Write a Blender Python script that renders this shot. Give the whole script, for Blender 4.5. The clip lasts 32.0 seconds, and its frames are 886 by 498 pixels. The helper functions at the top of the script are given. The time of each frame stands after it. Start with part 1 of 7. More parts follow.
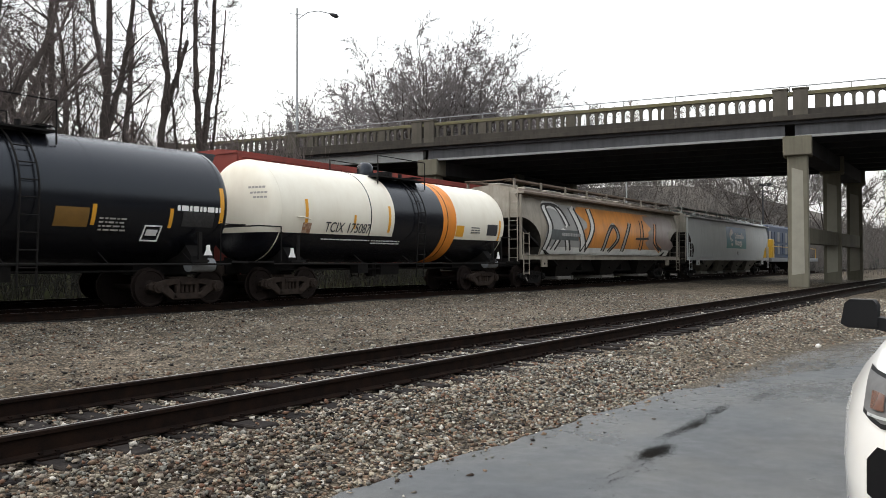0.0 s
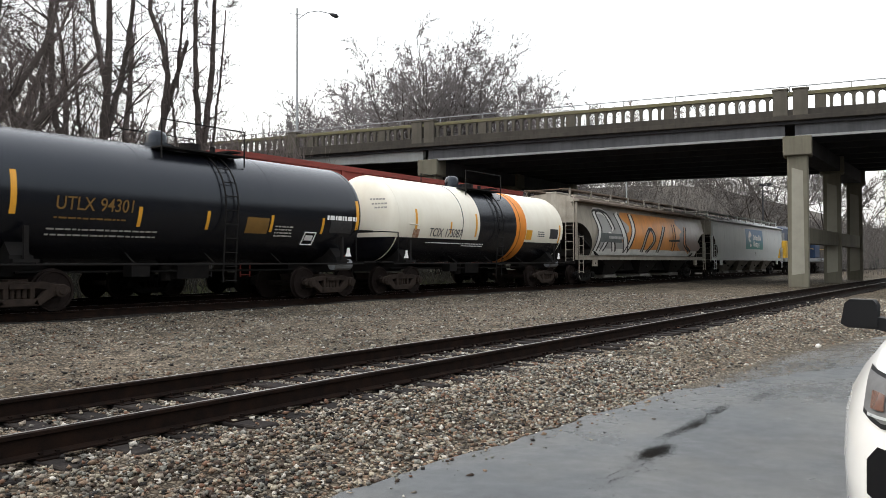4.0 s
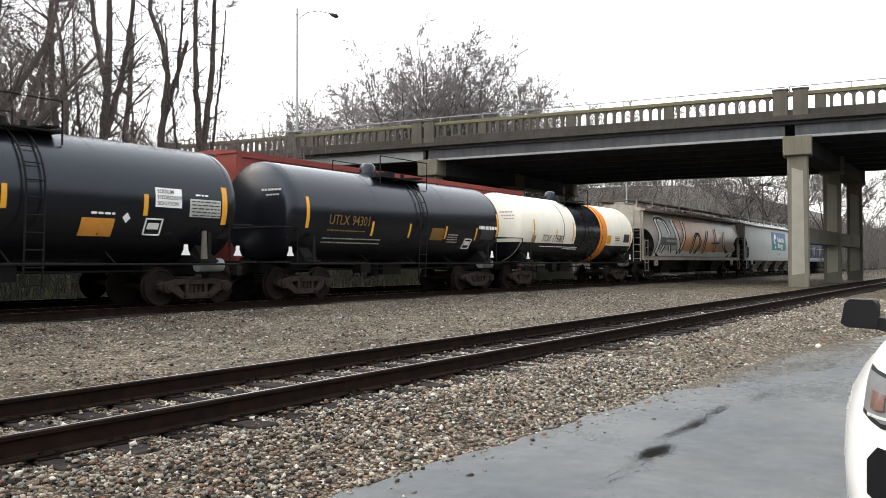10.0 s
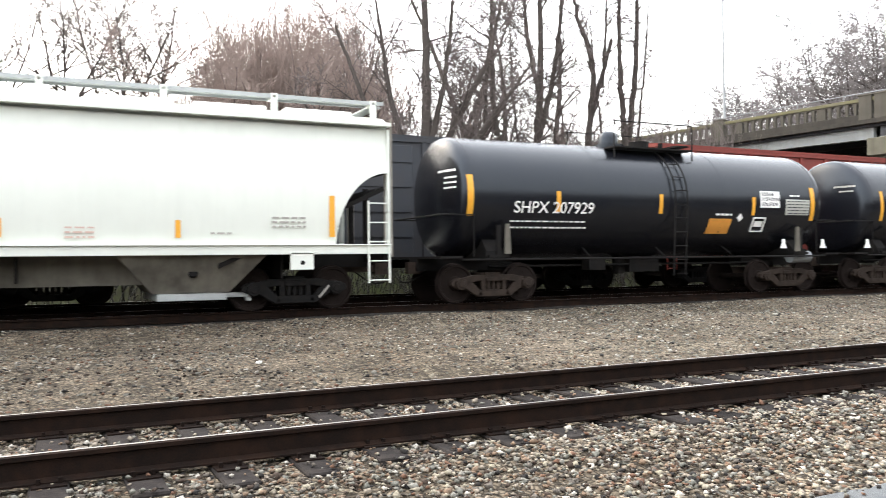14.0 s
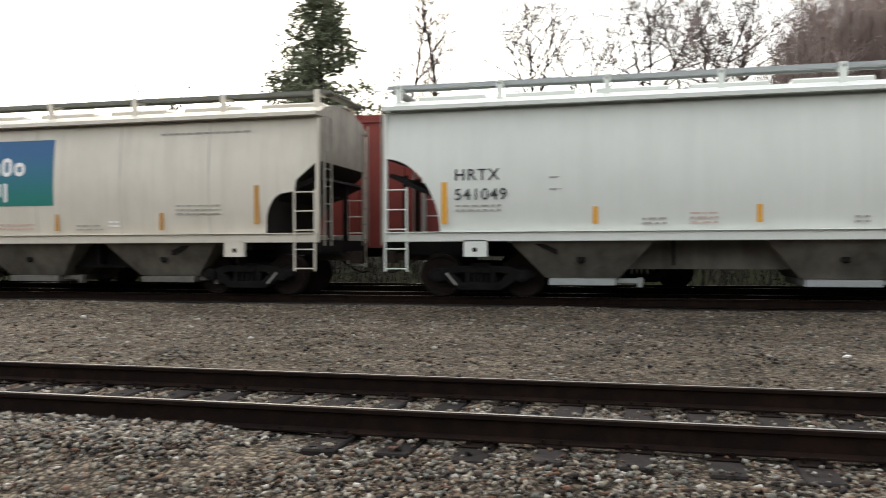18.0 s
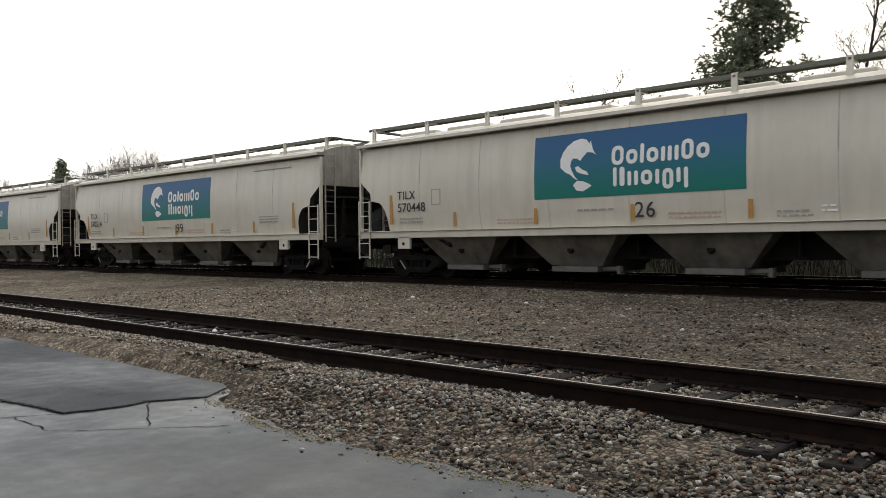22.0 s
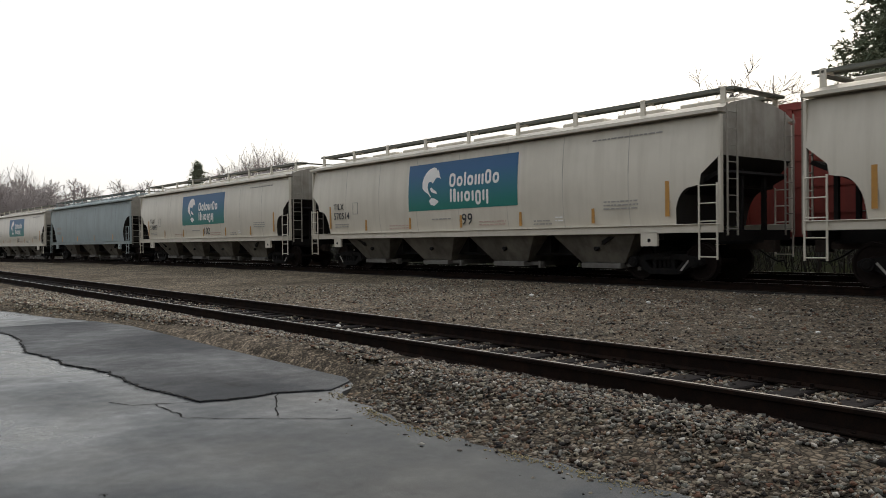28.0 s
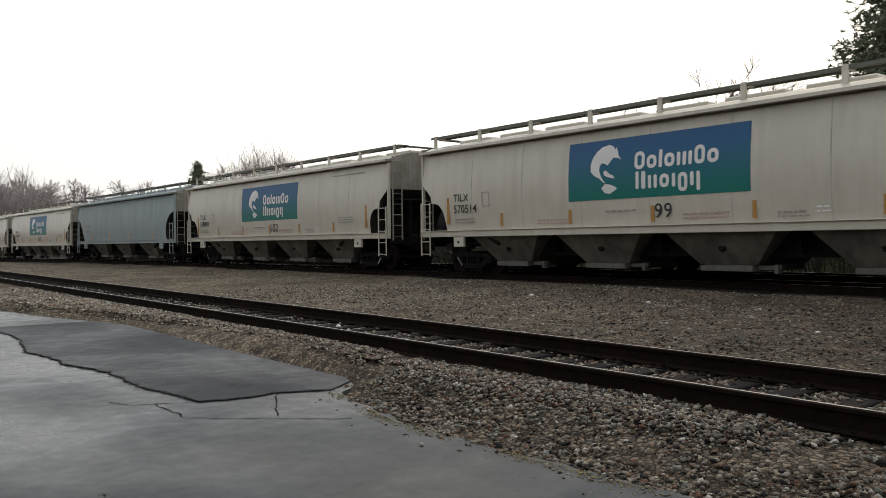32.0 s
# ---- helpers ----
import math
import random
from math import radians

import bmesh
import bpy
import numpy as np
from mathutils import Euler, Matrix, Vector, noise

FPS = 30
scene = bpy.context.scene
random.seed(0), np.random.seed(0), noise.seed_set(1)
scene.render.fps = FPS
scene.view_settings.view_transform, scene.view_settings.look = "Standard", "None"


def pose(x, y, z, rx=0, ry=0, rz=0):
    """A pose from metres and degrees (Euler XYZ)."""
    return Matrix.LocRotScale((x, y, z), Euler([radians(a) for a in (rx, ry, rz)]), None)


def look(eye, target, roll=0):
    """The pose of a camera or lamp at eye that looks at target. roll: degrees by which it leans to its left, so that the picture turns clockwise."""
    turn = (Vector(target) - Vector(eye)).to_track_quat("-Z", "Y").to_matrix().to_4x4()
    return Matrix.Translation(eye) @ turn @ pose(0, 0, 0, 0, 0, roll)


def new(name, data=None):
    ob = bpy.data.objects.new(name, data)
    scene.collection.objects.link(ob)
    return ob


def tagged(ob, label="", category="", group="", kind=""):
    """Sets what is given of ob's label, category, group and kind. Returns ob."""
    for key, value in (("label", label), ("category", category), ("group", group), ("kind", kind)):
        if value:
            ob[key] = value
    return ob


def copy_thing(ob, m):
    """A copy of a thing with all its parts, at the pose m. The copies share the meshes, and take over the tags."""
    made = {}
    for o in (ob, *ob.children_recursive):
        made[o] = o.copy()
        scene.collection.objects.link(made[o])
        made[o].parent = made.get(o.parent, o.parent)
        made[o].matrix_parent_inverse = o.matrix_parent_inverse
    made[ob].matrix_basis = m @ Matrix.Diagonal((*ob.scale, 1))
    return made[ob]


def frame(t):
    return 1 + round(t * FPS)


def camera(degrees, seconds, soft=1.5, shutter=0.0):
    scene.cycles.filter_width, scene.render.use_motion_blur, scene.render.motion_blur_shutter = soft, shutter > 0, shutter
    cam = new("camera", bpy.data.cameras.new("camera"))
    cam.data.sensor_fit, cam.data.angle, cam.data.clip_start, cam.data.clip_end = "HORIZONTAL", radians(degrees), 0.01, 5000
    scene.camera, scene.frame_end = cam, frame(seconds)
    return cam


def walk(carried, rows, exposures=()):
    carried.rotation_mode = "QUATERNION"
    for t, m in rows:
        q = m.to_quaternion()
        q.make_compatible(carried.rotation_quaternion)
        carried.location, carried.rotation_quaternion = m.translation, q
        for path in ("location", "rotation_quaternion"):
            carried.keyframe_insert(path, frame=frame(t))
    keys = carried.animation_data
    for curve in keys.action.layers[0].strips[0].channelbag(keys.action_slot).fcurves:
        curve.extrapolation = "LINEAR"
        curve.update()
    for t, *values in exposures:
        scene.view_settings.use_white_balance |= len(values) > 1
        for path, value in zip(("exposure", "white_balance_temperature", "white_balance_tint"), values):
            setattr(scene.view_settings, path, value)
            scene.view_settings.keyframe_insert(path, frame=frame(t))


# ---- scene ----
# ---------------------------------------------------------------- camera
# x runs along the tracks (the train goes to +x), y away from the camera, z up.
EYE = (0.0, 0.0, 1.5)


def turned(yaw, pitch, roll):
    return pose(*EYE, 0, 0, yaw) @ pose(0, 0, 0, pitch) @ pose(0, 0, 0, 0, roll) @ pose(0, 0, 0, 90)


PATH = [(0.0, -55.3, 1.0, 0.16), (11.1, -55.3, 1.0, 0.16), (11.3, -54.7, 1.02, 0.3), (11.5, -51.8, 1.05, 0.5), (11.75, -46.2, 1.0, 0.7),
        (12.0, -41.5, 0.95, 0.8), (12.5, -37.4, 0.87, 0.85), (13.0, -33.3, 0.82, 0.82), (13.5, -29.46, 0.8, 0.78), (14.5, -22.2, 0.69, 0.5),
        (15.5, -15.08, 0.57, 0.24), (16.0, -10.62, 0.49, 0.18), (16.5, -6.06, 0.39, 0.05), (17.0, -0.7, 0.31, 0.0), (17.5, 6.34, 0.1, 0.12),
        (18.0, 13.64, -0.04, 0.18), (18.5, 20.61, -0.19, 0.35), (19.0, 23.97, -0.25, 0.32), (19.5, 25.89, -0.26, 0.39), (20.0, 28.41, -0.3, 0.43),
        (20.5, 31.62, -0.35, 0.56), (21.0, 36.59, -0.4, 0.63), (21.5, 40.66, -0.43, 0.63), (21.9, 43.46, -0.47, 0.6), (22.3, 43.41, -0.46, 0.57),
        (23.5, 43.41, -0.45, 0.61), (24.0, 45.44, -0.47, 0.69), (24.5, 49.86, -0.5, 0.71), (25.0, 51.91, -0.51, 0.7), (25.4, 51.84, -0.54, 0.62),
        (28.5, 51.84, -0.54, 0.62), (32.0, 51.84, -0.54, 0.62)]
EXPOSURE = [(0.0, -0.45), (3.5, -0.35), (6.0, -0.2), (9.0, 0.05), (11.0, 0.14), (12.5, 0.8), (13.0, 0.9), (13.5, 0.9), (15.5, -0.3), (17.0, -0.5), (18.0, -0.35), (19.0, -0.4), (21.0, -0.8), (22.0, -1.0), (23.0, -1.1), (25.0, -1.29), (28.0, -1.4), (32.0, -1.4)]
cam = camera(57.4, 32.0, soft=0.85, shutter=0.4)
walk(cam, [(t, turned(a, b, c)) for t, a, b, c in PATH], EXPOSURE)

# ---------------------------------------------------------------- light: a bright overcast winter sky
world = bpy.data.worlds.new("overcast_sky")
scene.world = world
world.use_nodes = True
wn = world.node_tree.nodes
wn.clear()
w_out, w_bg, w_mix = wn.new("ShaderNodeOutputWorld"), wn.new("ShaderNodeBackground"), wn.new("ShaderNodeMixRGB")
w_sky, w_noise, w_ramp = wn.new("ShaderNodeTexSky"), wn.new("ShaderNodeTexNoise"), wn.new("ShaderNodeValToRGB")
w_sky.sky_type, w_sky.sun_disc, w_sky.sun_elevation, w_sky.sun_rotation = "NISHITA", False, radians(38), radians(-28)
w_sky.dust_density, w_sky.air_density = 4.0, 2.0
w_noise.inputs["Scale"].default_value, w_noise.inputs["Detail"].default_value = 1.6, 5.0
w_ramp.color_ramp.elements[0].position, w_ramp.color_ramp.elements[0].color = 0.3, (0.93, 0.95, 0.98, 1)
w_ramp.color_ramp.elements[1].position, w_ramp.color_ramp.elements[1].color = 0.7, (1.05, 1.05, 1.06, 1)
w_mix.inputs[0].default_value = 0.96
# the sun stands behind the clouds, beyond the train: the overcast is brighter on that side
SUN_AZ = -28
w_tc, w_dot, w_map, w_mul = wn.new("ShaderNodeTexCoord"), wn.new("ShaderNodeVectorMath"), wn.new("ShaderNodeMapRange"), wn.new("ShaderNodeMixRGB")
w_dot.operation = "DOT_PRODUCT"
w_dot.inputs[1].default_value = (math.sin(radians(SUN_AZ)) * 0.8, math.cos(radians(SUN_AZ)) * 0.8, 0.6)
w_map.interpolation_type = "SMOOTHSTEP"
w_map.inputs[1].default_value, w_map.inputs[2].default_value, w_map.inputs[3].default_value, w_map.inputs[4].default_value = -0.75, 0.9, 0.95, 1.9
w_mul.blend_type = "MULTIPLY"
w_mul.inputs[0].default_value = 1.0
wl = world.node_tree.links
wl.new(w_noise.outputs["Fac"], w_ramp.inputs[0])
wl.new(w_sky.outputs[0], w_mix.inputs[1])
wl.new(w_ramp.outputs[0], w_mix.inputs[2])
wl.new(w_tc.outputs["Generated"], w_dot.inputs[0])
wl.new(w_dot.outputs["Value"], w_map.inputs[0])
wl.new(w_mix.outputs[0], w_mul.inputs[1])
wl.new(w_map.outputs[0], w_mul.inputs[2])
wl.new(w_mul.outputs[0], w_bg.inputs[0])
w_bg.inputs[1].default_value = 1.35
wl.new(w_bg.outputs[0], w_out.inputs[0])
sun_data = bpy.data.lights.new("sun", "SUN")
sun_data.energy, sun_data.angle, sun_data.color = 0.6, radians(40), (1.0, 0.97, 0.93)
sun = new("sun", sun_data)
sun.matrix_world = look((-16, 42, 38), (0, 12, 0))

# ---------------------------------------------------------------- materials
MATS = {}


def mat(name, base, rough=0.7, metal=0.0, spots=0.0, spot_scale=3.0, grain=0.0, grain_scale=60.0, bump=0.0, second=None, streaks=0.0, coat=0.0, island=0.0, random_tone=0.0, spec=0.5):
    """A paint, stone or metal: base colour, broken up by broad spots towards a second colour, by fine grain, and by runs of dirt down the sides."""
    if name in MATS:
        return MATS[name]
    m = bpy.data.materials.new(name)
    m.use_nodes = True
    n, l = m.node_tree.nodes, m.node_tree.links
    b = n["Principled BSDF"]
    b.inputs["Roughness"].default_value, b.inputs["Metallic"].default_value = rough, metal
    b.inputs["Coat Weight"].default_value, b.inputs["Specular IOR Level"].default_value = coat, spec
    tc = n.new("ShaderNodeTexCoord")
    rgb = n.new("ShaderNodeRGB")
    rgb.outputs[0].default_value = (*base, 1)
    out = rgb.outputs[0]
    second = second or tuple(c * 0.5 for c in base)

    def layer(scale, detail, lo, hi, amount, colour, stretch=None):
        nonlocal out
        t = n.new("ShaderNodeTexNoise")
        t.inputs["Scale"].default_value, t.inputs["Detail"].default_value, t.inputs["Roughness"].default_value = scale, detail, 0.62
        if stretch:
            mp = n.new("ShaderNodeMapping")
            mp.inputs["Scale"].default_value = stretch
            l.new(tc.outputs["Object"], mp.inputs[0])
            l.new(mp.outputs[0], t.inputs["Vector"])
        else:
            l.new(tc.outputs["Object"], t.inputs["Vector"])
        r = n.new("ShaderNodeMapRange")
        r.inputs[1].default_value, r.inputs[2].default_value, r.inputs[3].default_value, r.inputs[4].default_value = lo, hi, 0.0, amount
        l.new(t.outputs["Fac"], r.inputs[0])
        x = n.new("ShaderNodeMixRGB")
        l.new(r.outputs[0], x.inputs[0])
        l.new(out, x.inputs[1])
        x.inputs[2].default_value = (*colour, 1)
        out = x.outputs[0]
        return t

    if spots:
        layer(spot_scale, 4, 0.42, 0.7, spots, second)
    if streaks:
        layer(1.0, 5, 0.45, 0.75, streaks, second, (3.5, 3.5, 0.25))
    g = layer(grain_scale, 3, 0.35, 0.75, grain, second) if grain else None
    if island or random_tone:
        src = n.new("ShaderNodeNewGeometry").outputs["Random Per Island"] if island else n.new("ShaderNodeObjectInfo").outputs["Random"]
        r = n.new("ShaderNodeMapRange")
        k = island or random_tone
        r.inputs[3].default_value, r.inputs[4].default_value = 1 - k, 1 + k
        l.new(src, r.inputs[0])
        x = n.new("ShaderNodeMixRGB")
        x.blend_type = "MULTIPLY"
        x.inputs[0].default_value = 1
        l.new(out, x.inputs[1])
        l.new(r.outputs[0], x.inputs[2])
        out = x.outputs[0]
    l.new(out, b.inputs["Base Color"])
    if bump:
        bn = n.new("ShaderNodeBump")
        bn.inputs["Strength"].default_value, bn.inputs["Distance"].default_value = 0.6, bump
        if g is None:
            g = n.new("ShaderNodeTexNoise")
            g.inputs["Scale"].default_value, g.inputs["Detail"].default_value = grain_scale, 4
            l.new(tc.outputs["Object"], g.inputs["Vector"])
        l.new(g.outputs["Fac"], bn.inputs["Height"])
        l.new(bn.outputs[0], b.inputs["Normal"])
    MATS[name] = m
    return m


# ---------------------------------------------------------------- mesh tools
def box(bm, cx, cy, cz, sx, sy, sz, m=0, turn=None):
    r = bmesh.ops.create_cube(bm, size=1.0)
    M = Matrix.Translation((cx, cy, cz)) @ (turn or Matrix()) @ Matrix.Diagonal((sx, sy, sz, 1))
    bmesh.ops.transform(bm, matrix=M, verts=r["verts"])
    if m:
        for v in r["verts"]:
            for f in v.link_faces:
                f.material_index = m
    return r["verts"]


def rod(bm, a, b, r, seg=8, r2=None, m=0):
    """A round bar from a to b."""
    a, b = Vector(a), Vector(b)
    d = b - a
    g = bmesh.ops.create_cone(bm, cap_ends=True, segments=seg, radius1=r, radius2=r if r2 is None else r2, depth=d.length)
    M = Matrix.Translation((a + b) / 2) @ d.to_track_quat("Z", "Y").to_matrix().to_4x4()
    bmesh.ops.transform(bm, matrix=M, verts=g["verts"])
    if m:
        for v in g["verts"]:
            for f in v.link_faces:
                f.material_index = m
    return g["verts"]


def pipe(bm, points, r, seg=6):
    """One continuous bent pipe through the points."""
    pts = [Vector(p) for p in points]
    rings = []
    for i, p in enumerate(pts):
        d = ((pts[i] - pts[i - 1]).normalized() if i else Vector()) + ((pts[i + 1] - pts[i]).normalized() if i < len(pts) - 1 else Vector())
        d.normalize()
        u = d.orthogonal().normalized() if not rings else (last - d * last.dot(d)).normalized()
        last = u
        w = d.cross(u)
        rings.append([bm.verts.new(p + (u * math.cos(2 * math.pi * k / seg) + w * math.sin(2 * math.pi * k / seg)) * r) for k in range(seg)])
    for a, b in zip(rings, rings[1:]):
        for k in range(seg):
            bm.faces.new((a[k], a[(k + 1) % seg], b[(k + 1) % seg], b[k]))
    bm.faces.new(rings[0])
    bm.faces.new(rings[-1])


def bent(bm, points, r, seg=6):
    for a, b in zip(points, points[1:]):
        rod(bm, a, b, r, seg)


def prism(bm, outline, y0, y1, axis="y", m=0):
    """A plate: an outline in two axes, pushed from y0 to y1 along the third."""
    def at(u, v, w):
        return {"y": (u, w, v), "x": (w, u, v), "z": (u, v, w)}[axis]
    va = [bm.verts.new(at(u, v, y0)) for u, v in outline]
    vb = [bm.verts.new(at(u, v, y1)) for u, v in outline]
    fs = [bm.faces.new(va), bm.faces.new(vb[::-1])]
    k = len(outline)
    for i in range(k):
        fs.append(bm.faces.new((va[i], vb[i], vb[(i + 1) % k], va[(i + 1) % k])))
    for f in fs:
        f.material_index = m
    return fs


def lathe(bm, rows, axis="x", seg=32, centre=(0, 0, 0), m=0):
    """Rings (place along the axis, radius), closed where the radius is 0."""
    rings = []
    for p, r in rows:
        ring = []
        for i in range(seg):
            a = 2 * math.pi * i / seg
            u, v = r * math.cos(a), r * math.sin(a)
            q = {"x": (p, u, v), "y": (u, p, v), "z": (u, v, p)}[axis]
            ring.append(bm.verts.new((q[0] + centre[0], q[1] + centre[1], q[2] + centre[2])))
        rings.append(ring)
    out = []
    for ra, rb in zip(rings, rings[1:]):
        for i in range(seg):
            f = bm.faces.new((ra[i], ra[(i + 1) % seg], rb[(i + 1) % seg], rb[i]))
            f.material_index = m
            out.append(f)
    for ring in (rings[0], rings[-1]):
        bm.faces.new(ring).material_index = m
    return out


def done(bm, name, mats, smooth=0.0, bevel=0.0):
    if bevel:
        es = [e for e in bm.edges if len(e.link_faces) == 2 and e.calc_face_angle(0) > 0.6]
        bmesh.ops.bevel(bm, geom=es, offset=bevel, segments=1, affect="EDGES")
    bmesh.ops.recalc_face_normals(bm, faces=bm.faces)
    me = bpy.data.meshes.new(name)
    bm.to_mesh(me)
    bm.free()
    for m in mats if isinstance(mats, (list, tuple)) else [mats]:
        me.materials.append(m)
    if smooth:
        me.shade_smooth()
        me.set_sharp_from_angle(angle=radians(smooth))
    return me


def part(name, bm, material, parent=None, label="", smooth=0.0, bevel=0.0, at=None):
    """One mesh object out of a bmesh (or a ready mesh), under its thing."""
    me = bm if isinstance(bm, bpy.types.Mesh) else done(bm, name, material, smooth, bevel)
    ob = new(name, me)
    if parent:
        ob.parent = parent
    if at is not None:
        ob.matrix_basis = at
    if label:
        ob["label"] = label
    return ob


def thing(name, label, category, at=None, group="", kind=""):
    ob = new(name)
    ob.empty_display_size = 0.3
    if at is not None:
        ob.matrix_basis = at
    return tagged(ob, label, category, group, kind)


def lettering(text, height, material, name="lettering", spread=1.0):
    """Painted letters, 4 mm thick, in the xz plane, facing -y, from their lower left corner."""
    cu = bpy.data.curves.new("letters", "FONT")
    cu.body, cu.size, cu.extrude, cu.space_character, cu.offset = text, height / 0.72, 0.002, spread, height * 0.006
    ob = bpy.data.objects.new("letters", cu)
    scene.collection.objects.link(ob)
    bpy.context.view_layer.update()
    me = bpy.data.meshes.new_from_object(ob.evaluated_get(bpy.context.evaluated_depsgraph_get()))
    bpy.data.objects.remove(ob)
    me.transform(Matrix.Rotation(radians(90), 4, "X"))
    me.materials.clear()
    me.materials.append(material)
    me.name = name
    return me


# ---------------------------------------------------------------- the paints and grounds


def gravel_material(name, light, dark, scale):
    """Crushed stone: chips of differing tone, shade painted into their gaps, broad dirtier stretches."""
    m = mat(name, light, 0.95, spots=0.75, spot_scale=0.35, second=dark, grain=0.3, grain_scale=9, spec=0.15)
    n, l = m.node_tree.nodes, m.node_tree.links
    b = n["Principled BSDF"]
    src = b.inputs["Base Color"].links[0].from_socket
    tc = n.new("ShaderNodeTexCoord")
    cell, gap = n.new("ShaderNodeTexVoronoi"), n.new("ShaderNodeTexVoronoi")
    cell.inputs["Scale"].default_value = gap.inputs["Scale"].default_value = scale
    gap.feature = "DISTANCE_TO_EDGE"
    hue, tone, edge, mul, mul2 = n.new("ShaderNodeSeparateColor"), n.new("ShaderNodeMapRange"), n.new("ShaderNodeMapRange"), n.new("ShaderNodeMixRGB"), n.new("ShaderNodeMixRGB")
    for v in (cell, gap):
        l.new(tc.outputs["Object"], v.inputs["Vector"])
    l.new(cell.outputs["Color"], hue.inputs[0])
    l.new(hue.outputs[0], tone.inputs[0])
    tone.inputs[3].default_value, tone.inputs[4].default_value = 0.35, 1.75
    l.new(gap.outputs["Distance"], edge.inputs[0])
    edge.inputs[1].default_value, edge.inputs[2].default_value, edge.inputs[3].default_value = 0.02, 0.22, 0.25
    for x, a in ((mul, tone), (mul2, edge)):
        x.blend_type = "MULTIPLY"
        x.inputs[0].default_value = 1.0
        l.new(a.outputs[0], x.inputs[2])
    l.new(src, mul.inputs[1])
    l.new(mul.outputs[0], mul2.inputs[1])
    blot, br, mul3 = n.new("ShaderNodeTexNoise"), n.new("ShaderNodeMapRange"), n.new("ShaderNodeMixRGB")
    blot.inputs["Scale"].default_value, blot.inputs["Detail"].default_value, blot.inputs["Roughness"].default_value = 1.7, 9, 0.75
    l.new(tc.outputs["Object"], blot.inputs["Vector"])
    l.new(blot.outputs["Fac"], br.inputs[0])
    br.inputs[1].default_value, br.inputs[2].default_value, br.inputs[3].default_value, br.inputs[4].default_value = 0.34, 0.66, 0.5, 1.5
    mul3.blend_type = "MULTIPLY"
    mul3.inputs[0].default_value = 1.0
    l.new(mul2.outputs[0], mul3.inputs[1])
    l.new(br.outputs[0], mul3.inputs[2])
    l.new(mul3.outputs[0], b.inputs["Base Color"])
    bn = n.new("ShaderNodeBump")
    bn.inputs["Strength"].default_value, bn.inputs["Distance"].default_value = 0.9, 0.03
    l.new(gap.outputs["Distance"], bn.inputs["Height"])
    l.new(bn.outputs[0], b.inputs["Normal"])
    return m


def toned_along_x(m):
    """Multiplies the stone colour along x: the view's uneven brightness is painted in."""
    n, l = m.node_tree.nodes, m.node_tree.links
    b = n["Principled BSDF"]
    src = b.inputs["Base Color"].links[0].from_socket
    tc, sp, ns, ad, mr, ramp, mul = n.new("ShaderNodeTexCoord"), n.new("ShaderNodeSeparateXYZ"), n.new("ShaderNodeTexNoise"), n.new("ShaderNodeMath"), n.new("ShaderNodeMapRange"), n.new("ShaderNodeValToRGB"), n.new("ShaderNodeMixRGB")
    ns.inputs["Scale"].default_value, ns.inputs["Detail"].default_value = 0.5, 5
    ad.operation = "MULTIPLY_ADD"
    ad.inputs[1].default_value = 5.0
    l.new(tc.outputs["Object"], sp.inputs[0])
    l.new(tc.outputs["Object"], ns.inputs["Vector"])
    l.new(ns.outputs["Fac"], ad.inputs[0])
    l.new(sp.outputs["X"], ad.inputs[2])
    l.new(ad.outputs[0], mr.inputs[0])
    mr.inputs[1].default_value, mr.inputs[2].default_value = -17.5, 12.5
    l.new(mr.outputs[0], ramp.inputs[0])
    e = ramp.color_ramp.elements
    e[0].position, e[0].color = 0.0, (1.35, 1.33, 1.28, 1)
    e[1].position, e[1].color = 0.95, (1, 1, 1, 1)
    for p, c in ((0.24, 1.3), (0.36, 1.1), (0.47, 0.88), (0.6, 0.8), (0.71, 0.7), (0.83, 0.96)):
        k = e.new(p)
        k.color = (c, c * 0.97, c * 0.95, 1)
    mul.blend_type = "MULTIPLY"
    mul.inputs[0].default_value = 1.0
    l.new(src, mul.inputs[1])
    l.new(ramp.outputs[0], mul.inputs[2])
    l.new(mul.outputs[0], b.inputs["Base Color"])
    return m


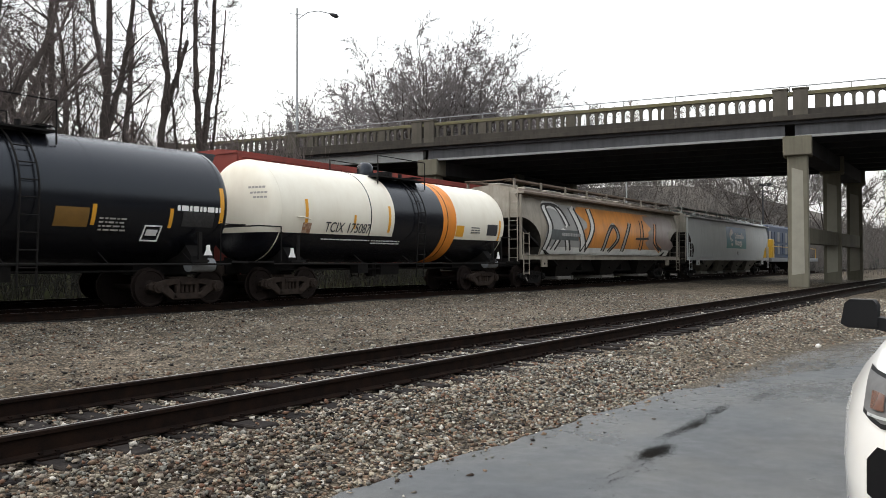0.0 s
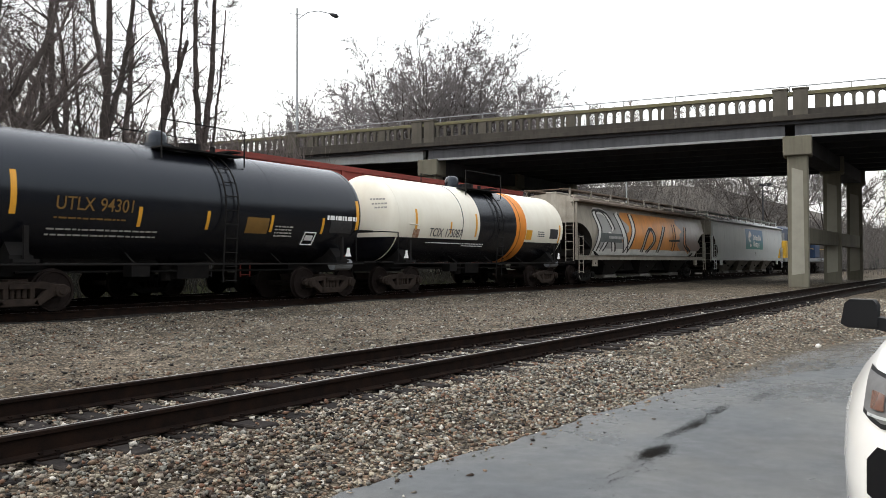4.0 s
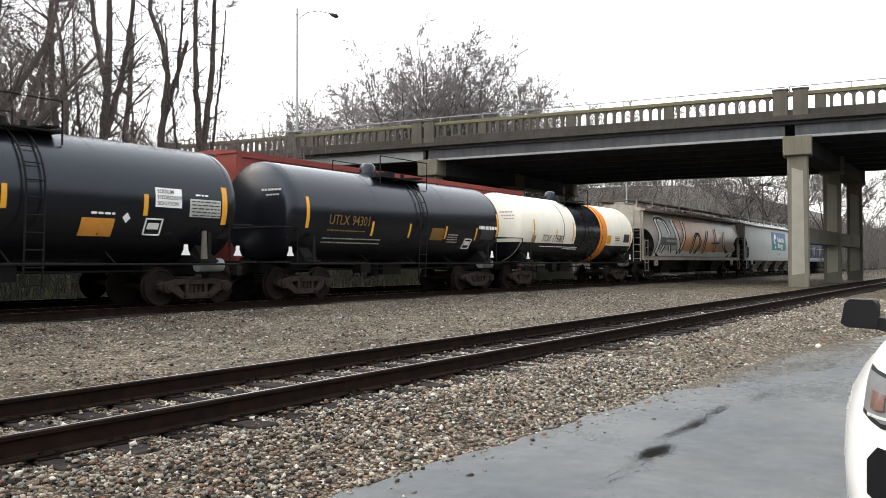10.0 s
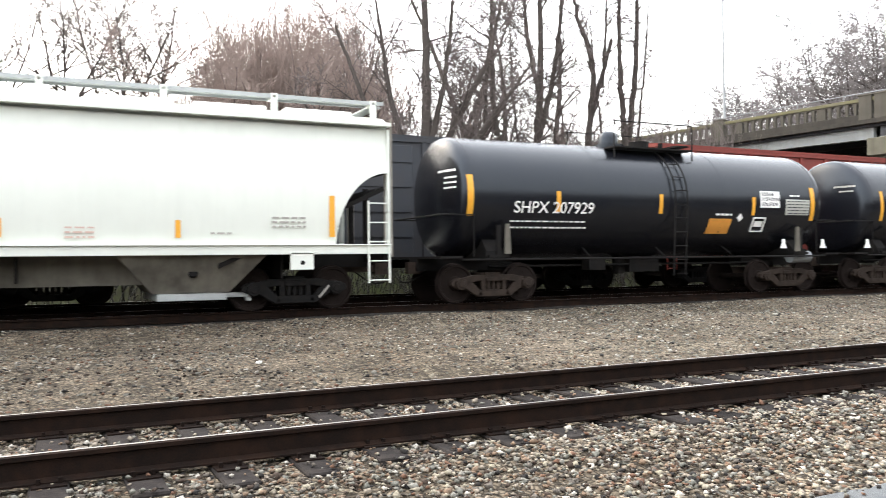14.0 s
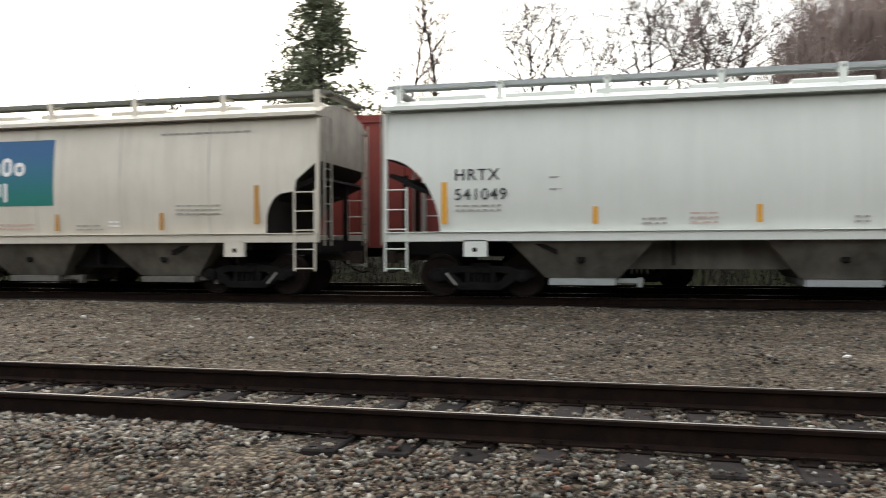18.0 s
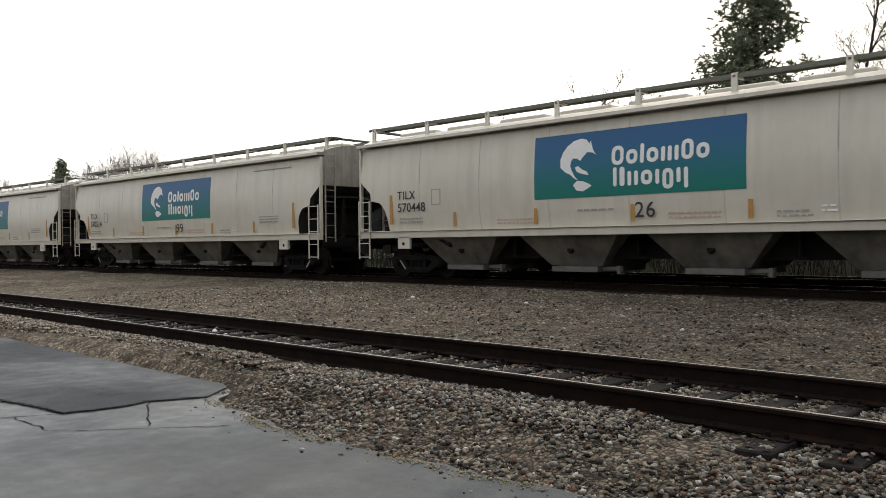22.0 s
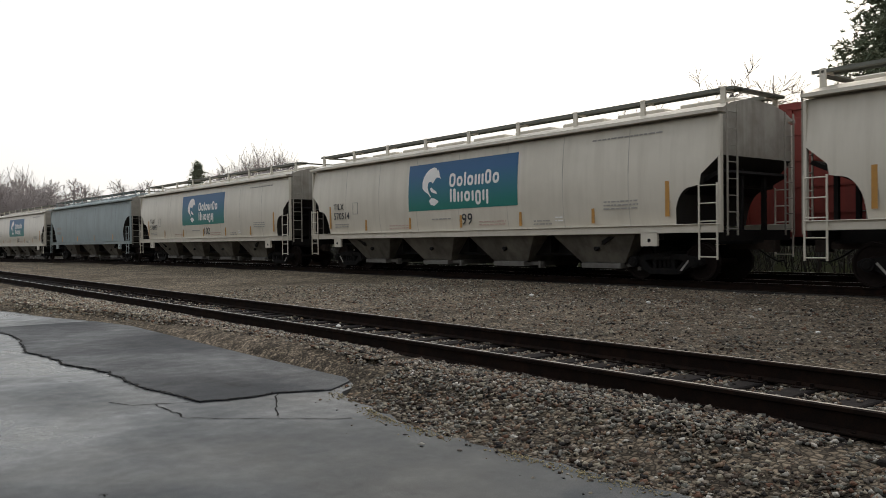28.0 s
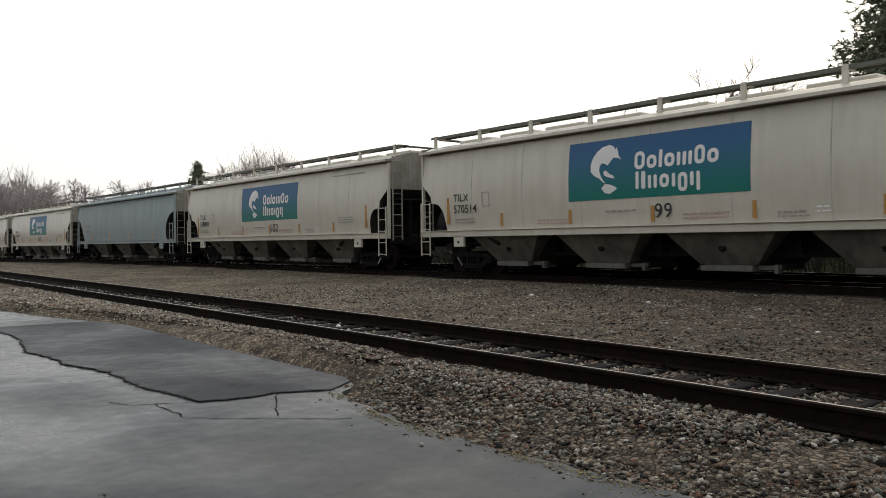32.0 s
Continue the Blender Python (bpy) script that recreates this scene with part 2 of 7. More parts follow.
def stone_material(name="ballast_stone", shade=1.0):
    """Crushed stone of mixed rock: greys, tans, browns, a few pink and a few pale chips."""
    m = mat(name, (0.2, 0.18, 0.15), 0.85, spots=0.1, spec=0.15)
    n, l = m.node_tree.nodes, m.node_tree.links
    b = n["Principled BSDF"]
    geo, ramp, tc, t, mr, mul = n.new("ShaderNodeNewGeometry"), n.new("ShaderNodeValToRGB"), n.new("ShaderNodeTexCoord"), n.new("ShaderNodeTexNoise"), n.new("ShaderNodeMapRange"), n.new("ShaderNodeMixRGB")
    ramp.color_ramp.interpolation = "CONSTANT"
    tones = [(0.0, 0.135, 0.12, 0.104), (0.12, 0.28, 0.245, 0.215), (0.26, 0.066, 0.049, 0.042), (0.38, 0.21, 0.15, 0.115), (0.5, 0.17, 0.17, 0.16), (0.61, 0.032, 0.03, 0.031), (0.72, 0.34, 0.31, 0.26), (0.83, 0.165, 0.095, 0.07), (0.88, 0.24, 0.235, 0.225), (0.95, 0.5, 0.48, 0.43)]
    e = ramp.color_ramp.elements
    e[0].position, e[0].color = 0.0, (*tones[0][1:], 1)
    e[1].position, e[1].color = tones[-1][0], (*tones[-1][1:], 1)
    for p, r, g, bl in tones[1:-1]:
        k = e.new(p)
        k.color = (r, g, bl * 0.93, 1)
    l.new(geo.outputs["Random Per Island"], ramp.inputs[0])
    t.inputs["Scale"].default_value, t.inputs["Detail"].default_value = 60, 4
    l.new(tc.outputs["Object"], t.inputs["Vector"])
    l.new(t.outputs["Fac"], mr.inputs[0])
    mr.inputs[1].default_value, mr.inputs[2].default_value, mr.inputs[3].default_value, mr.inputs[4].default_value = 0.3, 0.7, 0.6 * shade, 1.35 * shade
    mul.blend_type = "MULTIPLY"
    mul.inputs[0].default_value = 1.0
    l.new(ramp.outputs[0], mul.inputs[1])
    l.new(mr.outputs[0], mul.inputs[2])
    l.new(mul.outputs[0], b.inputs["Base Color"])
    return m


BALLAST = toned_along_x(gravel_material("ballast", (0.172, 0.142, 0.106), (0.066, 0.054, 0.036), 20.0))
STONE = toned_along_x(stone_material())
DULL_STONE = toned_along_x(stone_material("dirty_ballast_stone", 0.74))
STEEL = mat("rail_steel", (0.0075, 0.0058, 0.0052), 0.8, 0.0, spots=0.6, spot_scale=5, second=(0.027, 0.014, 0.009), grain=0.4, grain_scale=80, bump=0.003, spec=0.06)
WORN = mat("worn_steel", (0.42, 0.41, 0.4), 0.3, 1.0, spots=0.4, spot_scale=3, second=(0.25, 0.22, 0.2))
DULL = mat("dull_siding_railhead", (0.32, 0.3, 0.28), 0.35, 0.8, spots=0.6, spot_scale=2, second=(0.12, 0.09, 0.07))
TIE = mat("creosoted_timber", (0.013, 0.0115, 0.012), 0.85, spots=0.6, spot_scale=6, second=(0.04, 0.034, 0.03), streaks=0.4, grain=0.4, grain_scale=50, bump=0.006, random_tone=0.35, spec=0.06)
CAR_BLACK = mat("black_tank_paint", (0.0055, 0.006, 0.009), 0.25, spec=0.46, spots=0.4, spot_scale=0.8, second=(0.014, 0.0135, 0.0145), streaks=0.4, grain=0.1)
CAR_BLACK.node_tree.nodes["Principled BSDF"].inputs["Specular Tint"].default_value = (0.8, 0.89, 1.0, 1)
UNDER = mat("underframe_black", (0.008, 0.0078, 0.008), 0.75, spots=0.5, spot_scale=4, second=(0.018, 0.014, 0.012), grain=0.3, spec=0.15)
TRUCK = mat("rusty_truck_iron", (0.04, 0.029, 0.023), 0.85, spots=0.7, spot_scale=6, second=(0.014, 0.011, 0.01), grain=0.4, bump=0.004, spec=0.15)
TRUCK_DARK = mat("dark_truck_iron", (0.008, 0.008, 0.0085), 0.85, spots=0.6, spot_scale=6, second=(0.02, 0.017, 0.015), grain=0.3, bump=0.004, spec=0.15)
WHEEL = mat("wheel_iron", (0.017, 0.012, 0.0105), 0.8, 0.0, spec=0.12, spots=0.5, spot_scale=8)
CREAM = mat("cream_tank_paint", (0.8, 0.76, 0.65), 0.5, spots=0.25, spot_scale=1.2, second=(0.62, 0.55, 0.43), streaks=0.25)
ORANGE = mat("orange_paint", (0.75, 0.24, 0.02), 0.55, spots=0.2, streaks=0.4, second=(0.4, 0.16, 0.03))
HOPPER = mat("cream_hopper_paint", (0.7, 0.65, 0.555), 0.3, spots=0.4, spot_scale=0.5, second=(0.5, 0.455, 0.37), streaks=0.45, grain=0.06)
HOPPER_NEW = mat("pale_green_hopper_paint", (0.74, 0.76, 0.705), 0.35, spots=0.3, spot_scale=0.5, second=(0.58, 0.6, 0.55), streaks=0.25, grain=0.05)
HOPPER_GREY = mat("grey_green_hopper_paint", (0.36, 0.42, 0.425), 0.6, spots=0.35, spot_scale=0.6, second=(0.22, 0.24, 0.24), streaks=0.45, grain=0.06)
# grimy spots and streaks on a base darkened for the shade under hoppers
DIM_GRIME = mat("dimmed_grimy_paint", (0.18, 0.165, 0.138), 0.7, spots=0.7, spot_scale=1.0, second=(0.04, 0.036, 0.032), streaks=0.4, spec=0.15)
HOPPER_TAN = mat("grimy_tan_hopper_paint", (0.31, 0.28, 0.23), 0.42, spots=0.6, spot_scale=0.8, second=(0.13, 0.11, 0.09), streaks=0.6, grain=0.15)
GATE = mat("dirty_gate_steel", (0.17, 0.162, 0.148), 0.7, 0.1, spots=0.6, spot_scale=3, second=(0.07, 0.06, 0.05), grain=0.2)
GALV = mat("galvanised_steel", (0.42, 0.44, 0.44), 0.55, 0.3, spots=0.3, spot_scale=3, grain=0.2)
BOARD = mat("dull_green_grating", (0.17, 0.175, 0.15), 0.8, spots=0.4, grain=0.3)
AMBER = mat("dulled_amber_reflector", (0.5, 0.25, 0.05), 0.5, spots=0.5, spot_scale=7, second=(0.32, 0.17, 0.06))
YELLOW = mat("yellow_reflector", (0.75, 0.36, 0.03), 0.4, spots=0.3, spot_scale=9, second=(0.5, 0.22, 0.03))
DIRTY_YELLOW = mat("faded_yellow_lettering", (0.2, 0.105, 0.02), 0.6, spots=0.4)
WHITE = mat("white_lettering", (0.88, 0.87, 0.85), 0.6, spots=0.15)
INK = mat("black_lettering", (0.03, 0.03, 0.035), 0.6, spots=0.1)
FAINT = mat("faint_grey_lettering", (0.36, 0.34, 0.31), 0.6, spots=0.2)
RED_INK = mat("faint_red_lettering", (0.56, 0.4, 0.34), 0.6, spots=0.2)
RED_CAR = mat("boxcar_red_paint", (0.22, 0.032, 0.022), 0.65, spots=0.4, spot_scale=1.0, second=(0.11, 0.024, 0.018), streaks=0.4, grain=0.1)
DARK_CAR = mat("dark_grey_boxcar_paint", (0.032, 0.036, 0.045), 0.65, spots=0.4, spot_scale=1.0, second=(0.05, 0.04, 0.035), streaks=0.4)
CONCRETE = mat("weathered_concrete", (0.105, 0.096, 0.08), 0.9, spots=0.7, spot_scale=0.7, second=(0.06, 0.055, 0.046), streaks=0.7, grain=0.3, bump=0.01, spec=0.15)
PIER = mat("pier_concrete", (0.165, 0.155, 0.12), 0.9, spots=0.6, spot_scale=0.5, second=(0.1, 0.092, 0.072), streaks=0.7, grain=0.25, bump=0.01, spec=0.15)
CORNICE = mat("stained_cornice_concrete", (0.06, 0.054, 0.046), 0.9, spots=0.7, spot_scale=0.5, second=(0.03, 0.028, 0.026), streaks=0.8, grain=0.25, spec=0.15)
REPAIR = mat("pale_repair_mortar", (0.27, 0.26, 0.215), 0.9, spots=0.5, spot_scale=1.5, second=(0.2, 0.19, 0.16), streaks=0.3, grain=0.2)
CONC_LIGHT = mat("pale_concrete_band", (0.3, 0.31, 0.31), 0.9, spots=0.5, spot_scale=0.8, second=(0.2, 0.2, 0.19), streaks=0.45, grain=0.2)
# soffit, inner girders and cap beams: shade is put into this darker colour
CONC_DARK = mat("dark_concrete", (0.05, 0.05, 0.054), 0.95, spots=0.5, spot_scale=0.5, second=(0.025, 0.025, 0.027), streaks=0.4, spec=0.15)
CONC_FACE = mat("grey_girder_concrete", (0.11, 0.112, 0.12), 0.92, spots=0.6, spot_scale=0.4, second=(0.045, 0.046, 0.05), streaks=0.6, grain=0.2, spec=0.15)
MOSS = mat("mossy_concrete", (0.13, 0.118, 0.06), 0.95, spots=0.8, spot_scale=1.5, second=(0.12, 0.11, 0.085))
BARK = mat("bark", (0.07, 0.058, 0.052), 0.95, spots=0.5, spot_scale=2, second=(0.05, 0.04, 0.034), grain=0.4, grain_scale=20)
TWIG = mat("twigs", (0.13, 0.107, 0.1), 0.95, spots=0.4, spot_scale=0.6, second=(0.09, 0.07, 0.065))
TWIG_RED = mat("reddish_twigs", (0.36, 0.28, 0.25), 0.95, spots=0.4, spot_scale=0.6, second=(0.25, 0.195, 0.17))
TWIG_GREY = mat("pale_grey_twigs", (0.22, 0.19, 0.175), 0.95, spots=0.4, spot_scale=0.6, second=(0.14, 0.12, 0.11))
BRUSH = mat("dark_brush", (0.014, 0.012, 0.009), 0.95, spots=0.5, spot_scale=0.4, second=(0.022, 0.025, 0.011))
# far twigs: distance haze is mixed into these three colours
TWIG_MIST = mat("haze_paled_twigs", (0.42, 0.375, 0.36), 0.95, spots=0.4, spot_scale=0.3, second=(0.22, 0.2, 0.19))
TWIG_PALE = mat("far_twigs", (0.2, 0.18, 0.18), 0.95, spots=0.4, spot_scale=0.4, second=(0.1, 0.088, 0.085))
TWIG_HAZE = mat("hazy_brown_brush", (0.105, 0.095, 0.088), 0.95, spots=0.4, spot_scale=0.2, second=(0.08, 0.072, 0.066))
# car ends: dirt, plus painted-in shade of faces turned from the light
SHADED_DIRTY_END = mat("shaded_dirty_end", (0.36, 0.335, 0.285), 0.7, spots=0.7, spot_scale=1.3, second=(0.18, 0.15, 0.12), streaks=0.7, grain=0.1)
# pale band beyond the cars: the lit strip below them, painted in
LIT_GRAVEL = mat("pale_lit_gravel", (0.4, 0.39, 0.36), 0.6, spots=0.5, spot_scale=0.8, second=(0.22, 0.21, 0.19), grain=0.3, grain_scale=12)
# ballast below both rows of cars: their shade is in the dark colour
SHADED_BALLAST = gravel_material("shaded_dark_ballast", (0.05, 0.044, 0.038), (0.022, 0.02, 0.018), 17.0)
PINE = mat("pine_needles", (0.17, 0.2, 0.125), 0.85, spots=0.5, spot_scale=0.9, second=(0.17, 0.135, 0.08), island=0.4)
GREYPOLE = mat("galvanised_pole", (0.3, 0.31, 0.32), 0.5, 0.5, spots=0.3)

# ---------------------------------------------------------------- ground, from the parking lot to the horizon
NEAR_Y, NEAR_Z = 6.28, 0.352   # centre line of the siding, top of its rails
MAIN_Y, MAIN_Z = 17.8, 0.47    # the running line
BACK_Y = 22.4                  # the storage track behind


def line_shift(x):
    """The running line bends towards the lot, and falls a little, far down the yard: sideways shift, drop, heading in degrees."""
    d = max(-12.0 - x, 0.0)
    if d > 110:
        return -0.00026 * 110 * 110 - 0.0572 * (d - 110), -0.15 * (110 / 65) ** 2, math.degrees(math.atan(0.0572))
    return -0.00026 * d * d, -0.15 * (d / 65) ** 2, math.degrees(math.atan(0.00052 * d))


EDGE = [(-60, 2.4), (-24, 3.0), (-18.5, 3.9), (-15.5, 4.75), (-13.2, 4.98), (-10.6, 4.98), (-8.7, 4.97), (-7.6, 4.86), (-7.25, 4.55), (-6.95, 4.15), (-5.5, 3.83), (-4.8, 3.84), (-3.0, 3.95), (0.0, 3.75), (3.9, 3.55), (6.8, 3.35), (9.4, 3.17), (13.8, 2.9), (17, 2.3), (21, 1.2), (60, -4)]


def edge_y(x):
    for (xa, ya), (xb, yb) in zip(EDGE, EDGE[1:]):
        if xa <= x <= xb:
            return ya + (yb - ya) * (x - xa) / (xb - xa)
    return EDGE[0][1] if x < EDGE[0][0] else EDGE[-1][1]


def ballast_z(x, y):
    """Height of the gravel: it rises from the asphalt to the siding, and again to the running line."""
    e = edge_y(x)
    n = noise.noise((x * 0.35, y * 0.5, 0.0)) * 0.05 + noise.noise((x * 1.7, y * 1.9, 4.0)) * 0.02
    s = min(max((y - e) / min(max(5.1 - e, 0.3), 1.5), 0), 1)
    h = -0.03 + 0.158 * s * s * (3 - 2 * s)
    if x < -7.0 and e < y < 5.6:
        # the stones bury the tie ends along the asphalt overlay
        h = max(h, -0.03 + 0.21 * min((y - e) / 0.22, 1.0) * min(-7.0 - x, 1.0) * min((5.6 - y) / 0.1, 1.0))
    elif x < -2.0 and 4.4 < y < 5.6:
        # and more thinly towards the bare tie ends beyond
        h = max(h, -0.03 + 0.205 * min((y - 4.2) / 0.7, 1.0) * min(-2.0 - x, 1.0) * min((5.6 - y) / 0.1, 1.0))
    if y > 8.0:
        h += 0.05 * min((y - 8.0) / 4.0, 1.0) * (1 if y < 14 else max(0.0, 1 - (y - 14) / 2))
    if y > 14.5:
        h = max(h, 0.15 + 0.14 * min((y - 14.5) / 1.6, 1.0))
    if y > 25.5:
        h -= 0.25 * min((y - 25.5) / 3, 1)
    if y > 12.0:
        h += line_shift(x)[1] * min((y - 12.0) / 2.5, 1)
    near = abs(y - NEAR_Y) < 1.25
    return h + (n if not near else n * 0.3)


rng_tie = random.Random(62)
TIE_X = []
tie_at = -160.0
while tie_at < 160:
    tie_at += 0.525 + rng_tie.uniform(-0.03, 0.03)
    TIE_X.append(tie_at)


def bank_z(x, y):
    """The overgrown bank behind the storage track."""
    if x > 70:
        k = min(max((y - 20) / 22, 0), 1)
        return (4.5 + 9.5 * k * k * (3 - 2 * k)) * min(max(x - 95, 0) / 40, 1) * (1 + 0.3 * noise.noise((x * 0.03, y * 0.03, 5)))
    if y < 27 or x < -70:
        return 0.0
    return 0.05 + (1.7 * min((y - 27) / 8, 1) + 1.2 * min(max(y - 38, 0) / 40, 1)) * (1 + 0.4 * noise.noise((x * 0.05, y * 0.05, 2)))


def ground_sheet():
    xs = sorted(set([-900, -500, -300, -200, -140, -100, -80] + [x * 1.0 for x in range(-70, 90)] + [95, 100, 106, 112, 120, 130, 140, 150, 200, 300, 500, 900]))
    ys = [-400, -200, -100, -60, -40, -20, -10, -6, -3, 0, 1, 1.5, 2] + [2.2 + 0.25 * i for i in range(96)] + [27, 28, 30, 34, 40, 50, 70, 100, 160, 260, 400, 700, 900]
    vs, fs, mi = [], [], []
    for y in ys:
        for x in xs:
            if x > 90 and not 2 < y < 26:
                z = bank_z(x, y)
            elif abs(x) > 70 and not (2 < y < 27):
                z = -0.02
            elif y > 27:
                z = bank_z(x, y)
            elif y < edge_y(x) - 0.3:
                z = -0.06
            else:
                z = ballast_z(x, y)
            vs.append((x, y, z))
    w = len(xs)
    for j in range(len(ys) - 1):
        for i in range(w - 1):
            fs.append((j * w + i, j * w + i + 1, (j + 1) * w + i + 1, (j + 1) * w + i))
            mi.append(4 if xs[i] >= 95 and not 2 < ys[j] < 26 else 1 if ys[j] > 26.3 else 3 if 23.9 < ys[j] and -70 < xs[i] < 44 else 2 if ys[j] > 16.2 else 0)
    me = bpy.data.meshes.new("ground")
    me.from_pydata(vs, [], fs)
    me.materials.append(BALLAST)
    me.materials.append(mat("winter_soil_and_leaves", (0.02, 0.017, 0.012), 0.95, spots=0.8, spot_scale=0.5, second=(0.026, 0.034, 0.011), grain=0.5, grain_scale=9, bump=0.03, spec=0.03))
    me.materials.append(SHADED_BALLAST)
    me.materials.append(LIT_GRAVEL)
    # distance haze over the hillside is painted into this paler brown
    me.materials.append(mat("hazy_hillside", (0.125, 0.114, 0.103), 0.95, spots=0.6, spot_scale=0.15, second=(0.09, 0.083, 0.07), grain=0.5, grain_scale=1.5, spec=0.03))
    me.polygons.foreach_set("material_index", mi)
    me.shade_smooth()
    tagged(new("ground", me), "grey-brown crushed stone ballast between the tracks", "ground", kind="structure")


ground_sheet()


def light_blocking_backdrop():
    """Unseen screen across the lot behind the viewer, added to cut the light."""
    bm = bmesh.new()
    top = [(-170 + 4 * i, 10.6 + 2.2 * noise.noise((i * 0.35, 0, 3)) + 0.7 * noise.noise((i * 1.7, 0, 8))) for i in range(86)]
    prism(bm, [(-170, -0.3)] + top + [(170, -0.3)], -29.5, -28.5)
    ob = part("backdrop", bm, mat("dark_light_screen", (0.03, 0.027, 0.023), 0.95, spots=0.6, spot_scale=0.4, second=(0.05, 0.042, 0.034), spec=0.1))
    tagged(ob, "unseen dark screen added behind the viewer to cut light", "backdrop", kind="structure")


light_blocking_backdrop()


def asphalt_material(name, base, second, dry=0.0):
    """Wet, worn asphalt: smooth dark sheen, damp patches that mirror the sky, pale dried mud."""
    m = mat(name, base, 0.42, spots=0.7, spot_scale=0.6, second=second, grain=0.35, grain_scale=120, bump=0.004)
    n, l = m.node_tree.nodes, m.node_tree.links
    b = n["Principled BSDF"]
    tc, t, r = n.new("ShaderNodeTexCoord"), n.new("ShaderNodeTexNoise"), n.new("ShaderNodeMapRange")
    t.inputs["Scale"].default_value, t.inputs["Detail"].default_value = 0.33, 6
    l.new(tc.outputs["Object"], t.inputs["Vector"])
    # wetter towards both ends of the lot, drier between
    sp, ab, wet = n.new("ShaderNodeSeparateXYZ"), n.new("ShaderNodeMath"), n.new("ShaderNodeMapRange")
    ab.operation = "ABSOLUTE"
    sh, ad = n.new("ShaderNodeMath"), n.new("ShaderNodeMath")
    sh.inputs[1].default_value = 2.6
    ad.operation = "ADD"
    l.new(tc.outputs["Object"], sp.inputs[0])
    l.new(sp.outputs["X"], sh.inputs[0])
    l.new(sh.outputs[0], ab.inputs[0])
    l.new(ab.outputs[0], wet.inputs[0])
    wet.interpolation_type = "SMOOTHSTEP"
    wet.inputs[1].default_value, wet.inputs[2].default_value, wet.inputs[3].default_value, wet.inputs[4].default_value = 1.6, 5.0, -0.2, 0.09
    l.new(t.outputs["Fac"], ad.inputs[0])
    l.new(wet.outputs[0], ad.inputs[1])
    l.new(ad.outputs[0], r.inputs[0])
    r.inputs[1].default_value, r.inputs[2].default_value, r.inputs[3].default_value, r.inputs[4].default_value = 0.36, 0.66, 0.75, 0.24
    # mottling, and long films of dirt washed along the lot
    mot, dirt, dr, mp, mix, rr = n.new("ShaderNodeTexNoise"), n.new("ShaderNodeTexNoise"), n.new("ShaderNodeMapRange"), n.new("ShaderNodeMapping"), n.new("ShaderNodeMixRGB"), n.new("ShaderNodeMath")
    mot.inputs["Scale"].default_value, mot.inputs["Detail"].default_value, mot.inputs["Roughness"].default_value = 2.6, 9, 0.72
    l.new(tc.outputs["Object"], mot.inputs["Vector"])
    rr.operation = "MULTIPLY_ADD"
    rr.inputs[1].default_value = 0.8
    l.new(mot.outputs["Fac"], rr.inputs[0])
    l.new(r.outputs[0], rr.inputs[2])
    lo = n.new("ShaderNodeMath")
    lo.inputs[1].default_value = -0.4 + dry
    l.new(rr.outputs[0], lo.inputs[0])
    l.new(lo.outputs[0], b.inputs["Roughness"])
    mp.inputs["Scale"].default_value = (0.9, 1.3, 1.0)
    mp.inputs["Rotation"].default_value = (0, 0, radians(4))
    dirt.inputs["Scale"].default_value, dirt.inputs["Detail"].default_value, dirt.inputs["Roughness"].default_value = 1.1, 9, 0.68
    l.new(tc.outputs["Object"], mp.inputs[0])
    l.new(mp.outputs[0], dirt.inputs["Vector"])
    l.new(dirt.outputs["Fac"], dr.inputs[0])
    dr.inputs[1].default_value, dr.inputs[2].default_value, dr.inputs[4].default_value = 0.54, 0.72, 0.6
    l.new(dr.outputs[0], mix.inputs[0])
    l.new(b.inputs["Base Color"].links[0].from_socket, mix.inputs[1])
    mix.inputs[2].default_value = (0.02, 0.019, 0.018, 1)
    l.new(mix.outputs[0], b.inputs["Base Color"])
    return m


ASPHALT = asphalt_material("wet_asphalt", (0.034, 0.041, 0.047), (0.105, 0.102, 0.092))
OVERLAY = asphalt_material("dull_patch_asphalt", (0.034, 0.037, 0.041), (0.05, 0.052, 0.055), 0.35)
OVERLAY.node_tree.nodes["Principled BSDF"].inputs["Specular IOR Level"].default_value = 0.36
DAMP = mat("black_damp_dirt", (0.012, 0.011, 0.01), 0.9, spots=0.5, spot_scale=6, second=(0.022, 0.02, 0.017), spec=0.1)


def asphalt_sheet():
    rng = random.Random(5)
    bm = bmesh.new()
    top = []
    x = -60.0
    while x <= 60:
        step = 0.12 if -13 < x < 16 else 1.0
        top.append((x, edge_y(x) + 0.03 * rng.uniform(-1, 1) + 0.1 * noise.noise((x * 1.3, 0, 7))))
        x += step
    low = [bm.verts.new((x, y, 0.012)) for x, y in top]
    mid = [bm.verts.new((x, y - 0.25, 0.02)) for x, y in top]
    deep = [bm.verts.new((x, -30, 0.02)) for x, y in top]
    under = [bm.verts.new((x, y, -0.08)) for x, y in top]
    for a, b in ((under, low), (low, mid), (mid, deep)):
        for i in range(len(a) - 1):
            bm.faces.new((a[i], a[i + 1], b[i + 1], b[i]))
    ob = part("pavement", bm, ASPHALT)
    tagged(ob, "worn wet grey asphalt of the parking lot", "pavement", kind="structure")


asphalt_sheet()


